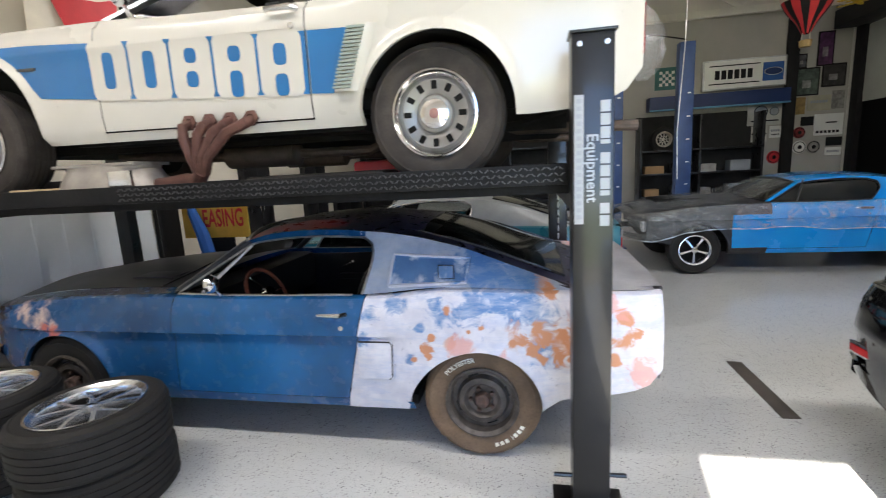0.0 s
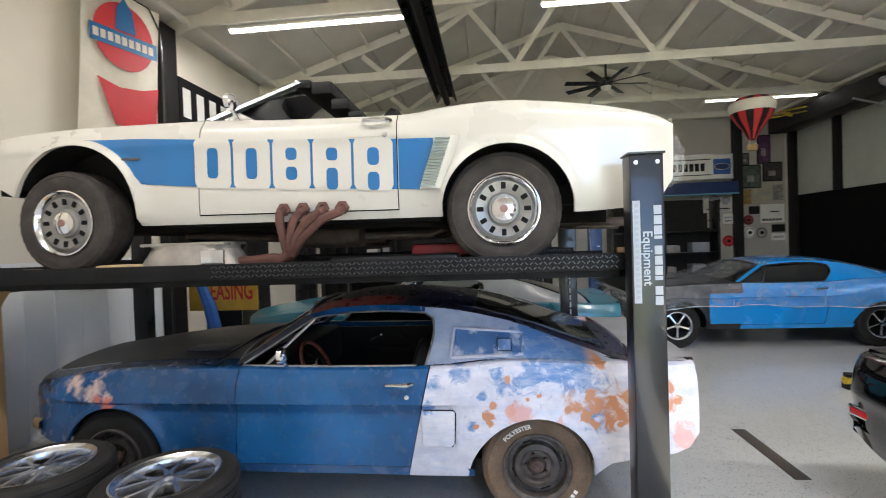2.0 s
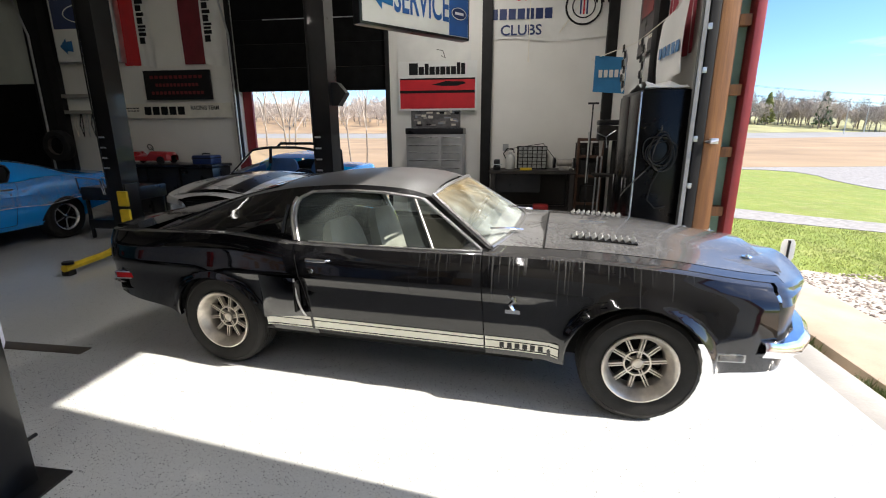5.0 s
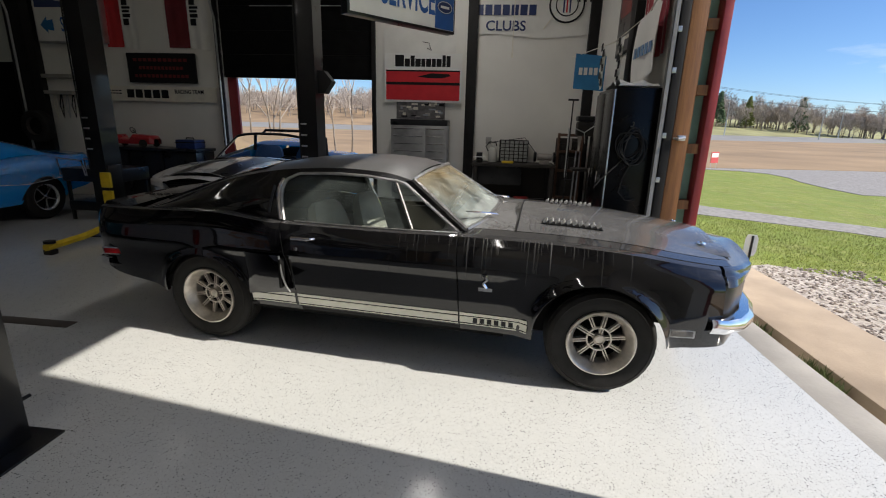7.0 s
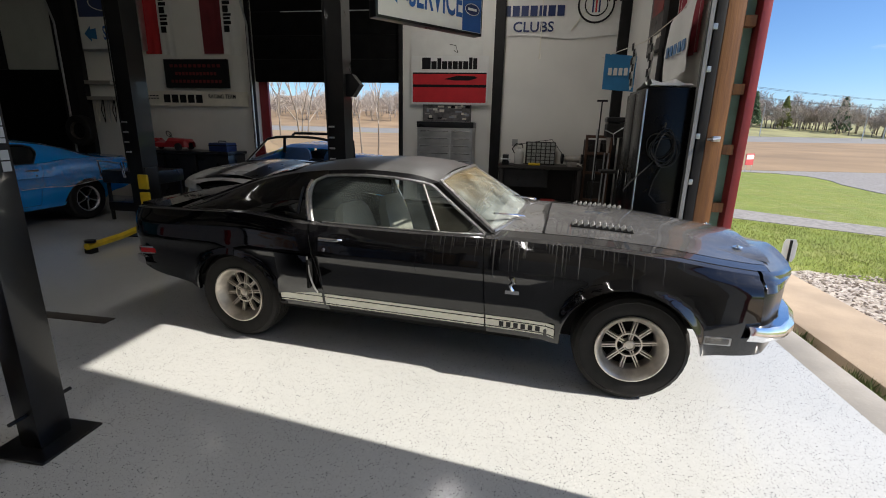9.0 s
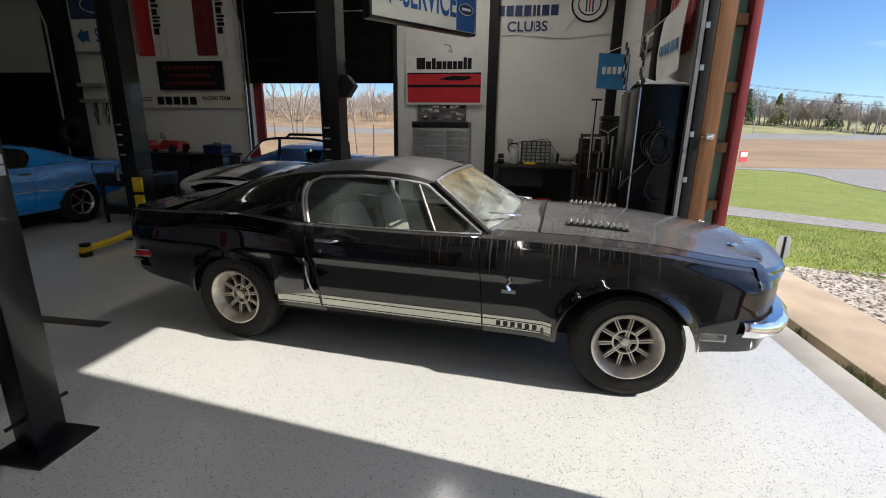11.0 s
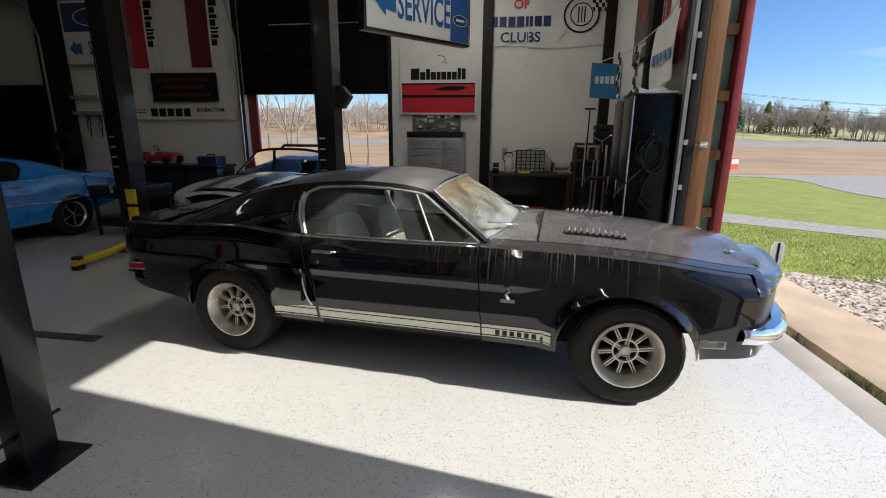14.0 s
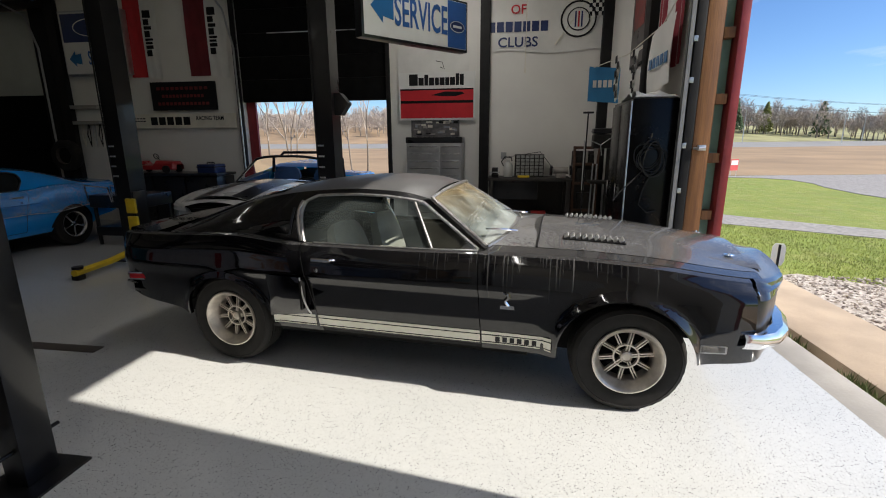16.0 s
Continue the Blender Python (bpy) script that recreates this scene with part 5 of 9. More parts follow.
hi3 = curve_of([(-1.0, 0.735), (-0.8, 0.74), (0.4, 0.79), (0.9, 0.815), (1.3, 0.82)])
for s in (1, -1):
    def arch_edge(x):
        d = 0.475 ** 2 - (x - 1.25) ** 2
        return min(hi3(x) - 0.002, max(lo3(x), 0.36 + math.sqrt(d))) if d > 0 else lo3(x)
    decal(S3, white_car, "side_stripe", 0.43, 1.16, arch_edge, hi3, s, BLUE_DECAL, n=20)
    decal(S3, white_car, "side_stripe", -0.775, 0.415, lo3, hi3, s, BLUE_DECAL, n=14)
    decal(S3, white_car, "side_stripe", -0.90, -0.785, lo3, hi3, s, BLUE_DECAL)
    decal(S3, white_car, "side_stripe", -0.985, -0.90, lambda x: lo3(x) + (hi3(x) - lo3(x)) * min(0.97, (-0.90 - x) / 0.095), hi3, s, BLUE_DECAL, off=0.0045)
    # five plain rounded white blocks with narrow blue slots stand on the stripe
    for k in range(5):
        a = 0.447 - k * 0.243
        mid = a - 0.114
        stripe_block(a - 0.228, a, -0.03, 1.03, 0.032, RIPE_WHITE, 0.006, s, "stripe_block")
        for h0, h1 in (((0.18, 0.82),), ((0.18, 0.82),), ((0.17, 0.44), (0.58, 0.83)), ((-0.02, 0.42), (0.57, 0.83)), ((-0.02, 0.34), (0.48, 0.83)))[k]:
            stripe_block(mid - 0.034, mid + 0.034, h0, h1, 0.024, BLUE_DECAL, 0.008, s, "block_slot")
    # louvred scoop at the quarter
    bm = bmesh.new()
    grid = [[Vector((-0.90 - 0.135 * u - 0.10 * v, s * (S3.side(-0.9, 0.45 + 0.29 * v) + 0.006 + 0.03 * math.sin(math.pi * u) ** 0.5), 0.45 + 0.29 * v)) for v in (0, 0.25, 0.5, 0.75, 1)] for u in (0, 0.1, 0.3, 0.5, 0.7, 0.9, 1)]
    loft(bm, grid)
    sc = part("quarter_scoop", bm, RIPE_WHITE, white_car)
    for k in range(17):
        v = 0.06 + 0.88 * k / 16
        x = -0.945 - 0.10 * v
        z = 0.45 + 0.29 * v
        part("scoop_louvre", newbox(x - 0.045, x + 0.04, s * (S3.side(-0.9, z) + 0.030), s * (S3.side(-0.9, z) + 0.046), z - 0.004, z + 0.006), surface("green_grey_louvre", (0.30, 0.36, 0.33), 0.3, 0.3) if k == 0 and s == 1 else bpy.data.materials["green_grey_louvre"], sc, smooth=0)
    y = S3.side(0.85, 0.70)
    part("script_badge", newbox(0.80, 0.92, s * (y + 0.006) - 0.002, s * (y + 0.006) + 0.003, 0.685, 0.70), surface("dull_badge", (0.10, 0.10, 0.10), 0.4, 0.6) if s == 1 else bpy.data.materials["dull_badge"], white_car, "small dark script badge", smooth=0)
# folded frame and mirror at the windscreen
bm = bmesh.new()
for i, (x, z, r) in enumerate(((-0.10, 1.20, 0.05), (-0.22, 1.17, 0.07), (-0.34, 1.06, 0.06), (-0.44, 0.98, 0.05))):
    box(bm, x - r, x + r, -0.55, 0.55, z - r * 0.6, z + r * 0.6, 0.02)
part("folded_top_frame", bm, LINING, white_car)
mirror_arm(white_car, 1, 0.22, 0.79, 0.905)
PIPE = surface("scaly_exhaust_steel", (0.10, 0.075, 0.06), 0.6, 0.4, vary=0.4, scale=14, bump=0.15)
for s in (1, -1):
    bm = bmesh.new()
    tube(bm, [(0.9, s * 0.32, 0.24), (0.2, s * 0.36, 0.20), (-0.9, s * 0.40, 0.20), (-1.15, s * 0.46, 0.30), (-1.45, s * 0.50, 0.36), (-1.75, s * 0.50, 0.26), (-2.35, s * 0.50, 0.25)], 0.028, 10)
    part("exhaust_pipe", bm, PIPE, white_car)
    bm = bmesh.new()
    tube(bm, [(-0.45, s * 0.38, 0.20), (-0.42, s * 0.38, 0.20), (0.05, s * 0.36, 0.20), (0.08, s * 0.36, 0.20)], [0.03, 0.075, 0.075, 0.03], 14)
    part("muffler", bm, PIPE, white_car)
    bm = bmesh.new()
    tube(bm, [(-0.75, s * 0.55, 0.30), (-1.05, s * 0.55, 0.24), (-1.37, s * 0.55, 0.25), (-1.75, s * 0.55, 0.28), (-2.05, s * 0.55, 0.36)], 0.022, 6)
    part("leaf_spring", bm, DARK, white_car)
bm = bmesh.new()
tube(bm, [(-1.38, -0.70, 0.33), (-1.38, -0.16, 0.33), (-1.38, -0.12, 0.33), (-1.38, 0.12, 0.33), (-1.38, 0.16, 0.33), (-1.38, 0.70, 0.33)], [0.04, 0.045, 0.13, 0.13, 0.045, 0.04], 14)
part("rear_axle", bm, DARK, white_car)

# ---- the other cars ----
S4 = Shape(crease=0.74, hood_bulge=0.02, roof_z=[(-2.02, 0.965), (-1.9, 0.985), (-1.6, 1.07), (-1.2, 1.19), (-0.8, 1.265), (-0.4, 1.285), (-0.1, 1.27), (0.12, 1.225)])
BAY = surface("dull_black_engine_bay", (0.02, 0.02, 0.022), 0.5, vary=0.5, scale=8, bump=0.3)
GRAB = dict(fender=BAY, door=GRABBER, quarter=GRABBER, hood=BAY, roof=GRABBER, deck=GRABBER, trim=LINING, seat=LINING)
mach = car("muscle_car", "bright blue fastback under clear plastic sheeting", (0.05, 6.0, 0), 180, S4, GRAB,
           dict(front="five", rear="five", glass=SMOKED, hub_z=0.335, radius=0.335, marker=False, trim_mat=BLACK_STEEL, rear_bumper=False, bumper=False, wheel_y=0.86))
for s in (1, -1):
    decal(S4, mach, "fender_remnant", 0.478, 0.93, lambda x: 0.36, lambda x: 0.80, s, GRABBER, off=0.012, n=6, rows=6)
S5 = Shape(hood_bulge=0.03)
SILV = dict(fender=SILVER_WHITE, door=SILVER_WHITE, quarter=GRABBER, hood=SILVER_WHITE, roof=SILVER_WHITE, deck=GRABBER, trim=BLUE_VINYL, seat=BLUE_VINYL)
stripe_car = car("striped_convertible", "silver white open car with black hood stripes", (2.62, 1.98, 0), 180, S5, SILV,
                 dict(front="five", rear="five", open_top=True, header=0.12, header_z=1.36, tonneau=BLUE_VINYL, header_mat=BLACK_STEEL, trim_mat=BLACK_STEEL))
for y0, y1 in ((0.16, 0.40), (-0.40, -0.16)):
    for a, b, f in ((0.69, 2.05, S5.hood_bulge),):
        bm = bmesh.new()
        loft(bm, [[Vector((x, y0 + (y1 - y0) * j / 4, S5.zs(x) + 0.018 + S5.hood_crown * (1 - ((y0 + (y1 - y0) * j / 4) / (S5.ws(x) - 0.045)) ** 2) + f * math.exp(-((y0 + (y1 - y0) * j / 4) / 0.30) ** 4))) for j in range(5)] for x in [a + (b - a) * i / 14 for i in range(15)]])
        part("hood_stripe", bm, BLACK_STRIPE, stripe_car)
bm = bmesh.new()
tube(bm, [(-0.75, 0.66, 0.9), (-0.75, 0.64, 1.28), (-0.75, 0.5, 1.40), (-0.75, -0.5, 1.40), (-0.75, -0.64, 1.28), (-0.75, -0.66, 0.9)], 0.026, 8)
part("roll_bar", bm, BLACK_STEEL, stripe_car)
FADED_SILVER = surface("faded_silver_roof_paint", (0.34, 0.36, 0.38), 0.35, 0.3, vary=0.2, scale=3)
S6 = Shape(hood_bulge=0.0)
TEALS = dict(fender=TEAL, door=TEAL, quarter=TEAL, sail=FADED_SILVER, hood=TEAL, roof=FADED_SILVER, deck=TEAL, trim=LINING, seat=LINING)
teal_car = car("coupe_car", "turquoise coupe parked beyond the four-post lift", (-4.91, 4.12, 0), 180, S6, TEALS, dict(front="five", rear="five", bumper=True, rear_bumper=True))

# ---- trusses ----
truss = thing("roof_truss", "cream painted wooden roof truss with webs", "truss", (0, 0, 0), 0, "roof trusses", "structure")


def beam(parent, name, x0, z0, x1, z1, deep, thick, material):
    d = math.hypot(x1 - x0, z1 - z0)
    bm = newbox(-0.0, d, -thick / 2, thick / 2, -deep / 2, deep / 2, 0.004, m=pose(x0, 0, z0, 0, -math.degrees(math.atan2(z1 - z0, x1 - x0)), 0))
    part(name, bm, material, parent)


def roofline(x):
    return RIDGE_Z - abs(x - RIDGE_X) / (XE - RIDGE_X) * (RIDGE_Z - EAVE)


beam(truss, "bottom_chord", XW, EAVE + 0.09, XE, EAVE + 0.09, 0.15, 0.042, TRUSS_PAINT)
for x in (XW, XE):
    beam(truss, "top_chord", x, roofline(x) - 0.05, RIDGE_X, RIDGE_Z - 0.17, 0.15, 0.040, TRUSS_PAINT)
tops, lows = (-6.23, -4.27, RIDGE_X, -0.33, 1.63), (-5.84, -3.48, -1.12, 1.24)
for i, x in enumerate(lows):
    for xt in (tops[i], tops[i + 1]):
        beam(truss, "web", x, EAVE + 0.13, xt, roofline(xt) - 0.20, 0.10, 0.036, TRUSS_PAINT)
truss.matrix_world = pose(0, 1.46, 0)
for y in (3.9, 6.34, 8.78, 10.6, -0.98):
    copy_thing(truss, pose(0, y, 0))

# ---- tube lights ----
WEAK_GLOW = glow("dim_tube_glow", (1.0, 0.97, 0.93), 0.9)
TUBE_GLOW = glow("tube_glow", (1.0, 0.97, 0.93), 2.6)
# the row at y=-0.88 is unseen, added to brighten the front; powers balance the room
for x0, x1, y, power in ((-7.4, -5.0, 4.0, 1.3), (-3.3, -0.95, 4.0, 0.28), (0.3, 2.6, 4.0, 0.14), (0.8, 3.1, 8.88, 0.05), (-3.6, -1.2, 8.88, 0.05), (0.3, 2.6, -0.88, 3.4), (-3.3, -0.95, -0.88, 1.7), (-7.4, -5.0, -0.88, 1.5)):
    lamp = thing("tube_light", "lit white ceiling tube light under a truss, front row added", "ceiling light", (0, 0, 0), 0, "ceiling tube lights")
    part("housing", newbox(x0, x1, y - 0.05, y + 0.05, EAVE - 0.025, EAVE + 0.012, 0.004), TRUSS_PAINT, lamp)
    bm = bmesh.new()
    tube(bm, [(x0 + 0.02, y, EAVE - 0.045), (x1 - 0.02, y, EAVE - 0.045)], 0.019, 10)
    part("tube", bm, TUBE_GLOW if y < 8 else WEAK_GLOW, lamp, "glowing white tube")
    al = new("tube_lamp", bpy.data.lights.new("tube_lamp", "AREA"))
    al.data.shape, al.data.size, al.data.size_y, al.data.energy, al.data.color = "RECTANGLE", x1 - x0, 0.06, TUBE_WATTS * power, (1.0, 0.96, 0.93)
    al.matrix_world = pose((x0 + x1) / 2, y, EAVE - 0.075)

# ---- heater, fan, balloon and small things under the roof ----
heater = thing("tube_heater", "long black radiant tube heater hung under the trusses", "heater")
bm = bmesh.new()
loft(bm, [[Vector((-4.80 + dx, y, 4.50 + dz)) for dx, dz in ((-0.20, -0.02), (-0.13, 0.10), (0.13, 0.10), (0.20, -0.02), (0.18, -0.02), (0.12, 0.085), (-0.12, 0.085), (-0.18, -0.02))] for y in (0.2, 2.5, 5.0, 7.4)], closed=True)
part("reflector", bm, BLACK_STEEL, heater, smooth=20)
bm = bmesh.new()
tube(bm, [(-4.80, 0.1, 4.50), (-4.80, 7.5, 4.50)], 0.06, 12)
part("heater_tube", bm, BLACK_TRIM, heater)
for y in (1.46, 3.9, 6.34):
    bm = bmesh.new()
    tube(bm, [(-4.80, y, 4.60), (-4.80, y, EAVE + 0.02)], 0.006, 5)
    part("hanger", bm, STEEL, heater)

fan = thing("ceiling_fan", "black ceiling fan with a pale light bowl, at rest", "ceiling fan", (-1.95, 6.34, 0))
bm = bmesh.new()
tube(bm, [(0, 0, 4.40), (0, 0, EAVE + 0.02)], 0.02, 8)
part("down_rod", bm, BLACK_STEEL, fan)
bm = bmesh.new()
lathe(bm, [(0, 4.42), (0.08, 4.40), (0.12, 4.32), (0.10, 4.26), (0, 4.255)], 20)
part("motor", bm, BLACK_STEEL, fan)
bm = bmesh.new()
lathe(bm, [(0.09, 4.255), (0.08, 4.22), (0.04, 4.20), (0, 4.195)], 18)
part("light_bowl", bm, surface("fan_bowl", (0.8, 0.78, 0.72), 0.4), fan)
for k in range(8):
    part("blade", newbox(0.10, 0.72, -0.055, 0.055, -0.006, 0.006, 0.003, m=pose(0, 0, 4.31, 0, 0, 45 * k + 10) @ pose(0, 0, 0, 14, 0, 0)), BLACK_STEEL, fan)

RED = surface("red_cloth", (0.55, 0.025, 0.03), 0.6, vary=0.12)
CREAM = surface("cream_cloth", (0.74, 0.70, 0.60), 0.65, vary=0.1)
balloon = thing("toy_balloon", "toy hot-air balloon with red, black and cream panels", "toy balloon", (0.48, 6.49, 0))
prof = curve_of([(0.0, 0.055), (0.2, 0.13), (0.4, 0.24), (0.6, 0.315), (0.75, 0.335), (0.9, 0.27), (1.0, 0.0)])
for k in range(16):
    bm = bmesh.new()
    a0, a1 = 2 * math.pi * k / 16, 2 * math.pi * (k + 1) / 16
    rows = []
    for i in range(13):
        u = i / 12
        rr = prof(u)
        mid = (a0 + a1) / 2
        rows.append([Vector((rr * q * math.cos(a), rr * q * math.sin(a), 3.24 + 0.76 * u)) for a, q in ((a0, 1.0), (mid, 1.025), (a1, 1.0))])
    loft(bm, rows)
    part("gore", bm, RED if k % 2 else BLACK_TRIM, balloon)
bm = bmesh.new()
lathe(bm, [(prof(u) * 1.035 + 0.002, 3.24 + 0.76 * u) for u in (0.60, 0.66, 0.72, 0.78, 0.84)], 32)
part("band", bm, CREAM, balloon)
bm = bmesh.new()
lathe(bm, [(0.0, 3.06), (0.07, 3.06), (0.08, 3.15), (0.07, 3.15), (0.06, 3.08)], 12)
part("basket", bm, surface("wicker", (0.42, 0.28, 0.12), 0.8, fine=120, bump=0.4), balloon)
for k in range(5):
    bm = bmesh.new()
    a = k * math.pi / 2 + 0.4
    tube(bm, [(0.07 * math.cos(a), 0.07 * math.sin(a), 3.14), (0.06 * math.cos(a), 0.06 * math.sin(a), 3.25)] if k < 4 else [(0, 0, 3.99), (0, -0.15, EAVE + 0.02)], 0.004, 4)
    part("string", bm, CREAM, balloon)

plane = thing("toy_plane", "small yellow toy aeroplane hung from the roof", "toy plane", (2.15, 8.3, 4.05), 40)
bm = bmesh.new()
tube(bm, [(-0.22, 0, 0), (-0.05, 0, 0.01), (0.1, 0, 0.01), (0.2, 0, 0)], [0.012, 0.035, 0.04, 0.015], 8)
YELLOW = surface("yellow_paint", (0.72, 0.50, 0.02), 0.45, vary=0.2, scale=10)
part("fuselage", bm, YELLOW, plane)
for z in (0.0, 0.09):
    part("wing", newbox(-0.02, 0.08, -0.30, 0.30, z, z + 0.012, 0.004), YELLOW, plane)
part("tailplane", newbox(-0.22, -0.16, -0.1, 0.1, 0.0, 0.01, 0.003), YELLOW, plane)
bm = bmesh.new()
tube(bm, [(0, 0, 0.10), (0, 0, roofline(2.15) - 4.05 - 0.01)], 0.003, 4)
part("string", bm, CREAM, plane)
blimp = thing("toy_blimp", "small pale silver toy blimp hung from the roof", "toy blimp", (2.5, 6.34, 4.05), 30)
bm = bmesh.new()
tube(bm, [(-0.27 + 0.54 * i / 10, 0, 0) for i in range(11)], [0.01 + 0.075 * math.sin(math.pi * i / 10) ** 0.6 for i in range(11)], 12)
part("envelope", bm, surface("silver_foil", (0.6, 0.58, 0.66), 0.3, 0.4), blimp)
part("gondola", newbox(-0.06, 0.06, -0.02, 0.02, -0.11, -0.08, 0.006), BLUE_DECAL, blimp)
bm = bmesh.new()
tube(bm, [(0, 0, 0.08), (0, 0, roofline(2.5) - 4.05 - 0.01)], 0.003, 4)
part("string", bm, CREAM, blimp)

# ---- black wall posts ----
def wall_post(x0, x1, y0, y1, z1=4.6):
    solo("wall_post", newbox(x0, x1, y0, y1, 0, z1, 0.004), BLACK_TRIM, "black painted wooden wall post", "post", "structure")


for y0, y1 in ((-1.34, -1.17), (5.76, 5.96), (7.02, 7.22)):
    wall_post(XE - 0.11, XE, y0, y1)
wall_post(XE - 0.11, XE, -3.33, -3.17)
wall_post(0.95, 1.15, YS, YS + 0.10)
wall_post(XW, XW + 0.12, 3.58, 3.88)
wall_post(XW, XW + 0.12, -0.2, 0.0)
for x0 in (2.30, -2.6, -5.0):
    wall_post(x0, x0 + 0.22, YN - 0.12, YN)

# ---- doors ----
DOOR_BLACK = surface("matt_black_door_paint", (0.004, 0.004, 0.004), 0.7, vary=0.3, spec=0.1)
door = thing("door_1", "black roller door raised over a parked car", "garage door", kind="structure")
for k in range(5):
    z0 = 2.33 + k * 0.405
    part("door_panel", newbox(XE + 0.04, XE + 0.10, D1[0], D1[1], z0, z0 + 0.40, 0.006), DOOR_BLACK, door)
for k in range(3):
    x0 = XE - 0.42 - 0.62 * k
    part("door_panel", newbox(x0 - 0.60, x0, D1[0], D1[1], 4.40, 4.45, 0.006), DOOR_BLACK, door)
part("door_panel", newbox(-0.03, 0.03, D1[0], D1[1], 0.0, 0.42, 0.006, m=pose(XE - 0.01, 0, 4.36, 0, -76, 0) @ pose(0, 0, 0)), DOOR_BLACK, door)
part("seam_strip", newbox(XE + 0.030, XE + 0.04, D1[0] + 0.3, D1[1] - 0.6, 3.53, 3.545), STEEL, door, smooth=0)
for y in (D1[0] - 0.07, D1[1]):
    part("door_frame", newbox(XE - 0.05, XE + 0.03, y, y + 0.07, 0, 4.4, 0.004), BLACK_TRIM, door)
bm = bmesh.new()
tube(bm, [(XE - 0.08, D1[1] + 0.02, 0.05), (XE - 0.08, D1[1] + 0.02, 3.3), (XE - 0.25, D1[1] + 0.06, 3.9), (XE - 0.9, D1[1] + 0.10, 4.3), (XE - 2.6, D1[1] + 0.10, 4.4)], 0.018, 8)
part("door_track", bm, STEEL, door)
part("outer_trim", newbox(XE + 0.14, XE + 0.2, D1[1] - 0.18, D1[1], 0, 2.5, 0.004), surface("red_trim", (0.26, 0.022, 0.026), 0.45, vary=0.2), door)
RED_TRIM = bpy.data.materials["red_trim"]
door = thing("door_2", "closed dark garage door with two pale upper panels", "garage door", kind="structure")
part("door_leaf", newbox(XE + 0.05, XE + 0.10, D2[0], D2[1], 0, 2.545, 0.004), DOOR_BLACK, door)
for y0, y1 in ((7.62, 8.95), (9.12, 10.40)):
    part("pale_panel", newbox(XE + 0.03, XE + 0.09, y0, y1, 2.54, 4.12, 0.01), surface("pale_panel", (0.50, 0.52, 0.47), 0.5, vary=0.1, scale=2) if y0 < 8 else bpy.data.materials["pale_panel"], door)
for y0, y1 in ((D2[0] - 0.12, 7.62), (8.95, 9.12), (10.40, D2[1] + 0.1)):
    part("door_frame", newbox(XE - 0.06, XE + 0.12, y0, y1, 0 if y0 != 8.95 else 2.53, 4.4, 0.004), BLACK_TRIM, door)
part("door_head", newbox(XE - 0.50, XE + 0.12, D2[0] - 0.12, D2[1] + 0.1, 4.13, 4.5, 0.01), BLACK_TRIM, door)
bm = bmesh.new()
tube(bm, [(XE - 0.09, D2[0] + 0.10, 0.05), (XE - 0.09, D2[0] + 0.10, 3.4), (XE - 0.25, D2[0] + 0.10, 3.95), (XE - 0.8, D2[0] + 0.10, 4.1)], 0.02, 8)
part("door_track", bm, STEEL, door)

# ---- the open south doorway: jamb, track and trim ----


def framing_wood():
    n = Nodes("raw_framing_wood")
    ring, fine = n.noise(1.0, 5, 0.6, (14, 14, 0.9)), n.noise(1.0, 4, 0.6, (90, 90, 4))
    col = n.mix(n.ramp(ring, [(0.3, 0.0), (0.7, 1.0)]), (0.15, 0.055, 0.017), (0.34, 0.15, 0.045))
    col = n.mix(n.math("MULTIPLY", n.ramp(fine, [(0.45, 0.0), (0.7, 1.0)]), 0.5), col, (0.11, 0.045, 0.02))
    n.set(Base_Color=col, Roughness=0.65)
    n.bump(fine, 0.15, 0.01)
    return n.mat


WOOD = framing_wood()
GREEN_SHEET = surface("green_sheet_back", (0.16, 0.27, 0.20), 0.5, vary=0.2)
jamb = thing("door_jamb", "open doorway edge with wood post, green sheet and red corner trim", "door jamb", kind="structure")
part("wood_post", newbox(EAST_JAMB, EAST_JAMB + 0.16, -3.57, -3.42, 0, LINTEL + 0.2, 0.004), WOOD, jamb)
part("rubber_seal", newbox(EAST_JAMB - 0.005, EAST_JAMB + 0.16, -3.415, -3.335, 0, LINTEL + 0.2, 0.004), BLACK_TRIM, jamb)
part("green_sheet", newbox(EAST_JAMB + 0.10, EAST_JAMB + 0.16, -3.68, -3.575, 0, LINTEL + 0.2), GREEN_SHEET, jamb, smooth=0)
for z in (0.35, 0.89, 1.43, 1.96, 2.52):
    part("girt_end", newbox(EAST_JAMB + 0.01, EAST_JAMB + 0.10, -3.67, -3.575, z - 0.045, z + 0.045, 0.003), WOOD, jamb)
part("corner_trim", newbox(EAST_JAMB - 0.02, EAST_JAMB + 0.16, YOUT - 0.02, -3.685, 0, LINTEL + 0.2, 0.006), RED_TRIM, jamb)
bm = bmesh.new()
box(bm, EAST_JAMB - 0.02, EAST_JAMB - 0.012, -3.32, -3.275, 0.02, LINTEL + 0.1)
box(bm, EAST_JAMB - 0.02, EAST_JAMB + 0.03, -3.28, -3.275, 0.02, LINTEL + 0.1)
box(bm, EAST_JAMB - 0.02, EAST_JAMB + 0.03, -3.32, -3.315, 0.02, LINTEL + 0.1)
part("door_track", bm, surface("dull_galvanised_track", (0.24, 0.24, 0.24), 0.55, 0.4, vary=0.25), jamb, smooth=0)
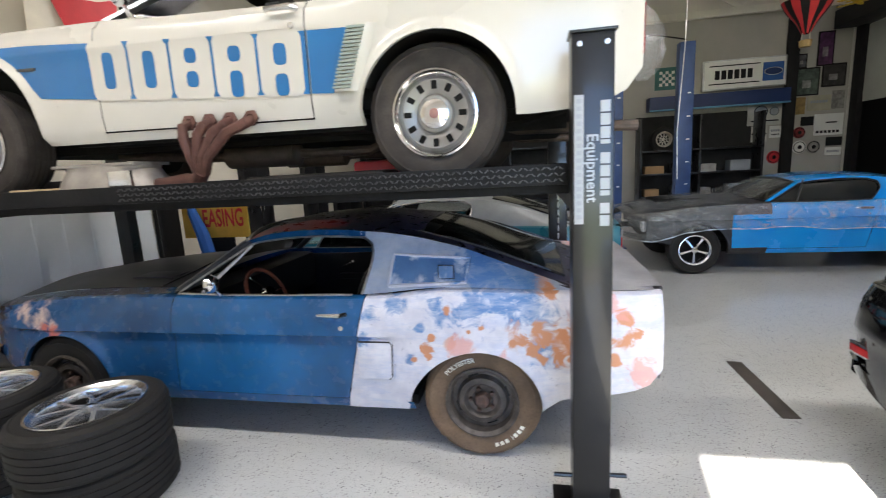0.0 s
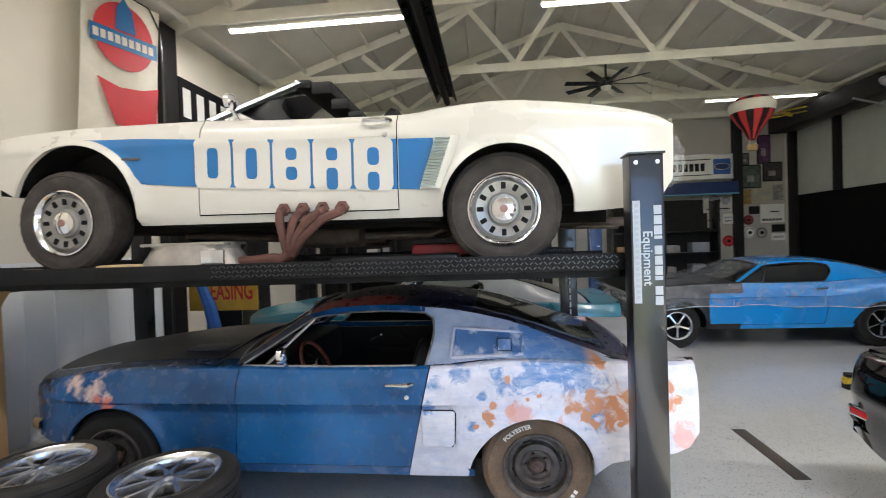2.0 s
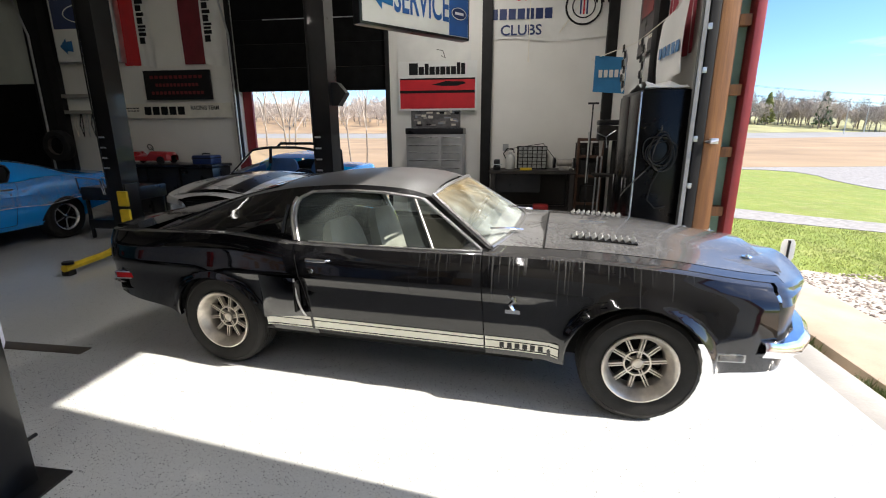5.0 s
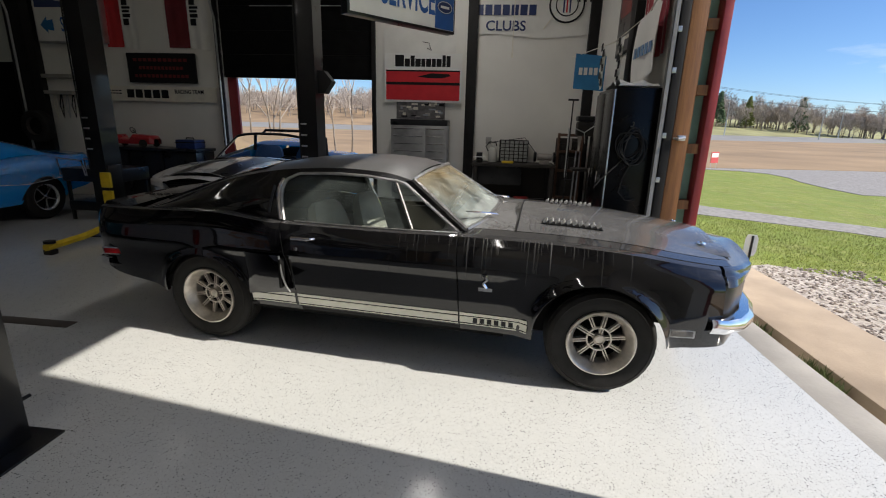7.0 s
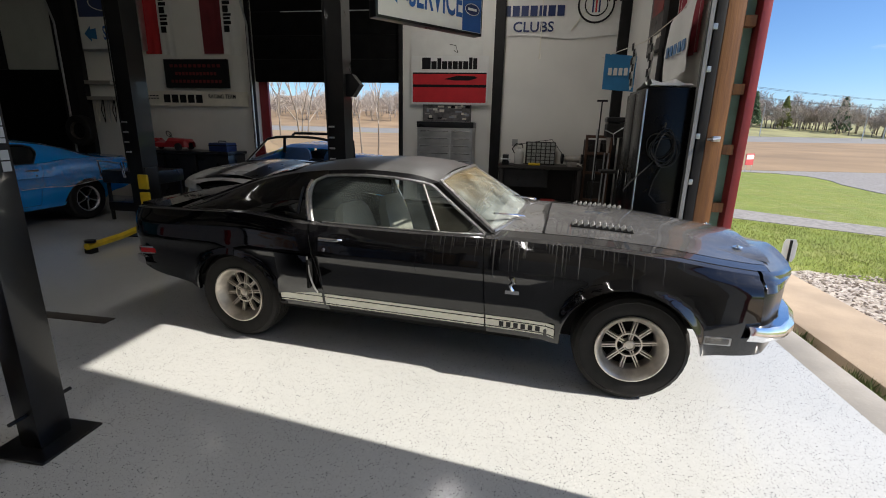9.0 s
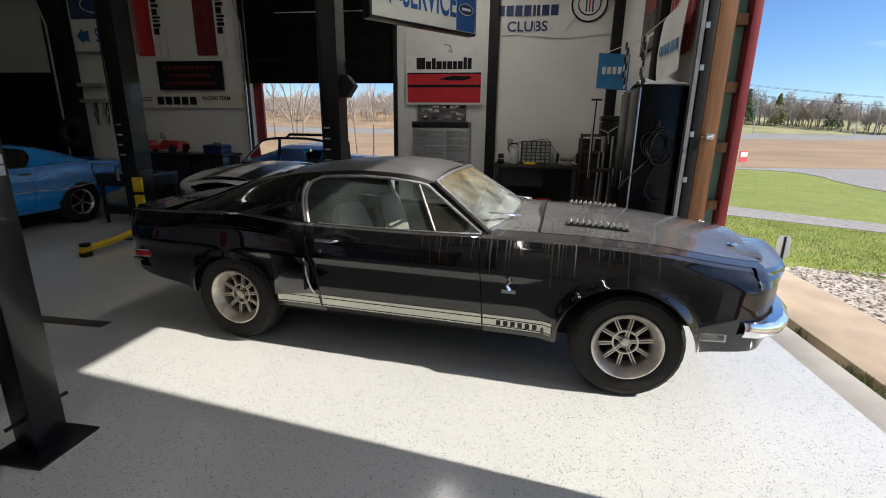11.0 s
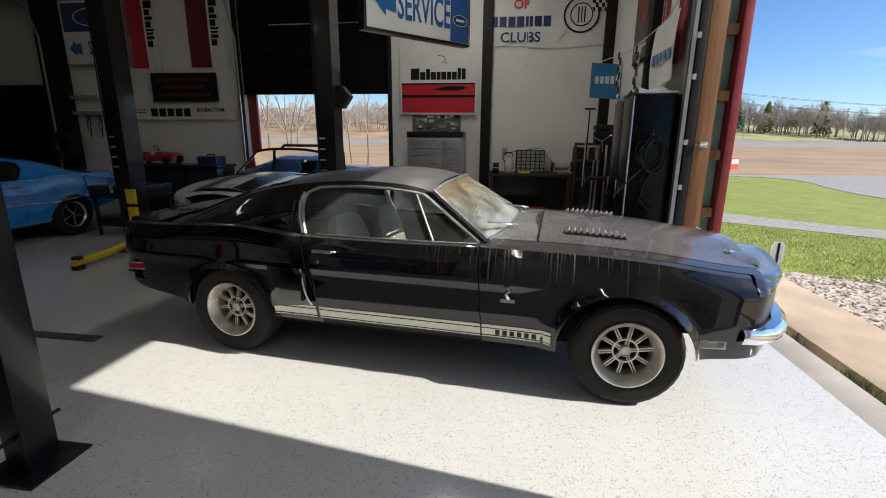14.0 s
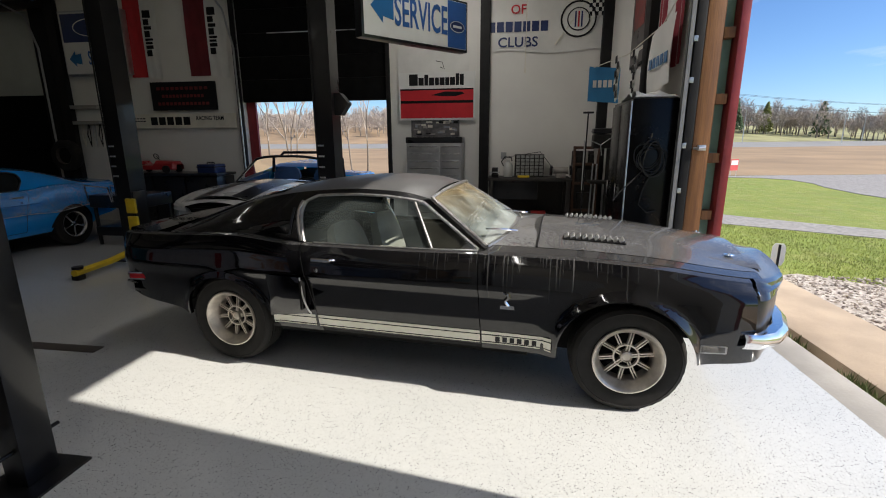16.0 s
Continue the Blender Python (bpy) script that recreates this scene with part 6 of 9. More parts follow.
for z in (0.7, 1.1, 1.52, 2.1, 2.45):
    part("track_bracket", newbox(EAST_JAMB - 0.01, EAST_JAMB + 0.04, -3.36, -3.31, z, z + 0.05, 0.003), DULL_CHROME, jamb)
bm = bmesh.new()
tube(bm, [(EAST_JAMB - 0.01, -3.43, 1.52), (EAST_JAMB - 0.05, -3.46, 1.52), (EAST_JAMB - 0.04, -3.52, 1.53)], 0.012, 6)
box(bm, EAST_JAMB - 0.03, EAST_JAMB, -3.53, -3.46, 1.50, 1.55, 0.004)
part("latch", bm, STEEL, jamb)
part("west_trim", newbox(WEST_JAMB - 0.02, WEST_JAMB + 0.004, YOUT - 0.02, YOUT + 0.1, 0, LINTEL, 0.003), RED_TRIM, jamb)

# ---- outside ----
def speckled(name, a, b, c, scale, rough=0.85, bump=0.4):
    n = Nodes(name)
    v = n.node("TexVoronoi", Scale=scale)
    n.link(n.coord.outputs["Object"], v.inputs["Vector"])
    rnd = n.node("SeparateColor")
    n.link(v.outputs["Color"], rnd.inputs[0])
    col = n.mix(rnd.outputs[0], a, b)
    col = n.mix(n.ramp(n.noise(1.2, 5), [(0.35, 0.0), (0.7, 0.6)]), col, c)
    n.set(Base_Color=col, Roughness=rough)
    n.bump(v.outputs["Distance"], bump, 0.02)
    return n.mat


def grass_ground():
    n = Nodes("spring_grass")
    far, near = n.noise(0.25, 6, 0.65), n.noise(9, 6, 0.7)
    col = n.mix(n.ramp(far, [(0.35, 0.0), (0.65, 1.0)]), (0.24, 0.31, 0.045), (0.34, 0.38, 0.07))
    col = n.mix(n.math("MULTIPLY", n.ramp(near, [(0.45, 0.0), (0.75, 1.0)]), 0.6), col, (0.20, 0.20, 0.07))
    col = n.mix(n.math("MULTIPLY", n.ramp(n.noise(1.6, 7, 0.7), [(0.55, 0.0), (0.7, 1.0)]), 0.55), col, (0.26, 0.21, 0.10))
    col = n.mix(n.math("MULTIPLY", n.ramp(n.noise(38, 4, 0.7), [(0.42, 0.0), (0.62, 1.0)]), 0.6), col, (0.15, 0.19, 0.03))
    col = n.mix(n.math("MULTIPLY", n.ramp(n.noise(3.5, 6, 0.7), [(0.50, 0.0), (0.66, 1.0)]), 0.6), col, (0.40, 0.38, 0.15))
    col = n.mix(n.math("MULTIPLY", n.ramp(n.noise(0.7, 7, 0.7, (1, 2.2, 1)), [(0.46, 0.0), (0.64, 1.0)]), 0.55), col, (0.20, 0.29, 0.05))
    n.set(Base_Color=col, Roughness=0.9)
    n.bump(n.noise(30, 6, 0.7), 0.8, 0.05)
    return n.mat


CONCRETE = surface("weathered_concrete", (0.42, 0.33, 0.24), 0.85, vary=0.25, scale=1.5, fine=50, bump=0.2)
GREY_CONCRETE = surface("grey_concrete", (0.34, 0.32, 0.29), 0.85, vary=0.2, scale=2, fine=50, bump=0.2)
GRAVEL = speckled("gravel", (0.55, 0.50, 0.45), (0.22, 0.19, 0.17), (0.42, 0.37, 0.31), 26)
PATH_GRAVEL = speckled("path_gravel", (0.36, 0.34, 0.32), (0.22, 0.21, 0.20), (0.30, 0.28, 0.26), 14)
FIELD = surface("dry_stubble_field", (0.34, 0.235, 0.135), 0.95, vary=0.3, scale=0.12, fine=2.5, bump=0.3)
GZ = -0.14
ground_bm = newbox(-900, 900, -900, -3.80, GZ - 0.5, GZ)
box(ground_bm, XE + 0.2, 900, -3.80, 900, GZ - 0.5, GZ)
box(ground_bm, -900, XW - 0.2, -3.80, 900, GZ - 0.5, GZ)
box(ground_bm, XW - 0.2, XE + 0.2, YN + 0.2, 900, GZ - 0.5, GZ)
solo("ground", ground_bm, grass_ground(), "green spring lawn with dry patches", "ground", "structure", smooth=0)


def strip(name, label, pts, material, z, deep=0.03, category="ground"):
    bm = bmesh.new()
    slab(bm, pts, deep, pose(0, 0, z - deep))
    return solo(name, bm, material, label, category, "structure", smooth=0)


solo("apron", newbox(XW, 14, -4.08, -3.825, -0.16, -0.006, 0.006), GREY_CONCRETE, "narrow grey concrete apron along the building", "pavement", "structure")
solo("sidewalk", newbox(-14, 1.15, -5.0, -4.22, -0.2, -0.02, 0.012), CONCRETE, "tan weathered concrete sidewalk slab", "pavement", "structure")
strip("gravel_bed", "loose pale gravel beside the sidewalk", [(-14, -7.2), (0.9, -6.4), (1.5, -5.5), (1.35, -5.15), (1.2, -4.2), (1.2, -3.85), (-14, -3.85)][::-1], GRAVEL, GZ + 0.02)
strip("gravel_path", "grey gravel path across the lawn", [(8.5, -3.9), (6.63, -6.75), (5.86, -7.68), (5.01, -8.91), (2.2, -13), (0.5, -12.5), (3.3, -9.2), (4.13, -8.3), (4.81, -7.13), (5.35, -6.22), (7.0, -3.9)], PATH_GRAVEL, GZ + 0.012)
strip("driveway", "pale grey driveway across the lawn", [(20.2, -6), (19.2, -12.2), (19.8, -15.5), (20.6, -19.6), (22, -30), (9.5, -26), (10.2, -12.8), (11.6, -12.8), (13.7, -13.1), (15.2, -13.6), (16.9, -13.7), (17.9, -13.0), (18.2, -11.8), (19.2, -6)], PATH_GRAVEL, GZ + 0.014, category="road")
strip("field", "brown stubble field beyond the lawn", [(30, -200), (22.2, -30), (20.8, -19.6), (20.0, -15.5), (19.4, -12.2), (20.0, -6), (14, -2), (8, 0), (6, 30), (6, 200), (103, 200), (95, -30), (130, -110), (190, -200)][::-1], FIELD, GZ + 0.010)
ROAD = surface("pale_highway", (0.27, 0.265, 0.25), 0.8, vary=0.1, scale=0.2)
road_edge = curve_of([(-220, 220), (-200, 207), (-110, 147), (-30, 111), (200, 119), (240, 121)])


def hill(x, y):
    """The height of the slope beyond the highway."""
    return GZ + 1.0 + 0.09 * max(0.0, min(70.0, x - road_edge(y) - 6))


bm = bmesh.new()
loft(bm, [[Vector((road_edge(y) - 13 + d, y, GZ + 0.015 + z)) for d, z in ((0, 0.0), (2, 0.15), (12, 0.95), (14, 1.0))] for y in range(-220, 241, 20)])
solo("highway", bm, ROAD, "pale highway banked along the foot of the far slope", "road", "structure", smooth=60)
for ys, mat_, lab in ((range(-220, -19, 20), surface("pale_spring_slope", (0.33, 0.32, 0.15), 0.95, vary=0.35, scale=0.08, fine=1.2, bump=0.2), "pale green sloping field beyond the highway"), (range(-20, 241, 20), FIELD, "dry tan sloping field beyond the highway")):
    bm = bmesh.new()
    loft(bm, [[Vector((road_edge(y) + d, y, hill(road_edge(y) + d, y) + 0.02)) for d in (0, 6, 20, 40, 60, 76, 140, 420)] for y in ys])
    solo("far_field", bm, mat_, lab, "ground", "structure", smooth=60)

# bare trees
BARK = surface("grey_bark", (0.23, 0.19, 0.15), 0.9, vary=0.3, scale=2, fine=20, bump=0.3)
TWIG = surface("dry_twigs", (0.46, 0.40, 0.35), 0.9, vary=0.3, scale=1)
PINE = surface("pine_needles", (0.09, 0.14, 0.07), 0.9, vary=0.4, scale=2)
BUD = surface("spring_leaf_buds", (0.20, 0.22, 0.06), 0.9, vary=0.3, scale=2)


def bare_tree(name, label, height, seed, spread=0.55, levels=4, split=4, group="bare trees", girth=0.020, twig=0.010, stem=0.42):
    rng = random.Random(seed)
    root = thing(name, label, "tree", group=group)
    trunk, limbs = bmesh.new(), bmesh.new()

    def grow(p, d, length, r, level):
        pts, rad = [p], [r]
        for k in range(3):
            d = (d + Vector((rng.uniform(-1, 1), rng.uniform(-1, 1), rng.uniform(-0.2, 0.6))) * 0.16).normalized()
            p = p + d * length / 3
            pts.append(p)
            rad.append(r * (1 - 0.2 * (k + 1)))
        tube(trunk if level == 0 else limbs, pts, rad, 7 if level == 0 else (4 if level < 3 else 3), cap=False)
        if level >= levels:
            return
        for k in range(split if level else split + 2):
            a = rng.uniform(0, 6.28)
            t = rng.uniform(0.45, 1.0) if level else rng.uniform(0.4, 1.0)
            base = pts[0].lerp(pts[-1], t) if level else pts[min(3, int(t * 3))].lerp(pts[min(3, int(t * 3) + 1)], (t * 3) % 1)
            nd = (d + spread * Vector((math.cos(a), math.sin(a), rng.uniform(-0.1, 0.7)))).normalized()
            grow(base, nd, length * rng.uniform(0.55, 0.8), max(twig * height / 10, r * 0.45), level + 1)
    grow(Vector((0, 0, 0)), Vector((0, 0, 1)), height * stem, height * girth, 0)
    part("trunk", trunk, BARK, root)
    tagged(part("crown", limbs, TWIG, root, "fine bare twigs"), kind="stuff")
    return root


rng = random.Random(5)
near_tree = bare_tree("bare_tree", "slim bare tree with pale bark beside the building", 9.0, 3, 0.50, 5, 3, "bare trees by the door", 0.0050, 0.0018, 0.34)
near_tree.matrix_world = pose(11.5, 6.4, GZ)
for x, y, a in ((12.6, 7.9, 80), (13.0, 6.9, 190), (9.6, 3.7, 250), (13.8, 9.6, 20), (15.2, 8.3, 130), (16.0, 5.6, 300), (14.5, 4.4, 60)):
    copy_thing(near_tree, pose(x, y, GZ, 0, 0, a))
far_a = bare_tree("bare_tree", "broad bare tree at the far edge of the fields", 13.5, 11, 0.95, 4, 4, "far bare trees", 0.014, 0.026, 0.29)
far_b = bare_tree("bare_tree", "rounded bare tree at the far edge of the fields", 12.0, 12, 1.15, 4, 4, "far bare trees", 0.014, 0.028, 0.27)
far_a.matrix_world = pose(168, -74, hill(168, -74) - 0.2)
far_b.matrix_world = pose(160, -80, hill(160, -80) - 0.2)
for i in range(135):
    t = i / 134
    x, y = 182 - 28 * t + rng.uniform(-14, 14), -60 - 66 * t + rng.uniform(-3, 3)
    m = pose(x, y, hill(x, y) - 0.3, 0, 0, rng.uniform(0, 360)) @ Matrix.Diagonal((*[rng.uniform(0.6, 1.3)] * 3, 1))
    copy_thing(far_a if i % 2 else far_b, m)
for i in range(84):
    t = i / 83
    x, y = 162 + rng.uniform(-24, 24), 26 + 76 * t + rng.uniform(-2, 2)
    copy_thing(far_b if i % 2 else far_a, pose(x, y, hill(x, y) - 0.3, 0, 0, rng.uniform(0, 360)))


def pine(name, label, height, seed, material, group):
    r2 = random.Random(seed)
    root = thing(name, label, "tree", group=group)
    bm = bmesh.new()
    tube(bm, [(0, 0, 0), (0, 0, height * 0.95)], [height * 0.02, 0.03], 6)
    part("trunk", bm, BARK, root)
    bm = bmesh.new()
    for k in range(520):
        u = r2.random() ** 0.8
        rad = height * 0.23 * (1 - u) * r2.uniform(0.5, 1.1) + 0.1
        a = r2.uniform(0, 6.28)
        c = Vector((rad * math.cos(a), rad * math.sin(a), height * (0.12 + 0.86 * u) + r2.uniform(-0.3, 0.3)))
        s = height * 0.03 * r2.uniform(0.6, 1.4)
        box(bm, -s, s, -s * 0.5, s * 0.5, -s * 0.3, s * 0.3, m=Matrix.Translation(c) @ Euler((r2.uniform(-1, 1), r2.uniform(-1, 1), a)).to_matrix().to_4x4())
    part("crown", bm, material, root)
    return root


pn = pine("pine_tree", "tall dark green pine at the far field edge", 11.0, 4, PINE, "far evergreens")
pn.matrix_world = pose(158, -72, hill(158, -72) - 0.2)
copy_thing(pn, pose(163, -68.5, hill(163, -68.5) - 0.2, 0, 0, 90))
copy_thing(pn, pose(158, -97, hill(158, -97) - 0.2, 0, 0, 40))
gt = pine("young_tree", "yellow green leafing tree at the far field edge", 10, 6, BUD, "far leafing trees")
gt.matrix_world = pose(156, -66, hill(156, -66) - 0.2)
copy_thing(gt, pose(162, -83, hill(162, -83) - 0.2, 0, 0, 50))
# distant wooded hills close the view beyond the fields
HILL = surface("distant_woods", (0.27, 0.215, 0.165), 0.95, vary=0.25, scale=0.15, fine=0.8, bump=0.3)
r3 = random.Random(9)
for name, tall, pts in (("wooded_ridge", 0, [(420 - 120 * t, -160 - 260 * t) for t in [i / 40 for i in range(41)]]), ("wooded_ridge", 3, [(330 - 30 * t, 60 + 240 * t) for t in [i / 40 for i in range(41)]])):
    bm = bmesh.new()
    loft(bm, [[Vector((x, y, GZ - 1)), Vector((x + 6, y, 13 + tall + r3.uniform(-1.5, 2.5))), Vector((x + 14, y, 16 + tall + r3.uniform(-2, 2.5))), Vector((x + 40, y, GZ - 1))] for x, y in pts])
    solo(name, bm, HILL, "brown wooded ridge far beyond the fields", "woods", "structure", smooth=60)
# lamp posts along the highway
pole = thing("street_lamp", "slim grey lamp post beside the highway", "street lamp", group="highway lamp posts")
bm = bmesh.new()
tube(bm, [(0, 0, 0), (0, 0, 8.2), (-0.4, 0.3, 8.6), (-1.4, 1.0, 8.7)], [0.12, 0.09, 0.07, 0.06], 6)
part("pole", bm, STEEL, pole)
part("lamp_head", newbox(-2.0, -1.3, 0.9, 1.2, 8.62, 8.75, 0.03), STEEL, pole)
pole.matrix_world = pose(118, -57, GZ)
for x, y in ((125, -83), (138, -96)):
    copy_thing(pole, pose(x, y, GZ, 0, 0, 0))
for y in (-40, -140):
    up_pole = thing("utility_pole", "weathered wooden utility pole beside the highway", "utility pole", (road_edge(y) - 17, y, GZ), group="utility poles")
    bm = bmesh.new()
    tube(bm, [(0, 0, 0), (0, 0, 11.5)], [0.16, 0.11], 8)
    part("pole", bm, BARK, up_pole)
    for z in (8.8, 10.6):
        part("cross_arm", newbox(-0.9, 0.9, -0.06, 0.06, z - 0.06, z + 0.06, 0.01), BARK, up_pole)
for dx, z in ((-0.8, 8.8), (0.8, 8.8), (-0.8, 10.6), (0.8, 10.6)):
    bm = bmesh.new()
    a, b = Vector((road_edge(-40) - 17 + dx, -40, GZ + z + 0.06)), Vector((road_edge(-140) - 17 + dx, -140, GZ + z + 0.06))
    tube(bm, [a.lerp(b, i / 16) - Vector((0, 0, 1.3 * (1 - (i / 8 - 1) ** 2))) for i in range(17)], 0.028, 4)
    solo("power_line", bm, BLACK_TRIM, "thin dark power line sagging between utility poles", "power line", group="power lines")
sign = thing("yard_marker", "small white marker plate on a dark stake", "marker", (1.42, -5.2, GZ), -12)
part("stake", newbox(-0.012, 0.012, -0.012, 0.012, 0, 0.42), BLACK_TRIM, sign, smooth=0)
bm = bmesh.new()
slab(bm, [(-0.075, 0.0), (-0.05, -0.06), (0.05, -0.06), (0.075, 0.0), (0.075, 0.18), (0.05, 0.23), (-0.05, 0.23), (-0.075, 0.18)], 0.008, pose(0.016, 0, 0.20) @ pose(0, 0, 0, 90, 0, 90))
part("plate", bm, flat("white_plate", (0.75, 0.75, 0.73), 0.5), sign, smooth=0)
sign = thing("yard_sign", "small red and white yard sign by the field", "yard sign", (18.6, -12.1, GZ), 35)
part("panel", newbox(-0.012, 0.012, -0.29, 0.29, 0.30, 0.82), flat("sign_red", (0.5, 0.06, 0.06), 0.5), sign, smooth=0)
part("panel_band", newbox(-0.018, -0.0125, -0.25, 0.25, 0.56, 0.76), bpy.data.materials["white_plate"], sign, smooth=0)
for y in (-0.22, 0.22):
    part("leg", newbox(-0.006, 0.006, y - 0.006, y + 0.006, 0, 0.30), STEEL, sign, smooth=0)
# grass blades and weeds close to the door
bm = bmesh.new()
r4 = random.Random(21)


def blade(bm, x, y, z, h, w):
    a = r4.uniform(0, 6.28)
    lx, ly = r4.uniform(-0.4, 0.4) * h, r4.uniform(-0.4, 0.4) * h
    p = [Vector((x - w * math.cos(a), y - w * math.sin(a), z)), Vector((x + w * math.cos(a), y + w * math.sin(a), z)), Vector((x + lx, y + ly, z + h))]
    bm.faces.new([bm.verts.new(q) for q in p])


path_edge = curve_of([(-9.6, 2.95), (-9.2, 3.3), (-8.3, 4.13), (-7.13, 4.81), (-6.22, 5.35), (-3.9, 7.0)])
for i in range(30000):
    x = r4.uniform(1.3, 6.5)
    y = r4.uniform(-9.5, -4.6)
    if x < 1.45 + max(0, -5.4 - y) * -0.4 or x > path_edge(y) - 0.08 - 0.10 * r4.random() or r4.random() < 0.25 and noise.noise((x, y, 0)) > 0.1:
        continue
    blade(bm, x, y, GZ, r4.uniform(0.010, 0.045), 0.006)
BLADES = surface("grass_blades", (0.33, 0.38, 0.10), 0.8, vary=0.4, scale=3, fine=8, bump=0.0)
solo("grass", bm, BLADES, "short uneven lawn grass beside the gravel", "grass", "stuff", smooth=0)
bm = bmesh.new()
for i in range(60):
    x, y = r4.uniform(-2.6, 1.0), r4.uniform(-4.2, -4.12)
    if noise.noise((x * 2, 3, 0)) < -0.05:
        continue
    for k in range(12):
        blade(bm, x + r4.uniform(-0.05, 0.05), y + r4.uniform(-0.03, 0.03), GZ + 0.02, r4.uniform(0.04, 0.13), 0.010)
solo("weeds", bm, surface("weed_leaves", (0.13, 0.16, 0.05), 0.7, vary=0.4, scale=12), "small weeds in the joint by the sidewalk", "weeds", "stuff", smooth=0)
bm = bmesh.new()
for i in range(2600):
    x, y = r4.uniform(-3.0, 1.4), r4.uniform(-6.6, -5.02)
    s = r4.uniform(0.012, 0.03)
    bmesh.ops.create_icosphere(bm, subdivisions=0 + 1, radius=s, matrix=Matrix.Translation((x, y, GZ + 0.022)) @ Matrix.Diagonal((1, r4.uniform(0.6, 1), r4.uniform(0.4, 0.8), 1)))
STONES = Nodes("gravel_stones")
gi = STONES.node("NewGeometry")
STONES.set(Base_Color=STONES.ramp(gi.outputs["Random Per Island"], [(0.0, (0.13, 0.105, 0.09)), (0.5, (0.34, 0.29, 0.25)), (1.0, (0.58, 0.53, 0.48))]), Roughness=0.85)
solo("gravel_stones", bm, STONES.mat, "loose pale and brown gravel stones", "gravel", "stuff", smooth=0)

# ---- the four-post lift ----
LIFT_BLACK = surface("gloss_black_lift_paint", (0.006, 0.006, 0.007), 0.32, vary=0.3, scale=4, bump=0.02, coat=0.3, spec=0.4)
RAIL_BLACK = surface("worn_black_plate_steel", (0.007, 0.007, 0.008), 0.62, vary=0.4, scale=9, bump=0.2, spec=0.2)
TREAD_WEAR = surface("worn_tread_lug", (0.075, 0.075, 0.08), 0.35, 0.4, vary=0.5, scale=6, bump=0.0)
BOLT = surface("zinc_bolt", (0.7, 0.7, 0.72), 0.3, 0.8, vary=0.1)
LABEL_WHITE = flat("label_white", (0.36, 0.38, 0.41), 0.45)
LABEL_GREY = flat("label_grey", (0.30, 0.32, 0.36), 0.45)
lift = thing("four_post_lift", "black four-post car lift holding a white convertible", "car lift")
PY0, PY1 = 0.53, 2.85
for px in (-3.25, -7.86):
    for py in (PY0, PY1):
        bm = bmesh.new()
        box(bm, px - 0.08, px + 0.08, py - 0.06, py + 0.06, 0.012, 2.085, 0.008)
        post = part("post", bm, LIFT_BLACK, lift)
        part("post_cap", newbox(px - 0.088, px + 0.088, py - 0.068, py + 0.068, 2.085, 2.095, 0.002), LIFT_BLACK, post)
        part("base_plate", newbox(px - 0.16, px + 0.16, py - 0.16, py + 0.16, 0.0, 0.012, 0.003), LIFT_BLACK, post)
        for dx in (-0.05, 0.05):
            bm = bmesh.new()
            lathe(bm, [(0.011, 0), (0.010, 0.008), (0, 0.009)], 8, pose(px + dx, py - 0.06, 2.045, 90, 0, 0))
            part("bolt", bm, BOLT, post)
        for dx, dy in ((0.10, 0.0), (-0.10, -0.02)):
            bm = bmesh.new()
            tube(bm, [(px + dx * 0.7, py + dy, 0.20), (px + dx * 1.6, py + dy, 0.20)], 0.010, 8)
            part("caster_pin", bm, LIFT_BLACK, post)
# the label on the camera-side post: bars for the maker's name, and one word
fx, fy = -3.25, PY0 - 0.0615
lab = part("label_sheet", newbox(fx - 0.070, fx - 0.035, fy - 0.0010, fy, 1.36, 1.86), LABEL_WHITE, lift, smooth=0)
for k in range(10):
    part("label_bar", newbox(fx + 0.028, fx + 0.064, fy - 0.0012, fy, 1.835 - k * 0.049 - (0.043, 0.043, 0.044, 0.016, 0.042, 0.043, 0.044, 0.020, 0.042, 0.043)[k], 1.835 - k * 0.049), LABEL_WHITE, lift, smooth=0)
bm = put(lettering("Equipment", 0.062, 0.001), pose(fx - 0.004, fy - 0.0006, 1.58) @ pose(0, 0, 0, 90, 0, 0) @ pose(0, 0, 0, 0, 0, -90))
part("label_word", bm, LABEL_WHITE, lift, smooth=0)
for k in range(17):
    z = 1.845 - k * 0.028
    part("label_print", newbox(fx - 0.062, fx - 0.043, fy - 0.0022, fy - 0.0008, z - 0.017, z), LABEL_GREY, lab, smooth=0)
for y0 in (0.62, 2.08):
    run = part("runway", newbox(-8.0, -3.32, y0 + 0.012, y0 + 0.468, 1.525, 1.547, 0.002), RAIL_BLACK, lift)
    for dy in (0.0, 0.468):
        part("side_rail", newbox(-8.0, -3.32, y0 + dy, y0 + dy + 0.012, 1.515, 1.605, 0.003), RAIL_BLACK, run)
    for dy in (0.10, 0.34):
        part("stiffener", newbox(-8.0, -3.32, y0 + dy, y0 + dy + 0.04, 1.47, 1.525), RAIL_BLACK, run, smooth=0)
    bm = bmesh.new()
    for k in range(92):
        x = -5.6 + k * 0.0246
        for r in range(3):
            box(bm, -0.0095, 0.0095, -0.003, 0.003, -0.0024, 0.0024, m=pose(x + 0.006 * (r % 2), y0 - 0.001, 1.534 + r * 0.026, 0, 42 if (k + r) % 2 else -42, 0))
    tagged(part("tread_pattern", bm, TREAD_WEAR, run, "raised diamond plate tread", smooth=0), kind="stuff")
    part("wheel_stop", newbox(-8.0, -7.93, y0, y0 + 0.48, 1.547, 1.68, 0.006), LIFT_BLACK, run)
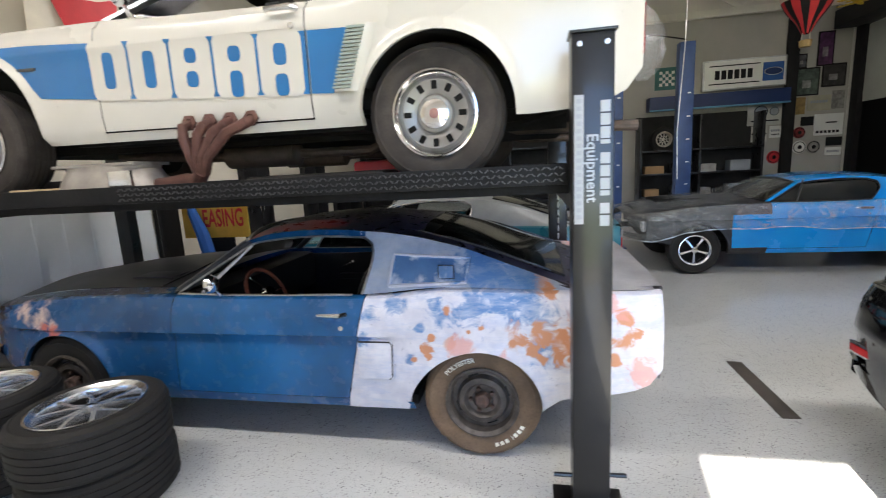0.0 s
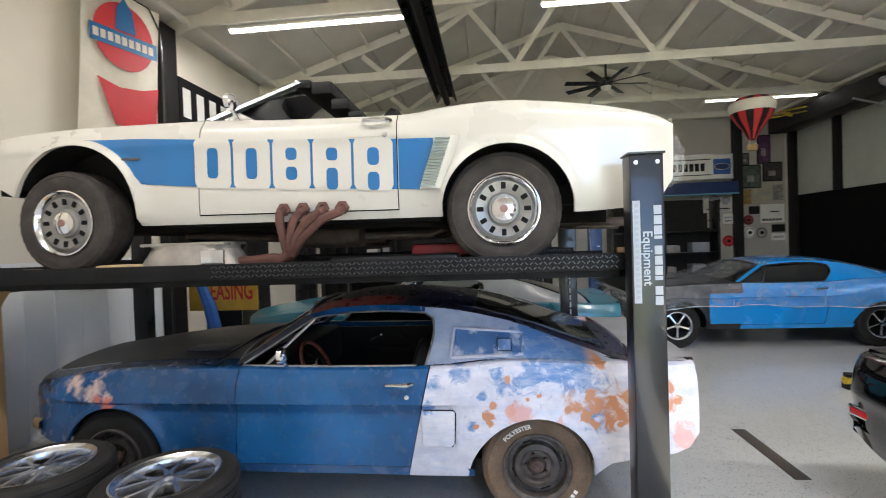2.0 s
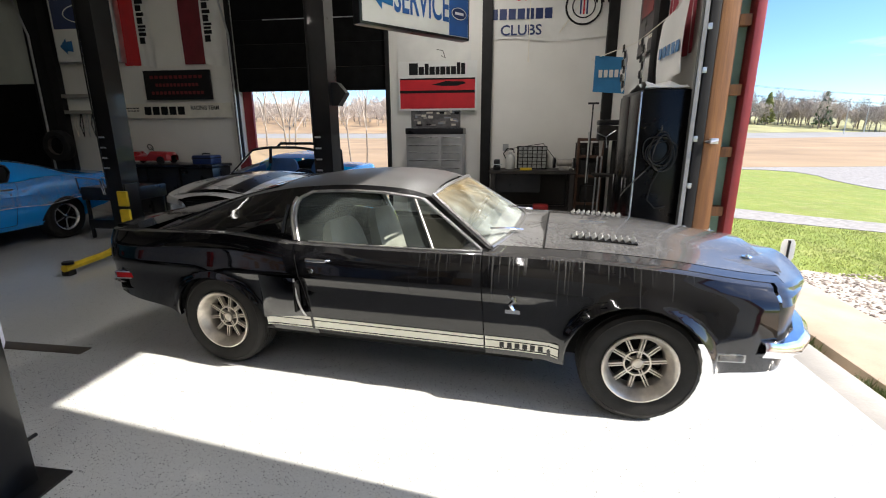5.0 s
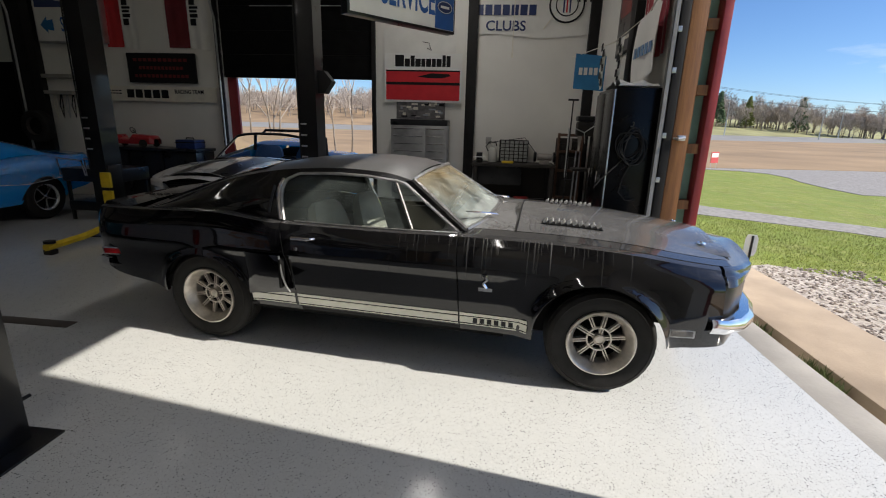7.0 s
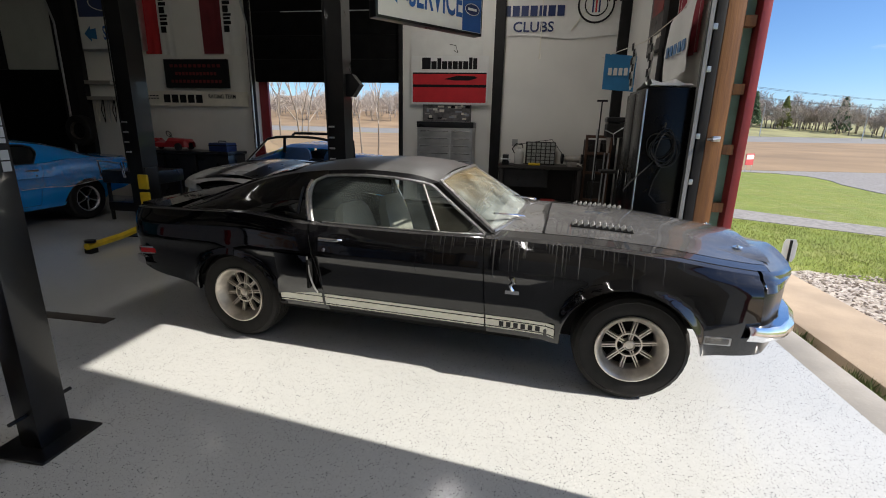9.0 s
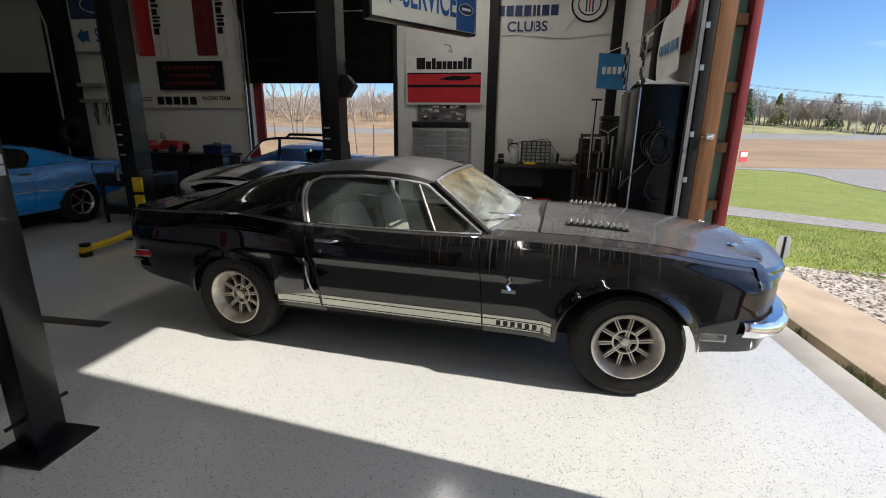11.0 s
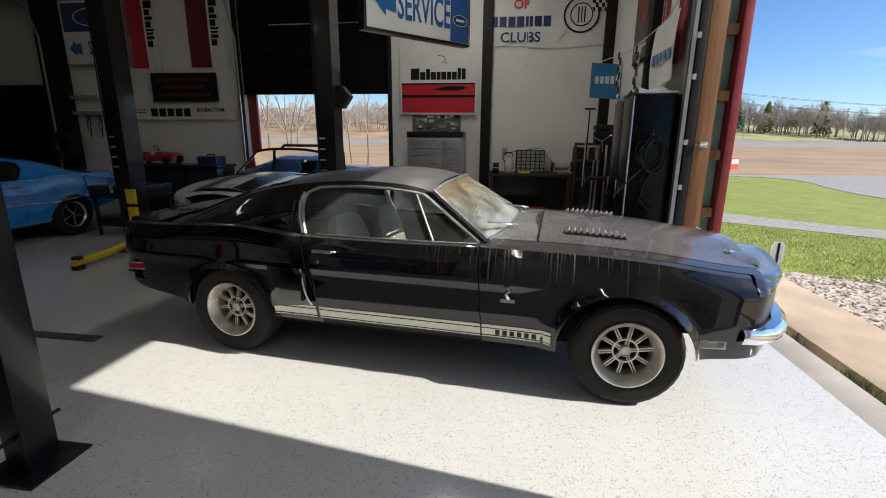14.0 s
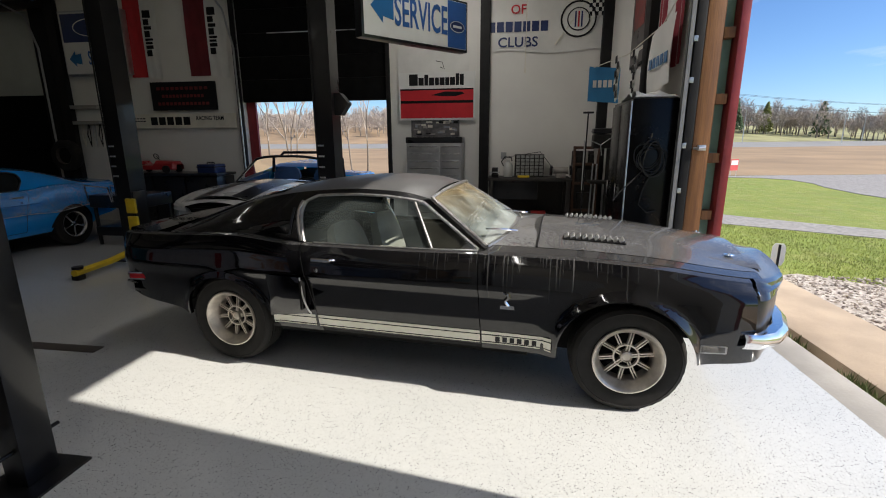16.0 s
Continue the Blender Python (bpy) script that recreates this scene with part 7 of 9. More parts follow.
for px in (-3.25, -7.86):
    part("cross_beam", newbox(px - 0.07, px + 0.07, PY0 + 0.06, PY1 - 0.06, 1.40, 1.524, 0.006), LIFT_BLACK, lift)
bm = bmesh.new()
for k in range(20):
    tube(bm, [(-3.25, PY1 - 0.10, 0.02 + k * 0.07), (-3.25, PY1 - 0.10, 0.07 + k * 0.07)], 0.008, 5)
part("lock_chain", bm, STEEL, lift)

# ---- things stored on the runway ----
HEADER_RUST = surface("heat_browned_header_pipe", (0.13, 0.058, 0.046), 0.55, 0.3, vary=0.35, scale=14, bump=0.15)
header = thing("exhaust_header", "rusty brown four-tube exhaust header on the lift", "exhaust header")
coll = Vector((-5.19, 0.74, 1.64))
for k in range(4):
    px = -5.20 + k * 0.117
    bm = bmesh.new()
    tube(bm, [(px, 0.72, 1.90), (px, 0.66, 1.88), (px - 0.30 * (px + 5.20), 0.655, 1.84 - 0.01 * (k == 0)), (coll.x + 0.034 * k, 0.675, 1.735), (coll.x + 0.012 * k, 0.72, 1.65)], 0.026, 10)
    pipe = part("pipe", bm, HEADER_RUST, header)
    bm = bmesh.new()
    lathe(bm, [(0.022, 0), (0.042, 0.0), (0.042, 0.012), (0.022, 0.012), (0.020, -0.02)], 6, pose(px, 0.715, 1.905, 78, 0, 0))
    part("flange", bm, HEADER_RUST, pipe)
bm = bmesh.new()
tube(bm, [coll + Vector((0.02, -0.02, 0.02)), coll + Vector((-0.03, 0, -0.03)), (-5.30, 0.76, 1.615), (-5.44, 0.80, 1.61), (-5.58, 0.84, 1.605)], [0.04, 0.042, 0.042, 0.035, 0.034], 12)
part("collector", bm, HEADER_RUST, header)
CAST = surface("dull_cast_aluminium", (0.40, 0.37, 0.34), 0.45, 0.5, vary=0.3, scale=6, bump=0.1)
bell = thing("cast_housing", "dull cast aluminium housing on the lift runway", "engine part", (-5.85, 0.86, 1.547))
bm = bmesh.new()
loft(bm, [[Vector((x * (0.34 - 0.05 * t) * s, y * (0.17 - 0.03 * t) * s, 0.19 * t)) for a in range(24) for x, y in ((math.copysign(abs(math.cos(a * math.pi / 12)) ** 0.6, math.cos(a * math.pi / 12)), math.copysign(abs(math.sin(a * math.pi / 12)) ** 0.8, math.sin(a * math.pi / 12))),)] for t, s in ((0, 1.08), (0.07, 1.08), (0.10, 1.02), (0.5, 0.98), (0.8, 0.90), (0.88, 0.92), (0.97, 0.90), (1.0, 0.80))], closed=True)
box(bm, -0.28, 0.26, -0.13, 0.13, 0.17, 0.188, 0.006)
part("body", bm, CAST, bell, smooth=25)
part("bright_plate", newbox(0.16, 0.30, -0.205, -0.185, 0.05, 0.14, 0.004), BRIGHT_ALLOY, bell)
BLOCK_WOOD = surface("pine_block", (0.55, 0.40, 0.22), 0.7, vary=0.2, scale=8, bump=0.1)
solo("wheel_chock", newbox(-6.36, -6.14, 0.66, 0.80, 1.547, 1.615, 0.004), BLOCK_WOOD, "pale wooden block chocking the wheel", "wood block")
solo("wheel_chock", newbox(-6.98, -6.86, 0.68, 0.80, 1.547, 1.60, 0.004), BLOCK_WOOD, "pale wooden block chocking the wheel", "wood block")
solo("oil_pan", newbox(-4.95, -4.2, 0.75, 1.05, 1.547, 1.62, 0.02), LIFT_BLACK, "black metal tray on the lift runway", "tray")
solo("floor_jack", newbox(-4.55, -4.05, 1.25, 1.6, 1.50, 1.66, 0.03), surface("red_jack_paint", (0.40, 0.02, 0.03), 0.35, vary=0.2), "red jack beam between the lift runways", "jack")
bpy.data.objects["floor_jack"].matrix_world = pose(0, 0.0, 0.02)
part("jack_beam", newbox(-4.5, -4.1, 1.08, 2.10, 1.49, 1.53, 0.006), LIFT_BLACK, bpy.data.objects["floor_jack"])

# ---- tyre stacks and boxes in front of the blue car ----
for sx, sy, tilt in ((-6.54, 0.44, 0), (-5.73, 0.36, 20)):
    for k in range(2):
        w = thing("loose_wheel", "low-profile tyre on a bright spoked alloy wheel, stacked flat", "wheel", (sx + 0.02 * k, sy - 0.02 * k, 0.268 + 0.268 * k), 30 * k + tilt, "stacked wheels")
        wheel(w, 0, 0, 0, 1, "mesh", 0.345, 0.263, flat_lay=True)
CARD = surface("cardboard", (0.50, 0.31, 0.15), 0.8, vary=0.15, scale=3, fine=40, bump=0.08)
carton = thing("cardboard_box", "tall open brown cardboard box by the wall", "box", (-7.82, 0.86, 0), 4)
for b in ((-0.28, 0.28, -0.24, -0.232, 0, 1.32), (-0.28, 0.28, 0.232, 0.24, 0, 1.32), (-0.28, -0.272, -0.232, 0.232, 0, 1.32), (0.272, 0.28, -0.232, 0.232, 0, 1.32), (-0.27, 0.27, -0.23, 0.23, 0.004, 0.012)):
    part("carton_wall", newbox(*b), CARD, carton, smooth=0)
part("flap", newbox(-0.28, 0.28, -0.004, 0.004, -0.26, 0.0, m=pose(0, -0.245, 1.32, 24, 0, 0)), CARD, carton, smooth=0)
part("flap", newbox(-0.004, 0.004, -0.23, 0.23, 0.0, 0.26, m=pose(0.28, 0, 1.32, 0, 35, 0)), CARD, carton, smooth=0)
part("flap", newbox(-0.28, 0.28, -0.004, 0.004, 0.0, 0.24, m=pose(0, 0.24, 1.32, -20, 0, 0)), CARD, carton, smooth=0)
parcel = thing("parcel", "cardboard parcel with a white label on a low stand", "box", (-6.90, 0.02, 0), -20)
part("carton", newbox(-0.22, 0.22, -0.15, 0.15, 0.30, 0.58, 0.004), CARD, parcel)
part("tape", newbox(-0.222, 0.222, -0.152, 0.152, 0.50, 0.535), flat("blue_tape", (0.12, 0.42, 0.50), 0.4), parcel, smooth=0)
lab = part("label", newbox(0.02, 0.19, -0.1545, -0.150, 0.33, 0.48), LABEL_WHITE, parcel, smooth=0)
part("label_bar", newbox(0.05, 0.13, -0.156, -0.1545, 0.37, 0.385), BLACK_STRIPE, lab, smooth=0)
part("stand", newbox(-0.20, 0.20, -0.14, 0.14, 0, 0.30, 0.01), BLACK_TRIM, parcel)

# ---- the black two-post lift and its arms ----
lift2 = thing("two_post_lift", "tall black two-post lift with yellow pads", "car lift")
for y, s in ((3.43, -1), (0.52, 1)):
    bm = bmesh.new()
    slab(bm, [(0.62, y - 0.11), (0.90, y - 0.11), (0.90, y - 0.075), (0.885, y - 0.075), (0.885, y - 0.095), (0.64, y - 0.095), (0.64, y + 0.095), (0.885, y + 0.095), (0.885, y + 0.075), (0.90, y + 0.075), (0.90, y + 0.11), (0.62, y + 0.11)], 4.18, pose(0, 0, 0.02))
    col = part("column", bm, LIFT_BLACK, lift2)
    part("base_plate", newbox(0.50, 1.05, y - 0.22, y + 0.22, 0, 0.02, 0.004), LIFT_BLACK, col)
    for k, h in enumerate((0.09, 0.07, 0.09, 0.09, 0.075)):
        part("name_bar", newbox(0.6185, 0.62, y - 0.05, y + 0.05, 3.95 - k * 0.13 - h, 3.95 - k * 0.11), LABEL_WHITE, col, smooth=0)
    carr = part("carriage", newbox(0.64, 0.86, y - 0.125, y + 0.125, 0.12, 0.95, 0.01), LIFT_BLACK, col)
    part("yellow_pad", newbox(0.60, 0.64, y - s * 0.0 - 0.16, y - 0.02, 0.35, 0.62, 0.012), YELLOW, carr)
    part("yellow_pad", newbox(0.60, 0.64, y - s * 0.0 - 0.16, y - 0.02, 0.66, 0.86, 0.012), YELLOW, carr)
    for k in range(4):
        part("lock_ladder", newbox(0.600, 0.618, y + 0.02, y + 0.09, 1.15 + k * 0.13, 1.17 + k * 0.13, 0.002), BOLT, col)
    bm = bmesh.new()
    tube(bm, [(0.61, y + 0.10, 0.9), (0.60, y + 0.11, 2.2), (0.61, y + 0.10, 4.1)], 0.010, 6)
    part("hose", bm, BLACK_TRIM, col)
part("header_beam", newbox(0.66, 0.86, 0.4, 3.55, 4.2, 4.34, 0.01), LIFT_BLACK, lift2)
bm = bmesh.new()
slab(bm, [(-0.10, 0.0), (0.0, 0.12), (0.10, 0.12), (0.16, 0.0), (0.10, -0.14), (0.0, -0.14)], 0.14, pose(0.70, 0.33, 2.05) @ pose(0, 0, 0, 90, 0, 90))
part("power_unit", bm, LIFT_BLACK, lift2)
bm = bmesh.new()
tube(bm, [(0.60, 3.42, 0.14), (0.20, 3.38, 0.10), (-0.36, 3.34, 0.09)], 0.045, 6)
part("swing_arm", bm, YELLOW, lift2)
bm = bmesh.new()
lathe(bm, [(0.06, 0.0), (0.06, 0.03), (0.0, 0.03)], 14, pose(-0.30, 3.345, 0.13))
part("arm_pad", bm, BLACK_TRIM, lift2)
part("arm_foot", newbox(-0.36, -0.26, 3.29, 3.39, 0.0, 0.06, 0.01), BLACK_TRIM, lift2)

# ---- the blue two-post lift ----
LIFT_BLUE = surface("blue_lift_paint", (0.025, 0.065, 0.20), 0.4, vary=0.25, scale=4)
lift3 = thing("two_post_lift", "dark blue two-post lift near the back wall", "car lift")
for x in (-0.88, -2.0):
    y = 7.3
    bm = bmesh.new()
    box(bm, x - 0.12, x + 0.12, y - 0.10, y + 0.10, 0.02, 3.45, 0.012)
    col = part("column", bm, LIFT_BLUE, lift3)
    part("base_plate", newbox(x - 0.2, x + 0.2, y - 0.2, y + 0.2, 0, 0.02, 0.004), LIFT_BLUE, col)
    for k in range(5):
        part("bolt_head", newbox(x + 0.02, x + 0.07, y - 0.112, y - 0.10, 1.1 + k * 0.38, 1.12 + k * 0.38), BOLT, col, smooth=0)
    bm = bmesh.new()
    tube(bm, [(x - 0.10, y - 0.115, 1.2), (x - 0.13, y - 0.12, 2.0), (x - 0.05, y - 0.115, 3.4), (x - 0.02, y - 0.1, EAVE)], 0.008, 6)
    part("cable", bm, BOLT, col)
bm = bmesh.new()
tube(bm, [(-2.0, 7.3, 3.5), (-1.4, 7.3, 3.62), (-0.88, 7.3, 3.5)], 0.012, 6)
part("hose", bm, BLACK_TRIM, lift3)

# ---- signs and banners ----
SIGN_WHITE = surface("sign_white", (0.76, 0.76, 0.73), 0.45, vary=0.07, scale=3, bump=0.0)
SIGN_BLUE = surface("sign_blue", (0.02, 0.10, 0.34), 0.4, vary=0.1, bump=0.0)
NAVY = surface("sign_navy", (0.012, 0.03, 0.12), 0.4, vary=0.1, bump=0.0)
SIGN_RED = surface("sign_red_panel", (0.58, 0.02, 0.03), 0.45, vary=0.1, bump=0.0)
INK = surface("black_ink", (0.010, 0.010, 0.011), 0.6, vary=0.06, bump=0.0, spec=0.2)
CLOTH = surface("white_cloth_banner", (0.74, 0.73, 0.69), 0.8, vary=0.08, scale=3, bump=0.05)


def plaque(name, label, m, w, h, d, face, frame_mat=None, category="sign"):
    """A flat sign: m has x along it, y up and z out of it, from its middle."""
    ob = new(name)
    ob.matrix_world = m
    tagged(ob, label, category)
    if frame_mat:
        part("frame", newbox(-w / 2 - 0.03, w / 2 + 0.03, -h / 2 - 0.03, h / 2 + 0.03, 0, d, 0.008), frame_mat, ob)
        part("face", newbox(-w / 2, w / 2, -h / 2, h / 2, d + 0.001, d + 0.004), face, ob, smooth=0)
    else:
        part("face", newbox(-w / 2, w / 2, -h / 2, h / 2, 0, d, 0.002), face, ob, smooth=0)
    return ob


def block(ob, name, x0, x1, y0, y1, z, material, label=""):
    return part(name, newbox(x0, x1, y0, y1, z, z + 0.003), material, ob, label, smooth=0)


def bars(ob, name, x0, x1, y, h, count, z, material, fill=0.72):
    step = (x1 - x0) / count
    for k in range(count):
        part(name, newbox(x0 + k * step, x0 + (k + fill) * step, y - h / 2, y + h / 2, z, z + 0.003), material, ob, smooth=0)


def words(ob, text, x, y, size, z, material, squeeze=1.0, turn=0):
    return part("lettering", put(lettering(text, size, 0.003, squeeze), pose(x, y, z + 0.002, 0, 0, turn)), material, ob, smooth=0)


def oval(ob, x, y, rx, ry, z, material, ring=None):
    bm = bmesh.new()
    slab(bm, [(x + rx * math.cos(a), y + ry * math.sin(a)) for a in [2 * math.pi * i / 28 for i in range(28)]], 0.003, pose(0, 0, z))
    o = part("oval_mark", bm, material, ob, smooth=0)
    if ring:
        bm = bmesh.new()
        tube(bm, [(x + rx * 0.92 * math.cos(a), y + ry * 0.90 * math.sin(a), z + 0.004) for a in [2 * math.pi * i / 28 for i in range(29)]], min(rx, ry) * 0.06, 4, cap=False)
        part("oval_ring", bm, ring, ob)
    return o


def arrow(ob, x, y, s, z, material):
    bm = bmesh.new()
    slab(bm, [(x - s, y), (x, y + s), (x, y + s * 0.55), (x + s * 0.9, y + s * 0.7), (x + s * 0.9, y - s * 0.7), (x, y - s * 0.55), (x, y - s)], 0.003, pose(0, 0, z))
    part("arrow", bm, material, ob, smooth=0)


# hanging service sign
a = math.degrees(math.atan2(-1.08, 1.25))
m = pose(1.275, -0.54, 3.10, 0, 0, a) @ pose(0, 0, 0, 90, 0, 0) @ pose(0, 0, 0.02)
ob = plaque("service_sign", "hanging white and blue lightbox service sign", m, 1.62, 0.58, 0.006, SIGN_WHITE)
part("box_back", newbox(-0.84, 0.84, -0.32, 0.32, -0.15, -0.002, 0.012), BLACK_STEEL, ob)
block(ob, "blue_panel", 0.47, 0.80, -0.285, 0.285, 0.008, SIGN_BLUE)
oval(ob, 0.635, -0.02, 0.135, 0.075, 0.012, NAVY, SIGN_WHITE)
block(ob, "script_bar", 0.56, 0.71, -0.035, -0.005, 0.017, SIGN_WHITE)
arrow(ob, -0.55, 0.03, 0.17, 0.008, BLUE_DECAL)
words(ob, "SERVICE", 0.04, 0.01, 0.47, 0.008, SIGN_BLUE, 0.50)
bm = bmesh.new()
for x in (-0.6, 0.6):
    tube(bm, [(x, 0.31, -0.1), (x, 2.15, -0.1)], 0.006, 5)
part("chain", bm, STEEL, ob)
# wall service sign behind the black lift
ob = plaque("service_sign", "wall lightbox sign with a navy top and blue arrow", wall_frame(XE - 0.14, 6.22, 3.45, "W"), 1.30, 1.10, 0.006, SIGN_WHITE)
part("box_back", newbox(-0.68, 0.68, -0.58, 0.58, -0.13, -0.002, 0.012), STEEL, ob)
block(ob, "blue_panel", -0.62, 0.62, 0.02, 0.52, 0.008, NAVY)
oval(ob, 0.02, 0.27, 0.42, 0.17, 0.012, NAVY, SIGN_WHITE)
arrow(ob, -0.42, -0.28, 0.14, 0.008, BLUE_DECAL)
words(ob, "SERVICE", 0.16, -0.28, 0.34, 0.008, SIGN_BLUE, 0.50)

# red, white and black parts-brand banners with plain bars for the names
DARK_RED = surface("dark_red_cloth", (0.16, 0.012, 0.018), 0.8, vary=0.3, scale=3)
for y, w in ((5.26, 0.66), (3.94, 0.80)):
    ob = new("cloth_banner")
    ob.matrix_world = wall_frame(XE - 0.006, y, 3.50, "W")
    tagged(ob, "red and white cloth banner on the wall", "banner", "wall banners")
    for nm, x0, x1, mat_ in (("red_half", -w / 2, 0.02, RED if y > 4.5 else DARK_RED), ("white_half", 0.02, w / 2, CLOTH)):
        bm = bmesh.new()
        loft(bm, [[Vector((x0 + (x1 - x0) * i / 8, -0.68 + 1.38 * j / 6 - 0.05 * (i / 8 if nm == "white_half" else 0), 0.012 + 0.010 * math.sin(i * 1.7 + j * 0.6))) for i in range(9)] for j in range(7)])
        part(nm, bm, mat_, ob)
    for k, (x0, x1, h) in enumerate(((0.07, 0.23, 0.13), (0.07, 0.18, 0.10), (0.07, 0.22, 0.06), (0.07, 0.18, 0.11), (0.07, 0.23, 0.04), (0.07, 0.21, 0.04), (0.07, 0.22, 0.06), (0.07, 0.18, 0.11))):
        top = 0.50 - sum((0.13, 0.10, 0.06, 0.11, 0.04, 0.04, 0.06, 0.11)[:k]) - k * 0.022
        part("name_bar", newbox(x0, x1, top - h, top, 0.024, 0.027), INK, ob, smooth=0)
ob = plaque("led_board", "black display board with dim red lines", wall_frame(XE - 0.04, 4.52, 2.46, "W"), 1.36, 0.52, 0.035, INK)
for k in range(3):
    bars(ob, "red_line", -0.55 + 0.1 * (k == 1), 0.55 - 0.1 * (k == 1), 0.14 - 0.14 * k, 0.055, 11 + k, 0.036, surface("dim_red", (0.16, 0.01, 0.01), 0.5) if k == 0 else bpy.data.materials["dim_red"], 0.7)
ob = plaque("racing_board", "long cream racing team board with black letters", wall_frame(XE - 0.03, 4.60, 2.00, "W"), 2.22, 0.27, 0.025, CREAM)
bars(ob, "name_bar", -0.70, 0.18, 0.0, 0.15, 5, 0.026, INK, 0.8)
words(ob, "RACING TEAM", 0.57, 0.045, 0.105, 0.026, INK, 0.85)
bars(ob, "small_print", -1.08, -0.80, 0.05, 0.02, 4, 0.026, INK)
bars(ob, "small_print", -1.06, -0.80, 0.0, 0.02, 4, 0.026, INK)
# red and white parts sign with plain bars
ob = plaque("parts_sign", "white and red parts sign with a black name bar", wall_frame(XE - 0.035, -0.405, 2.365, "W"), 1.37, 0.81, 0.03, SIGN_WHITE)
block(ob, "red_field", -0.655, 0.655, -0.37, 0.13, 0.031, SIGN_RED)
block(ob, "black_line", -0.655, 0.655, -0.115, -0.07, 0.035, INK)
block(ob, "black_line", -0.655, 0.655, 0.105, 0.13, 0.035, INK)
bm = bmesh.new()
slab(bm, [(-0.1, 0.0), (0.15, 0.06), (0.45, 0.05), (0.5, 0.02), (0.35, -0.02), (0.1, -0.02)], 0.002, pose(0, 0.02, 0.035))
part("dark_shape", bm, INK, ob, smooth=0)
bm = bmesh.new()
for k, (w, h, up) in enumerate(((0.155, 0.19, 0), (0.095, 0.13, 0), (0.07, 0.18, 0), (0.095, 0.13, 0), (0.07, 0.13, 0), (0.09, 0.13, 0), (0.07, 0.13, 0), (0.09, 0.13, 0), (0.06, 0.19, 0), (0.07, 0.18, 0))):
    x = -0.49 + sum((0.155, 0.095, 0.07, 0.095, 0.07, 0.09, 0.07, 0.09, 0.06, 0.07)[:k]) + k * 0.012
    part("name_bar", newbox(x, x + w, 0.185, 0.185 + h, 0.031, 0.034), INK, ob, smooth=0)
ob = plaque("collage_poster", "busy grey and cream collage poster over a tool chest", wall_frame(XE - 0.02, -0.37, 1.82, "W"), 0.88, 0.30, 0.015, surface("collage_grey", (0.16, 0.15, 0.15), 0.5, vary=0.6, scale=9))
r5 = random.Random(3)
for k in range(26):
    x, y = r5.uniform(-0.40, 0.36), r5.uniform(-0.12, 0.10)
    block(ob, "collage_piece", x, x + r5.uniform(0.04, 0.12), y, y + r5.uniform(0.02, 0.05), 0.016 + 0.0005 * k, r5.choice((CREAM, INK, LABEL_GREY, CREAM, CAST)))
ob = plaque("white_banner", "pale banner with a small outline drawing", wall_frame(XE - 0.01, -0.34, 2.98, "W"), 1.28, 0.40, 0.006, CLOTH)
bm = bmesh.new()
tube(bm, [(0.05, -0.02, 0.008), (0.16, -0.04, 0.008), (0.20, -0.16, 0.008), (0.13, -0.12, 0.008)], 0.007, 4)
part("outline", bm, INK, ob)
# club banner
ob = new("club_banner")
ob.matrix_world = wall_frame(XE - 0.012, -2.22, 3.52, "W")
tagged(ob, "white cloth club banner with a round emblem and chequered flag", "banner")
bm = bmesh.new()
loft(bm, [[Vector((-1.06 + 2.12 * i / 16, -0.46 + 0.92 * j / 5 + 0.03 * math.sin(i * 0.5) * (j == 0), 0.008 + 0.008 * math.sin(i * 1.1))) for i in range(17)] for j in range(6)])
part("cloth", bm, CLOTH, ob)
words(ob, "OF", -0.42, 0.20, 0.20, 0.020, SIGN_RED)
bars(ob, "name_bar", -0.92, 0.10, -0.06, 0.16, 7, 0.020, NAVY, 0.8)
words(ob, "CLUBS", -0.42, -0.31, 0.22, 0.020, NAVY, 1.05)
oval(ob, 0.56, 0.02, 0.30, 0.30, 0.018, CLOTH, INK)
oval(ob, 0.56, 0.02, 0.19, 0.19, 0.024, CLOTH, INK)
for dx in (-0.05, 0.0, 0.05):
    block(ob, "emblem_bar", 0.55 + dx, 0.575 + dx, -0.10, 0.14, 0.030, NAVY if dx else SIGN_RED)
flag = part("chequered_flag", newbox(0.72, 1.02, 0.06, 0.38, 0.020, 0.022), CLOTH, ob, smooth=0)
for i in range(6):
    for j in range(5):
        if (i + j) % 2 == 0:
            part("chequer", newbox(0.72 + i * 0.05, 0.77 + i * 0.05, 0.06 + j * 0.064, 0.124 + j * 0.064, 0.0225, 0.0245), INK, flag, smooth=0)
bm = bmesh.new()
tube(bm, [(0.20, -0.36, 0.022), (0.76, 0.40, 0.024)], 0.010, 5)
part("flag_pole", bm, CREAM, ob)
bm = bmesh.new()
tube(bm, [(XE - 0.35, -1.93, EAVE), (XE - 0.35, -1.93, 2.75)], 0.008, 5)
tube(bm, [(XE - 0.35, -1.93, 2.75), (XE - 0.35, -1.93, 2.68)], 0.016, 6)
solo("pull_cord", bm, CREAM, "thin white pull cord from the ceiling", "cord")

# south wall beside the doorway
ob = plaque("race_poster", "dark framed poster with a red picture", wall_frame(1.62, YS + 0.015, 3.12, "N"), 0.75, 1.15, 0.02, surface("poster_dark", (0.035, 0.025, 0.025), 0.3, vary=0.5, scale=5), BLACK_TRIM, "poster")
block(ob, "poster_picture", -0.28, 0.2, -0.15, 0.3, 0.026, surface("poster_red", (0.24, 0.035, 0.03), 0.4, vary=0.6, scale=6))
bars(ob, "poster_words", -0.3, 0.3, -0.42, 0.04, 7, 0.026, CREAM)
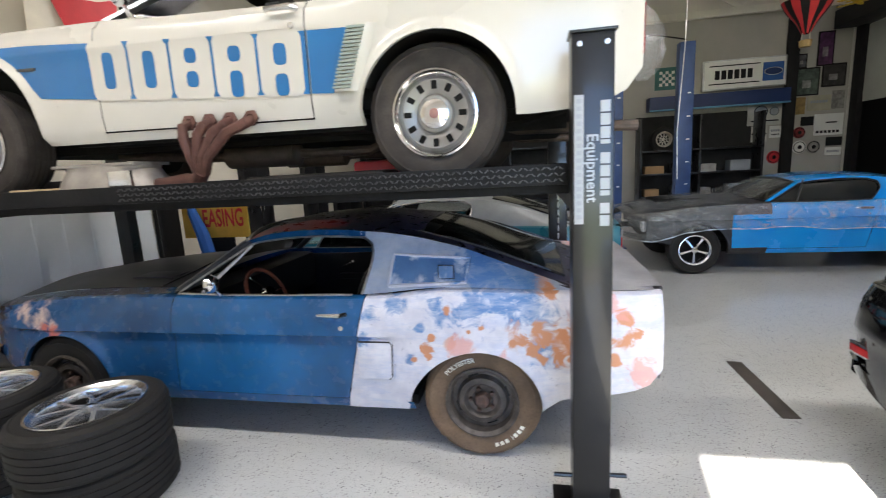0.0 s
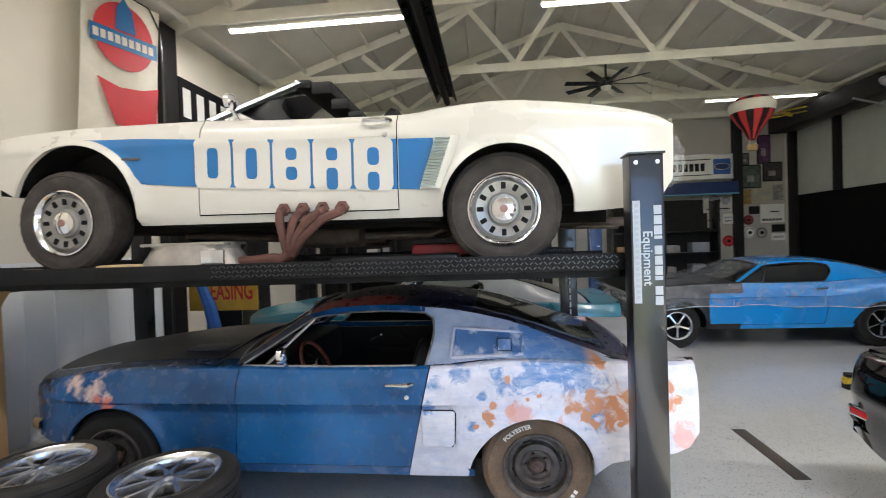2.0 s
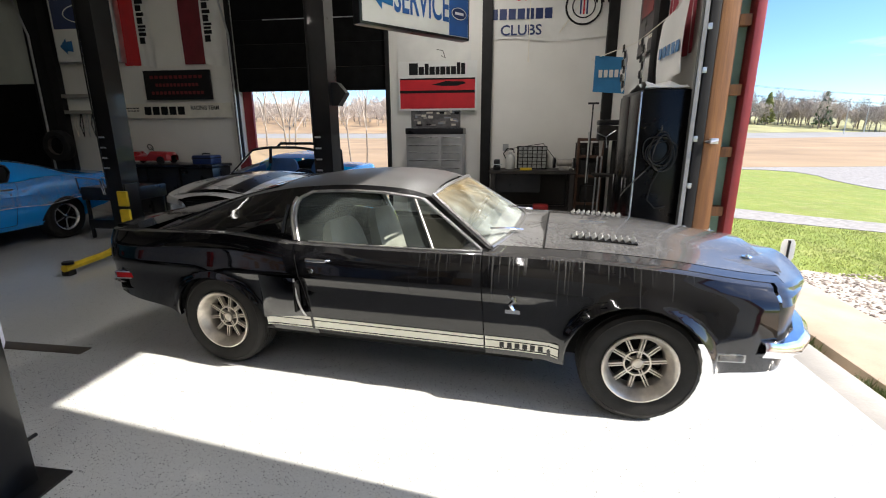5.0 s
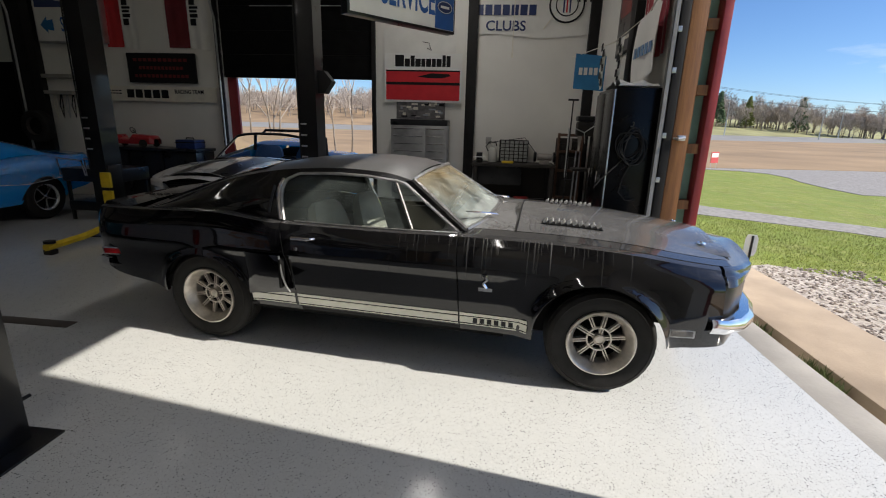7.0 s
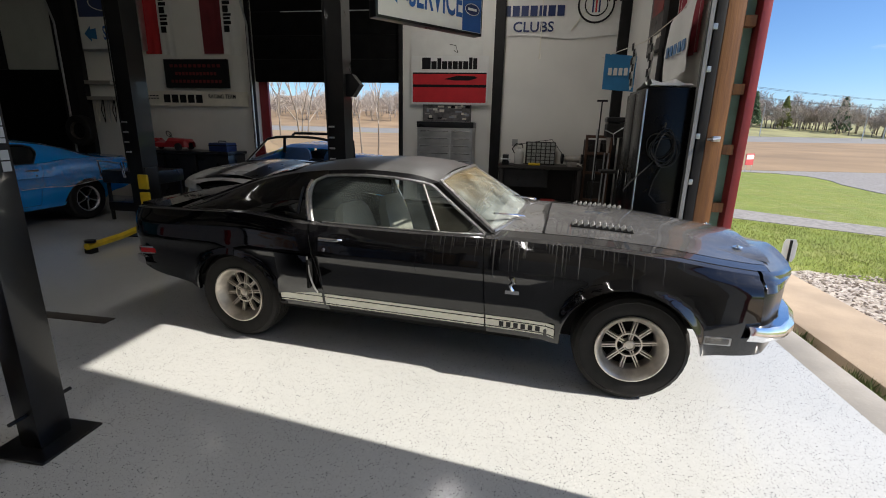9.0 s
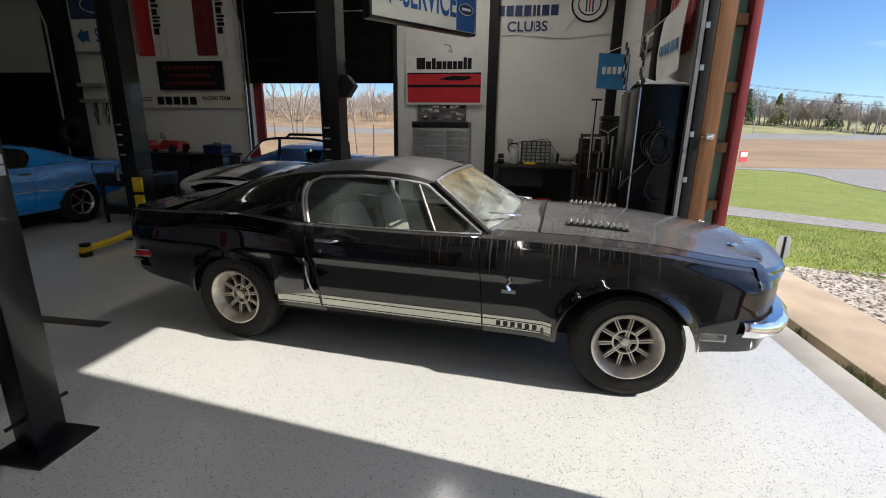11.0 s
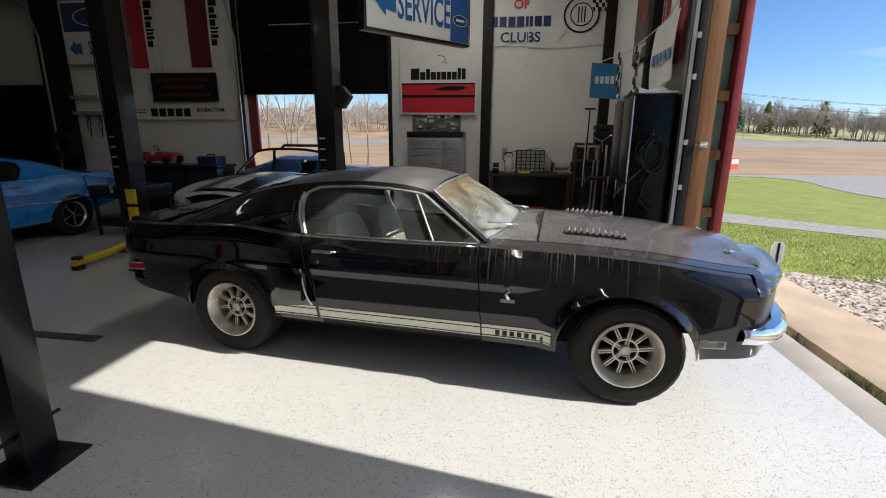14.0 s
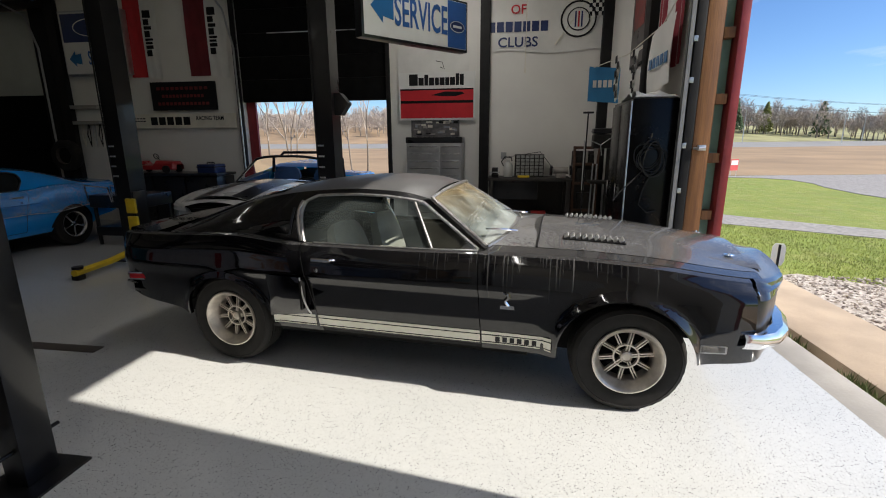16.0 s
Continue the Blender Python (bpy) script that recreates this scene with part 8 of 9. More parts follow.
ob = new("striped_flag")
ob.matrix_world = wall_frame(0.42, YS + 0.012, 3.05, "N")
tagged(ob, "hanging flag with dark red and cream stripes", "flag")
for k in range(9):
    x0 = -0.42 + k * 0.093
    bm = bmesh.new()
    loft(bm, [[Vector((x0 + 0.093 * i / 3, -0.75 + 1.5 * j / 5, 0.02 + 0.018 * math.sin((x0 + 0.093 * i / 3) * 21) + 0.002 * j)) for i in range(4)] for j in range(6)])
    part("stripe", bm, surface("flag_red", (0.26, 0.02, 0.035), 0.8) if k == 0 else (bpy.data.materials["flag_red"] if k % 2 == 0 else CLOTH), ob)
ob = new("pennant_string")
tagged(ob, "string of blue, white and chequered pennants by the doorway", "pennants")
bm = bmesh.new()
tube(bm, [(2.7, YS + 0.5, 2.62), (1.4, YS + 0.20, 2.62), (0.3, YS + 0.14, 2.70), (-0.15, YS + 0.14, 2.86)], 0.006, 5)
part("string", bm, CREAM, ob)
for x0, x1, z0, z1, mat_ in ((-0.10, 0.62, 2.05, 2.66, CLOTH), (2.30, 2.62, 2.12, 2.60, surface("pennant_blue", (0.03, 0.20, 0.42), 0.7)), (1.42, 1.62, 2.08, 2.58, CLOTH), (0.92, 1.08, 2.06, 2.60, CLOTH)):
    y = YS + 0.15 + max(0, x0 - 0.6) * 0.16
    bm = bmesh.new()
    loft(bm, [[Vector((x0 + (x1 - x0) * i / 4, y + 0.015 * math.sin(i * 1.5 + j), z0 + (z1 - z0) * j / 4 + 0.10 * (1 - i / 4) * (x1 - x0))) for i in range(5)] for j in range(5)])
    if x0 > 2:
        for v in bm.verts:
            v.co = Vector((2.40 + 0.25 * (v.co.y - y), YS + 0.50 - (v.co.x - x0) * 1.35, v.co.z))
    pen = part("pennant", bm, mat_, ob)
    if x0 < 1.5 and x0 > 0.5:
        for i in range(2):
            for j in range(6):
                if (i + j) % 2 == 0:
                    part("chequer", newbox(x0 + i * (x1 - x0) / 2, x0 + (i + 1) * (x1 - x0) / 2, y + 0.018, y + 0.022, z0 + 0.04 + j * 0.085, z0 + 0.125 + j * 0.085), INK, pen, smooth=0)
    elif x0 > 2:
        for k in range(5):
            part("name_bar", newbox(2.385, 2.390, YS + 0.44 - k * 0.072 - 0.05, YS + 0.44 - k * 0.072, z0 + 0.22, z0 + 0.32), CLOTH, pen, smooth=0)
    else:
        for k in range(5):
            part("name_bar", newbox(x0 + 0.06 + k * (x1 - x0 - 0.1) / 5, x0 + 0.04 + (k + 0.85) * (x1 - x0 - 0.1) / 5, y + 0.018, y + 0.022, z0 + 0.26, z0 + 0.36), BLUE_DECAL if mat_ is CLOTH else CLOTH, pen, smooth=0)

# ---- cabinet, bench and chests along the east end ----
GLOSS_BLACK = surface("gloss_black_cabinet", (0.003, 0.003, 0.0035), 0.2, vary=0.3, scale=4, bump=0.0, spec=0.15)
cab = thing("tall_cabinet", "tall glossy black storage cabinet by the doorway", "cabinet")
part("body", newbox(-0.12, 0.70, YS + 0.012, -2.88, 0.0, 1.98, 0.006), GLOSS_BLACK, cab)
for x0, x1 in ((-0.115, 0.285), (0.295, 0.695)):
    d = part("door", newbox(x0, x1, -2.88, -2.862, 0.06, 1.95, 0.006), GLOSS_BLACK, cab)
    part("handle", newbox(x1 - 0.05, x1 - 0.03, -2.862, -2.845, 0.95, 1.15, 0.004), CHROME, d)
part("edge_strip", newbox(-0.127, -0.119, -2.872, -2.858, 0.02, 1.96, 0.002), STEEL, cab)
for z in (0.7, 1.3):
    part("side_rib", newbox(-0.126, -0.12, -3.28, -2.9, z, z + 0.02, 0.002), GLOSS_BLACK, cab)
bm = bmesh.new()
rows = []
for j in range(9):
    u = j / 8
    top = [Vector((-0.15 + 0.66 * i / 14 + 0.02 * noise.noise((j * 0.7, i * 0.5, 3)), -3.27 + 0.36 * u + 0.03 * noise.noise((i * 0.6, j * 0.4, 5)), 1.994 + max(0.0, 0.045 + 0.07 * noise.noise((i * 0.45, j * 0.5, 1))) * math.sin(math.pi * min(1, max(0, i / 14))) ** 0.5)) for i in range(15)]
    rows.append(top + [v + Vector((0, 0, -0.006)) for v in reversed(top)])
loft(bm, rows)
solo("folded_paper", bm, CLOTH, "pale folded paper sheet on the cabinet top", "paper")
hose = thing("air_hose", "coiled black air hose hung on the cabinet side", "hose")
for k in range(6):
    ry, rz, oy, oz = 0.085 + 0.009 * ((k * 5) % 6), 0.115 + 0.010 * ((k * 7) % 6), 0.030 * math.sin(k * 2.3), 0.035 * math.sin(k * 1.7 + 1)
    bm = bmesh.new()
    tube(bm, [(-0.135 - 0.008 * k - 0.006 * math.sin(3 * a + k), -3.07 + oy + ry * math.cos(a), 1.42 + oz + rz * math.sin(a + 0.3 * math.sin(a + k))) for a in [2 * math.pi * i / 30 for i in range(31)]], 0.0065, 6, cap=False)
    part("loop", bm, RUBBER, hose)
bm = bmesh.new()
tube(bm, [(-0.15, -3.10, 1.30), (-0.16, -3.02, 1.12), (-0.15, -3.00, 0.98), (-0.14, -3.08, 0.90), (-0.15, -3.17, 0.92)], 0.007, 6)
tube(bm, [(-0.15, -3.00, 1.30), (-0.17, -2.92, 1.22), (-0.19, -2.80, 1.10), (-0.20, -2.74, 1.02)], 0.007, 6)
part("tail", bm, RUBBER, hose)
bm = bmesh.new()
tube(bm, [(-0.12, -3.05, 1.62), (-0.19, -3.05, 1.62), (-0.20, -3.05, 1.66)], 0.008, 6)
part("hook", bm, BLACK_STEEL, hose)
bench = thing("workbench", "dark cluttered workbench along the wall", "workbench")
DARK_WOOD = surface("oily_dark_wood", (0.022, 0.017, 0.014), 0.6, vary=0.4, scale=3, bump=0.15)
part("top", newbox(2.95, 3.55, -2.75, -1.36, 0.93, 0.98, 0.006), DARK_WOOD, bench)
for x in (3.0, 3.48):
    for y in (-2.70, -1.42):
        part("leg", newbox(x - 0.035, x + 0.035, y - 0.035, y + 0.035, 0, 0.93, 0.004), DARK_WOOD, bench)
part("shelf", newbox(2.98, 3.52, -2.72, -1.40, 0.30, 0.33, 0.004), DARK_WOOD, bench)
part("back_panel", newbox(3.50, 3.53, -2.70, -1.40, 0.34, 0.92), DARK_WOOD, bench, smooth=0)
part("drawer_box", newbox(3.02, 3.49, -2.20, -1.46, 0.62, 0.925, 0.006), BLACK_STEEL, bench)
bins = thing("drawer_cabinet", "black small-parts drawer cabinet on the bench", "drawer cabinet", (3.38, -2.06, 0.98))
part("case", newbox(-0.08, 0.10, -0.25, 0.25, 0, 0.38, 0.006), BLACK_TRIM, bins)
CLEAR_DRAWER = surface("clear_drawer", (0.30, 0.31, 0.30), 0.2, vary=0.3, scale=20)
for i in range(6):
    for j in range(6):
        part("drawer", newbox(-0.088, -0.079, -0.235 + i * 0.079, -0.172 + i * 0.079, 0.02 + j * 0.06, 0.068 + j * 0.06, 0.002), CLEAR_DRAWER, bins, smooth=0)
jug = thing("spray_jug", "pale plastic jug with a dark handle on the bench", "jug", (3.30, -1.70, 0.98))
bm = bmesh.new()
lathe(bm, [(0, 0), (0.075, 0), (0.08, 0.02), (0.08, 0.19), (0.06, 0.23), (0.03, 0.25), (0.03, 0.28), (0, 0.28)], 20)
part("bottle", bm, surface("cloudy_plastic", (0.55, 0.55, 0.52), 0.4), jug)
bm = bmesh.new()
tube(bm, [(-0.02, 0.08, 0.18), (-0.02, 0.12, 0.26), (-0.02, 0.06, 0.34), (-0.02, -0.05, 0.33), (-0.02, -0.06, 0.27)], 0.010, 6)
part("handle", bm, BLACK_TRIM, jug)
vise = thing("bench_vise", "dark iron bench vise on the bench end", "vise", (3.10, -1.48, 0.98))
part("base", newbox(-0.07, 0.07, -0.06, 0.06, 0, 0.06, 0.01), BLACK_STEEL, vise)
part("jaw", newbox(-0.12, -0.02, -0.05, 0.05, 0.06, 0.17, 0.012), BLACK_STEEL, vise)
part("jaw", newbox(0.0, 0.12, -0.05, 0.05, 0.06, 0.17, 0.012), BLACK_STEEL, vise)
bm = bmesh.new()
tube(bm, [(-0.16, -0.09, 0.10), (-0.16, 0.09, 0.10)], 0.008, 6)
part("screw_handle", bm, STEEL, vise)
grinder = thing("bench_grinder", "grey bench grinder on the workbench", "grinder", (3.15, -2.58, 0.98))
bm = bmesh.new()
tube(bm, [(0, -0.12, 0.12), (0, 0.12, 0.12)], 0.06, 14)
part("motor", bm, CAST, grinder)
for y in (-0.16, 0.16):
    bm = bmesh.new()
    tube(bm, [(0, y - 0.02, 0.12), (0, y + 0.02, 0.12)], 0.085, 18)
    part("wheel_guard", bm, BLACK_STEEL, grinder)
part("foot", newbox(-0.07, 0.07, -0.08, 0.08, 0, 0.07, 0.01), CAST, grinder)
solo("yellow_rag", newbox(3.02, 3.14, -2.06, -1.86, 0.98, 1.02, 0.018), YELLOW, "crumpled yellow rag on the bench edge", "rag")
solo("red_can", newbox(2.95, 3.15, -2.35, -2.10, 0.0, 0.42, 0.02), surface("red_can", (0.32, 0.02, 0.02), 0.4, vary=0.3), "red metal fuel can under the bench", "fuel can")
bm = bmesh.new()
tube(bm, [(3.55, -1.62, 1.30), (3.5, -2.25, 1.40), (3.46, -2.45, 1.15), (3.4, -2.6, 1.02)], 0.006, 5)
solo("extension_cable", bm, BLACK_TRIM, "thin black electric cable on the wall", "cable")
solo("socket_plate", newbox(XE - 0.015, XE, -1.66, -1.56, 1.27, 1.39, 0.004), surface("socket_grey", (0.35, 0.35, 0.34), 0.4), "grey wall socket plate over the bench", "socket")
broom = thing("long_tools", "upright long-handled tools leaning by the wall", "tools")
for x, y, h in ((2.76, -2.90, 2.02), (2.35, -2.95, 1.25), (2.30, -3.00, 1.25)):
    bm = bmesh.new()
    tube(bm, [(x - 0.06, y + 0.02, 0.0), (x + 0.05, y - 0.02, h)], 0.012, 6)
    part("handle", bm, STEEL if h < 2 else BLACK_STEEL, broom)
part("cross_grip", newbox(2.79, 2.83, -3.00, -2.84, 2.0, 2.03, 0.006), BLACK_STEEL, broom)
part("long_plate", newbox(2.86, 2.88, -2.93, -2.89, 0.80, 1.59, 0.003), surface("clear_sheet", (0.5, 0.52, 0.5), 0.2), broom)
rack = thing("tool_rack", "brown wooden tool rack crowded with dark tools", "tool rack", (3.22, -2.99, 0))
STAINED_WOOD = surface("old_stained_wood", (0.085, 0.038, 0.02), 0.6, vary=0.4, scale=6, bump=0.15)
OILY = surface("oily_iron", (0.02, 0.018, 0.016), 0.5, 0.3, vary=0.4, scale=12, spec=0.3)
for y in (-0.21, 0.17):
    part("upright", newbox(-0.03, 0.03, y, y + 0.04, 0, 1.50, 0.004), STAINED_WOOD, rack)
for z in (0.40, 0.86, 1.18, 1.45):
    part("rail", newbox(-0.025, 0.025, -0.17, 0.17, z, z + 0.045, 0.003), STAINED_WOOD, rack)
part("back_board", newbox(0.10, 0.12, -0.22, 0.22, 0.0, 1.42), DARK_WOOD, rack, smooth=0)
for k, (y, w, z, h) in enumerate(((-0.15, 0.08, 1.225, 0.14), (-0.03, 0.06, 1.225, 0.20), (0.06, 0.09, 1.225, 0.11), (-0.14, 0.14, 0.905, 0.20), (0.03, 0.11, 0.905, 0.24), (-0.15, 0.26, 0.445, 0.28))):
    part("hung_tool", newbox(-0.02, 0.08, y, y + w, z, z + h, 0.012), (OILY, CAST, OILY, OILY, BLACK_TRIM, OILY)[k], rack)
press = thing("drill_press", "old dark iron drill press beside the tool rack", "drill press", (2.15, -3.06, 0))
part("base", newbox(-0.16, 0.16, -0.18, 0.18, 0, 0.05, 0.01), OILY, press)
bm = bmesh.new()
tube(bm, [(0, -0.08, 0.05), (0, -0.08, 1.68)], 0.035, 12)
part("column", bm, OILY, press)
part("table", newbox(-0.13, 0.13, -0.10, 0.18, 0.98, 1.02, 0.008), OILY, press)
part("head", newbox(-0.10, 0.10, -0.16, 0.16, 1.48, 1.68, 0.03), OILY, press)
part("belt_cover", newbox(-0.11, 0.11, -0.17, 0.17, 1.685, 1.76, 0.03), BLACK_STEEL, press)
bm = bmesh.new()
tube(bm, [(0, 0.10, 1.48), (0, 0.10, 1.26)], [0.03, 0.014], 10)
part("spindle", bm, CAST, press)
for k in range(3):
    bm = bmesh.new()
    a = 2.1 * k + 0.4
    tube(bm, [(-0.10, 0.06, 1.53), (-0.13, 0.06 + 0.15 * math.cos(a), 1.53 + 0.15 * math.sin(a))], 0.007, 6)
    part("feed_handle", bm, STEEL, press)
chest = thing("tool_chest", "steel tool chest with many shallow drawers", "tool chest", (3.30, -0.40, 0))
TOOL_STEEL = surface("brushed_tool_steel", (0.45, 0.45, 0.45), 0.35, 0.7, vary=0.2, scale=5)
part("body", newbox(-0.22, 0.24, -0.50, 0.46, 0.10, 1.56, 0.008), TOOL_STEEL, chest)
part("lid", newbox(-0.23, 0.25, -0.51, 0.47, 1.56, 1.66, 0.010), BLACK_STEEL, chest)
for k in range(11):
    z = 0.16 + k * 0.125
    for y0, y1 in ((-0.485, -0.14), (-0.12, 0.445)):
        d = part("drawer", newbox(-0.235, -0.218, y0, y1, z, z + 0.112, 0.003), TOOL_STEEL, chest)
        part("pull", newbox(-0.247, -0.234, y0 + 0.03, y1 - 0.03, z + 0.088, z + 0.10, 0.002), CHROME, d, smooth=0)
for y in (-0.42, 0.38):
    bm = bmesh.new()
    tube(bm, [(0, y - 0.03, 0.05), (0, y + 0.03, 0.05)], 0.05, 12)
    part("caster", bm, RUBBER, chest)
# dark bench with a red pedal car, tool cart and wheels near the column
sb = thing("storage_bench", "black storage bench under the racing board", "bench")
part("top", newbox(2.95, 3.56, 3.62, 5.70, 0.98, 1.03, 0.006), BLACK_STEEL, sb)
for k in range(3):
    part("cupboard", newbox(3.0, 3.55, 3.66 + k * 0.68, 4.30 + k * 0.68, 0.05, 0.97, 0.008), BLACK_STEEL, sb)
ped = thing("pedal_car", "red toy pedal car on the storage bench", "toy car", (3.22, 5.05, 1.03), 90)
PEDAL = surface("toy_red", (0.40, 0.02, 0.025), 0.3, vary=0.2, coat=0.5)
bm = bmesh.new()
loft(bm, [[Vector((x, y * w, 0.06 + z)) for y, z in ((-1, 0), (-1, h * 0.7), (-0.7, h), (0.7, h), (1, h * 0.7), (1, 0))] for x, w, h in ((-0.50, 0.10, 0.10), (-0.44, 0.15, 0.15), (-0.1, 0.17, 0.17), (-0.05, 0.17, 0.10), (0.2, 0.17, 0.10), (0.24, 0.17, 0.16), (0.45, 0.15, 0.14), (0.52, 0.10, 0.08))])
part("body", bm, PEDAL, ped)
for x in (-0.33, 0.33):
    for y in (-0.17, 0.17):
        bm = bmesh.new()
        lathe(bm, [(0, -0.02), (0.07, -0.02), (0.07, 0.02), (0, 0.02)], 16, pose(x, y, 0.07, 90, 0, 0))
        part("wheel", bm, RUBBER, ped)
steer = bmesh.new()
tube(steer, [(-0.02 + 0.02 * math.sin(a), 0.06 * math.cos(a), 0.30 + 0.05 * math.sin(a)) for a in [2 * math.pi * i / 16 for i in range(17)]], 0.008, 5, cap=False)
tube(steer, [(-0.02, 0, 0.30), (-0.12, 0, 0.20)], 0.007, 5)
part("steering_wheel", steer, BLACK_STEEL, ped)
cart = thing("engine_cart", "black rolling cart with chrome pipes", "cart", (1.75, 4.35, 0))
part("tray", newbox(-0.35, 0.35, -0.45, 0.45, 0.60, 0.80, 0.02), BLACK_STEEL, cart)
part("tray", newbox(-0.33, 0.33, -0.43, 0.43, 0.15, 0.30, 0.02), BLACK_STEEL, cart)
for x in (-0.3, 0.3):
    for y in (-0.4, 0.4):
        part("leg", newbox(x - 0.02, x + 0.02, y - 0.02, y + 0.02, 0.0, 0.62, 0.003), BLACK_STEEL, cart)
for y in (-0.30, 0.15):
    bm = bmesh.new()
    tube(bm, [(-0.36, y - 0.12, 0.70), (-0.40, y - 0.12, 0.92), (-0.40, y + 0.28, 0.95), (-0.36, y + 0.30, 0.70)], 0.014, 8)
    part("chrome_rail", bm, CHROME, cart)
jug2 = thing("plastic_jug", "cloudy plastic jug on the floor by the lift", "jug", (0.95, 3.05, 0))
bm = bmesh.new()
lathe(bm, [(0, 0), (0.085, 0), (0.09, 0.02), (0.09, 0.17), (0.05, 0.24), (0.022, 0.26), (0.022, 0.29), (0, 0.29)], 18)
part("bottle", bm, surface("milky_plastic", (0.5, 0.52, 0.53), 0.35), jug2)
# wheel and hanging tools by the far door
spare = thing("spare_wheel", "dark spare wheel hung on the wall", "wheel", (3.36, 7.05, 1.35), 90)
wheel(spare, 0, 0, 0, -1, "steel", 0.30, 0.18)
pegs = thing("wall_tools", "hooks with hanging straps and tools on the wall", "tools")
for k in range(2):
    part("shelf_board", newbox(3.47, 3.59, 6.40, 7.0, 1.95 + 0.30 * k, 2.02 + 0.30 * k, 0.004), surface("dull_board", (0.30, 0.28, 0.25), 0.6) if k == 0 else bpy.data.materials["dull_board"], pegs)
for k in range(4):
    bm = bmesh.new()
    y = 6.46 + k * 0.13
    tube(bm, [(3.56, y, 1.95), (3.53, y - 0.03, 1.75), (3.54, y, 1.52), (3.53, y + 0.04, 1.75), (3.56, y + 0.02, 1.95)], 0.010, 6)
    part("strap", bm, (BLACK_TRIM, STEEL, BLACK_TRIM, CREAM)[k], pegs)
solo("floor_strip", newbox(-2.01, -1.905, 1.45, 2.27, 0.0, 0.006, 0.002), surface("brown_strip", (0.075, 0.062, 0.052), 0.6, vary=0.3), "flat dark brown metal strip on the floor", "floor strip")

# ---- back wall ----
def north(x):
    return -3.63 + (x + 3.63) * 0.945


def up(z):
    return 1.62 + (z - 1.62) * 0.945


def north_sign(name, label, x0, x1, z1, z0, face, frame_mat=None, category="sign", d=0.02):
    x0, x1, z0, z1 = north(x0), north(x1), up(z0), up(z1)
    return plaque(name, label, wall_frame((x0 + x1) / 2, YN - 0.005, (z0 + z1) / 2, "S"), x1 - x0, z1 - z0, d, face, frame_mat, category)


ob = north_sign("brand_sign", "long white lightbox sign with a blue panel", 0.81, 2.60, 3.80, 3.16, SIGN_WHITE, STEEL, d=0.12)
w = (north(2.60) - north(0.81)) / 2
bars(ob, "name_bar", -w + 0.22, 0.20, 0.0, 0.20, 6, 0.126, INK, 0.75)
for y in (-0.20, 0.20):
    block(ob, "border_line", -w + 0.10, 0.32, y - 0.012, y + 0.012, 0.125, INK)
block(ob, "blue_panel", 0.38, w - 0.04, -0.20, 0.20, 0.125, SIGN_BLUE)
oval(ob, 0.38 + (w - 0.42) / 2, 0.0, 0.2, 0.09, 0.130, NAVY, SIGN_WHITE)
shelf = thing("blue_shelf", "long dark blue shelf across the back wall", "shelf")
part("board", newbox(north(-0.5), north(2.64), YN - 0.35, YN - 0.005, up(2.72), up(3.05), 0.01), NAVY, shelf)
part("edge_strip", newbox(north(-0.5), north(2.64), YN - 0.362, YN - 0.352, up(2.70), up(2.74), 0.003), surface("pale_blue_edge", (0.12, 0.32, 0.50), 0.4), shelf)
def back_sign(name, label, x0, x1, z0, z1, face, frame_mat=None, category="sign", d=0.02):
    ob = plaque(name, label, wall_frame((x0 + x1) / 2, YN - 0.005, (z0 + z1) / 2, "S"), x1 - x0, z1 - z0, d, face, frame_mat, category)
    ob["group"] = "back wall " + ("pictures" if frame_mat else "signs")
    return ob


def dim(name, colour, vary=0.6, scale=8):
    return bpy.data.materials.get(name) or surface(name, colour, 0.35, vary=vary, scale=scale)


ob = back_sign("tin_sign", "pale banner sign with two dark round emblems", 1.57, 2.29, 2.19, 2.76, dim("aged_sign_white", (0.55, 0.54, 0.50), 0.15, 4))
for x, rr in ((-0.08, 0.15), (0.20, 0.10)):
    oval(ob, x, 0.02, rr, rr, 0.021, LABEL_GREY, INK)
block(ob, "text_line", -0.28, 0.30, -0.20, -0.17, 0.021, INK)
block(ob, "text_line", -0.10, 0.30, 0.20, 0.225, 0.021, INK)
ob = back_sign("tin_sign", "small square sign with a black diamond mark", 1.67, 2.01, 1.81, 2.18, dim("aged_sign_white", (0.55, 0.54, 0.50)))
for k in range(4):
    bm = newbox(-0.055, 0.055, -0.055, 0.055, 0.0, 0.003, m=pose(0.085 * ((k % 2) * 2 - 1) * (k > 1), 0.085 * ((k % 2) * 2 - 1) * (k < 2), 0.021, 0, 0, 45))
    part("diamond", bm, INK, ob, smooth=0)
ob = back_sign("tin_sign", "small white lettered sign on the back wall", 2.06, 2.30, 1.89, 2.16, SIGN_WHITE)
bars(ob, "text_bar", -0.09, 0.10, 0.03, 0.05, 4, 0.021, LABEL_GREY)
bars(ob, "text_bar", -0.08, 0.09, -0.06, 0.03, 5, 0.021, INK)
ob = back_sign("tin_sign", "wide cream panel sign on the back wall", 2.80, 3.28, 2.44, 2.78, dim("dull_cream_sign", (0.40, 0.37, 0.28), 0.2, 5))
bars(ob, "text_bar", -0.18, 0.18, 0.03, 0.06, 6, 0.021, LABEL_GREY)
back_sign("tin_sign", "small brass coloured plate on the back wall", 2.57, 2.76, 2.38, 2.76, dim("dull_brass_plate", (0.30, 0.20, 0.07), 0.4, 9))
back_sign("tin_sign", "grey printed notice on the back wall", 3.30, 3.54, 2.46, 2.86, dim("grey_notice", (0.26, 0.25, 0.23), 0.5, 16))
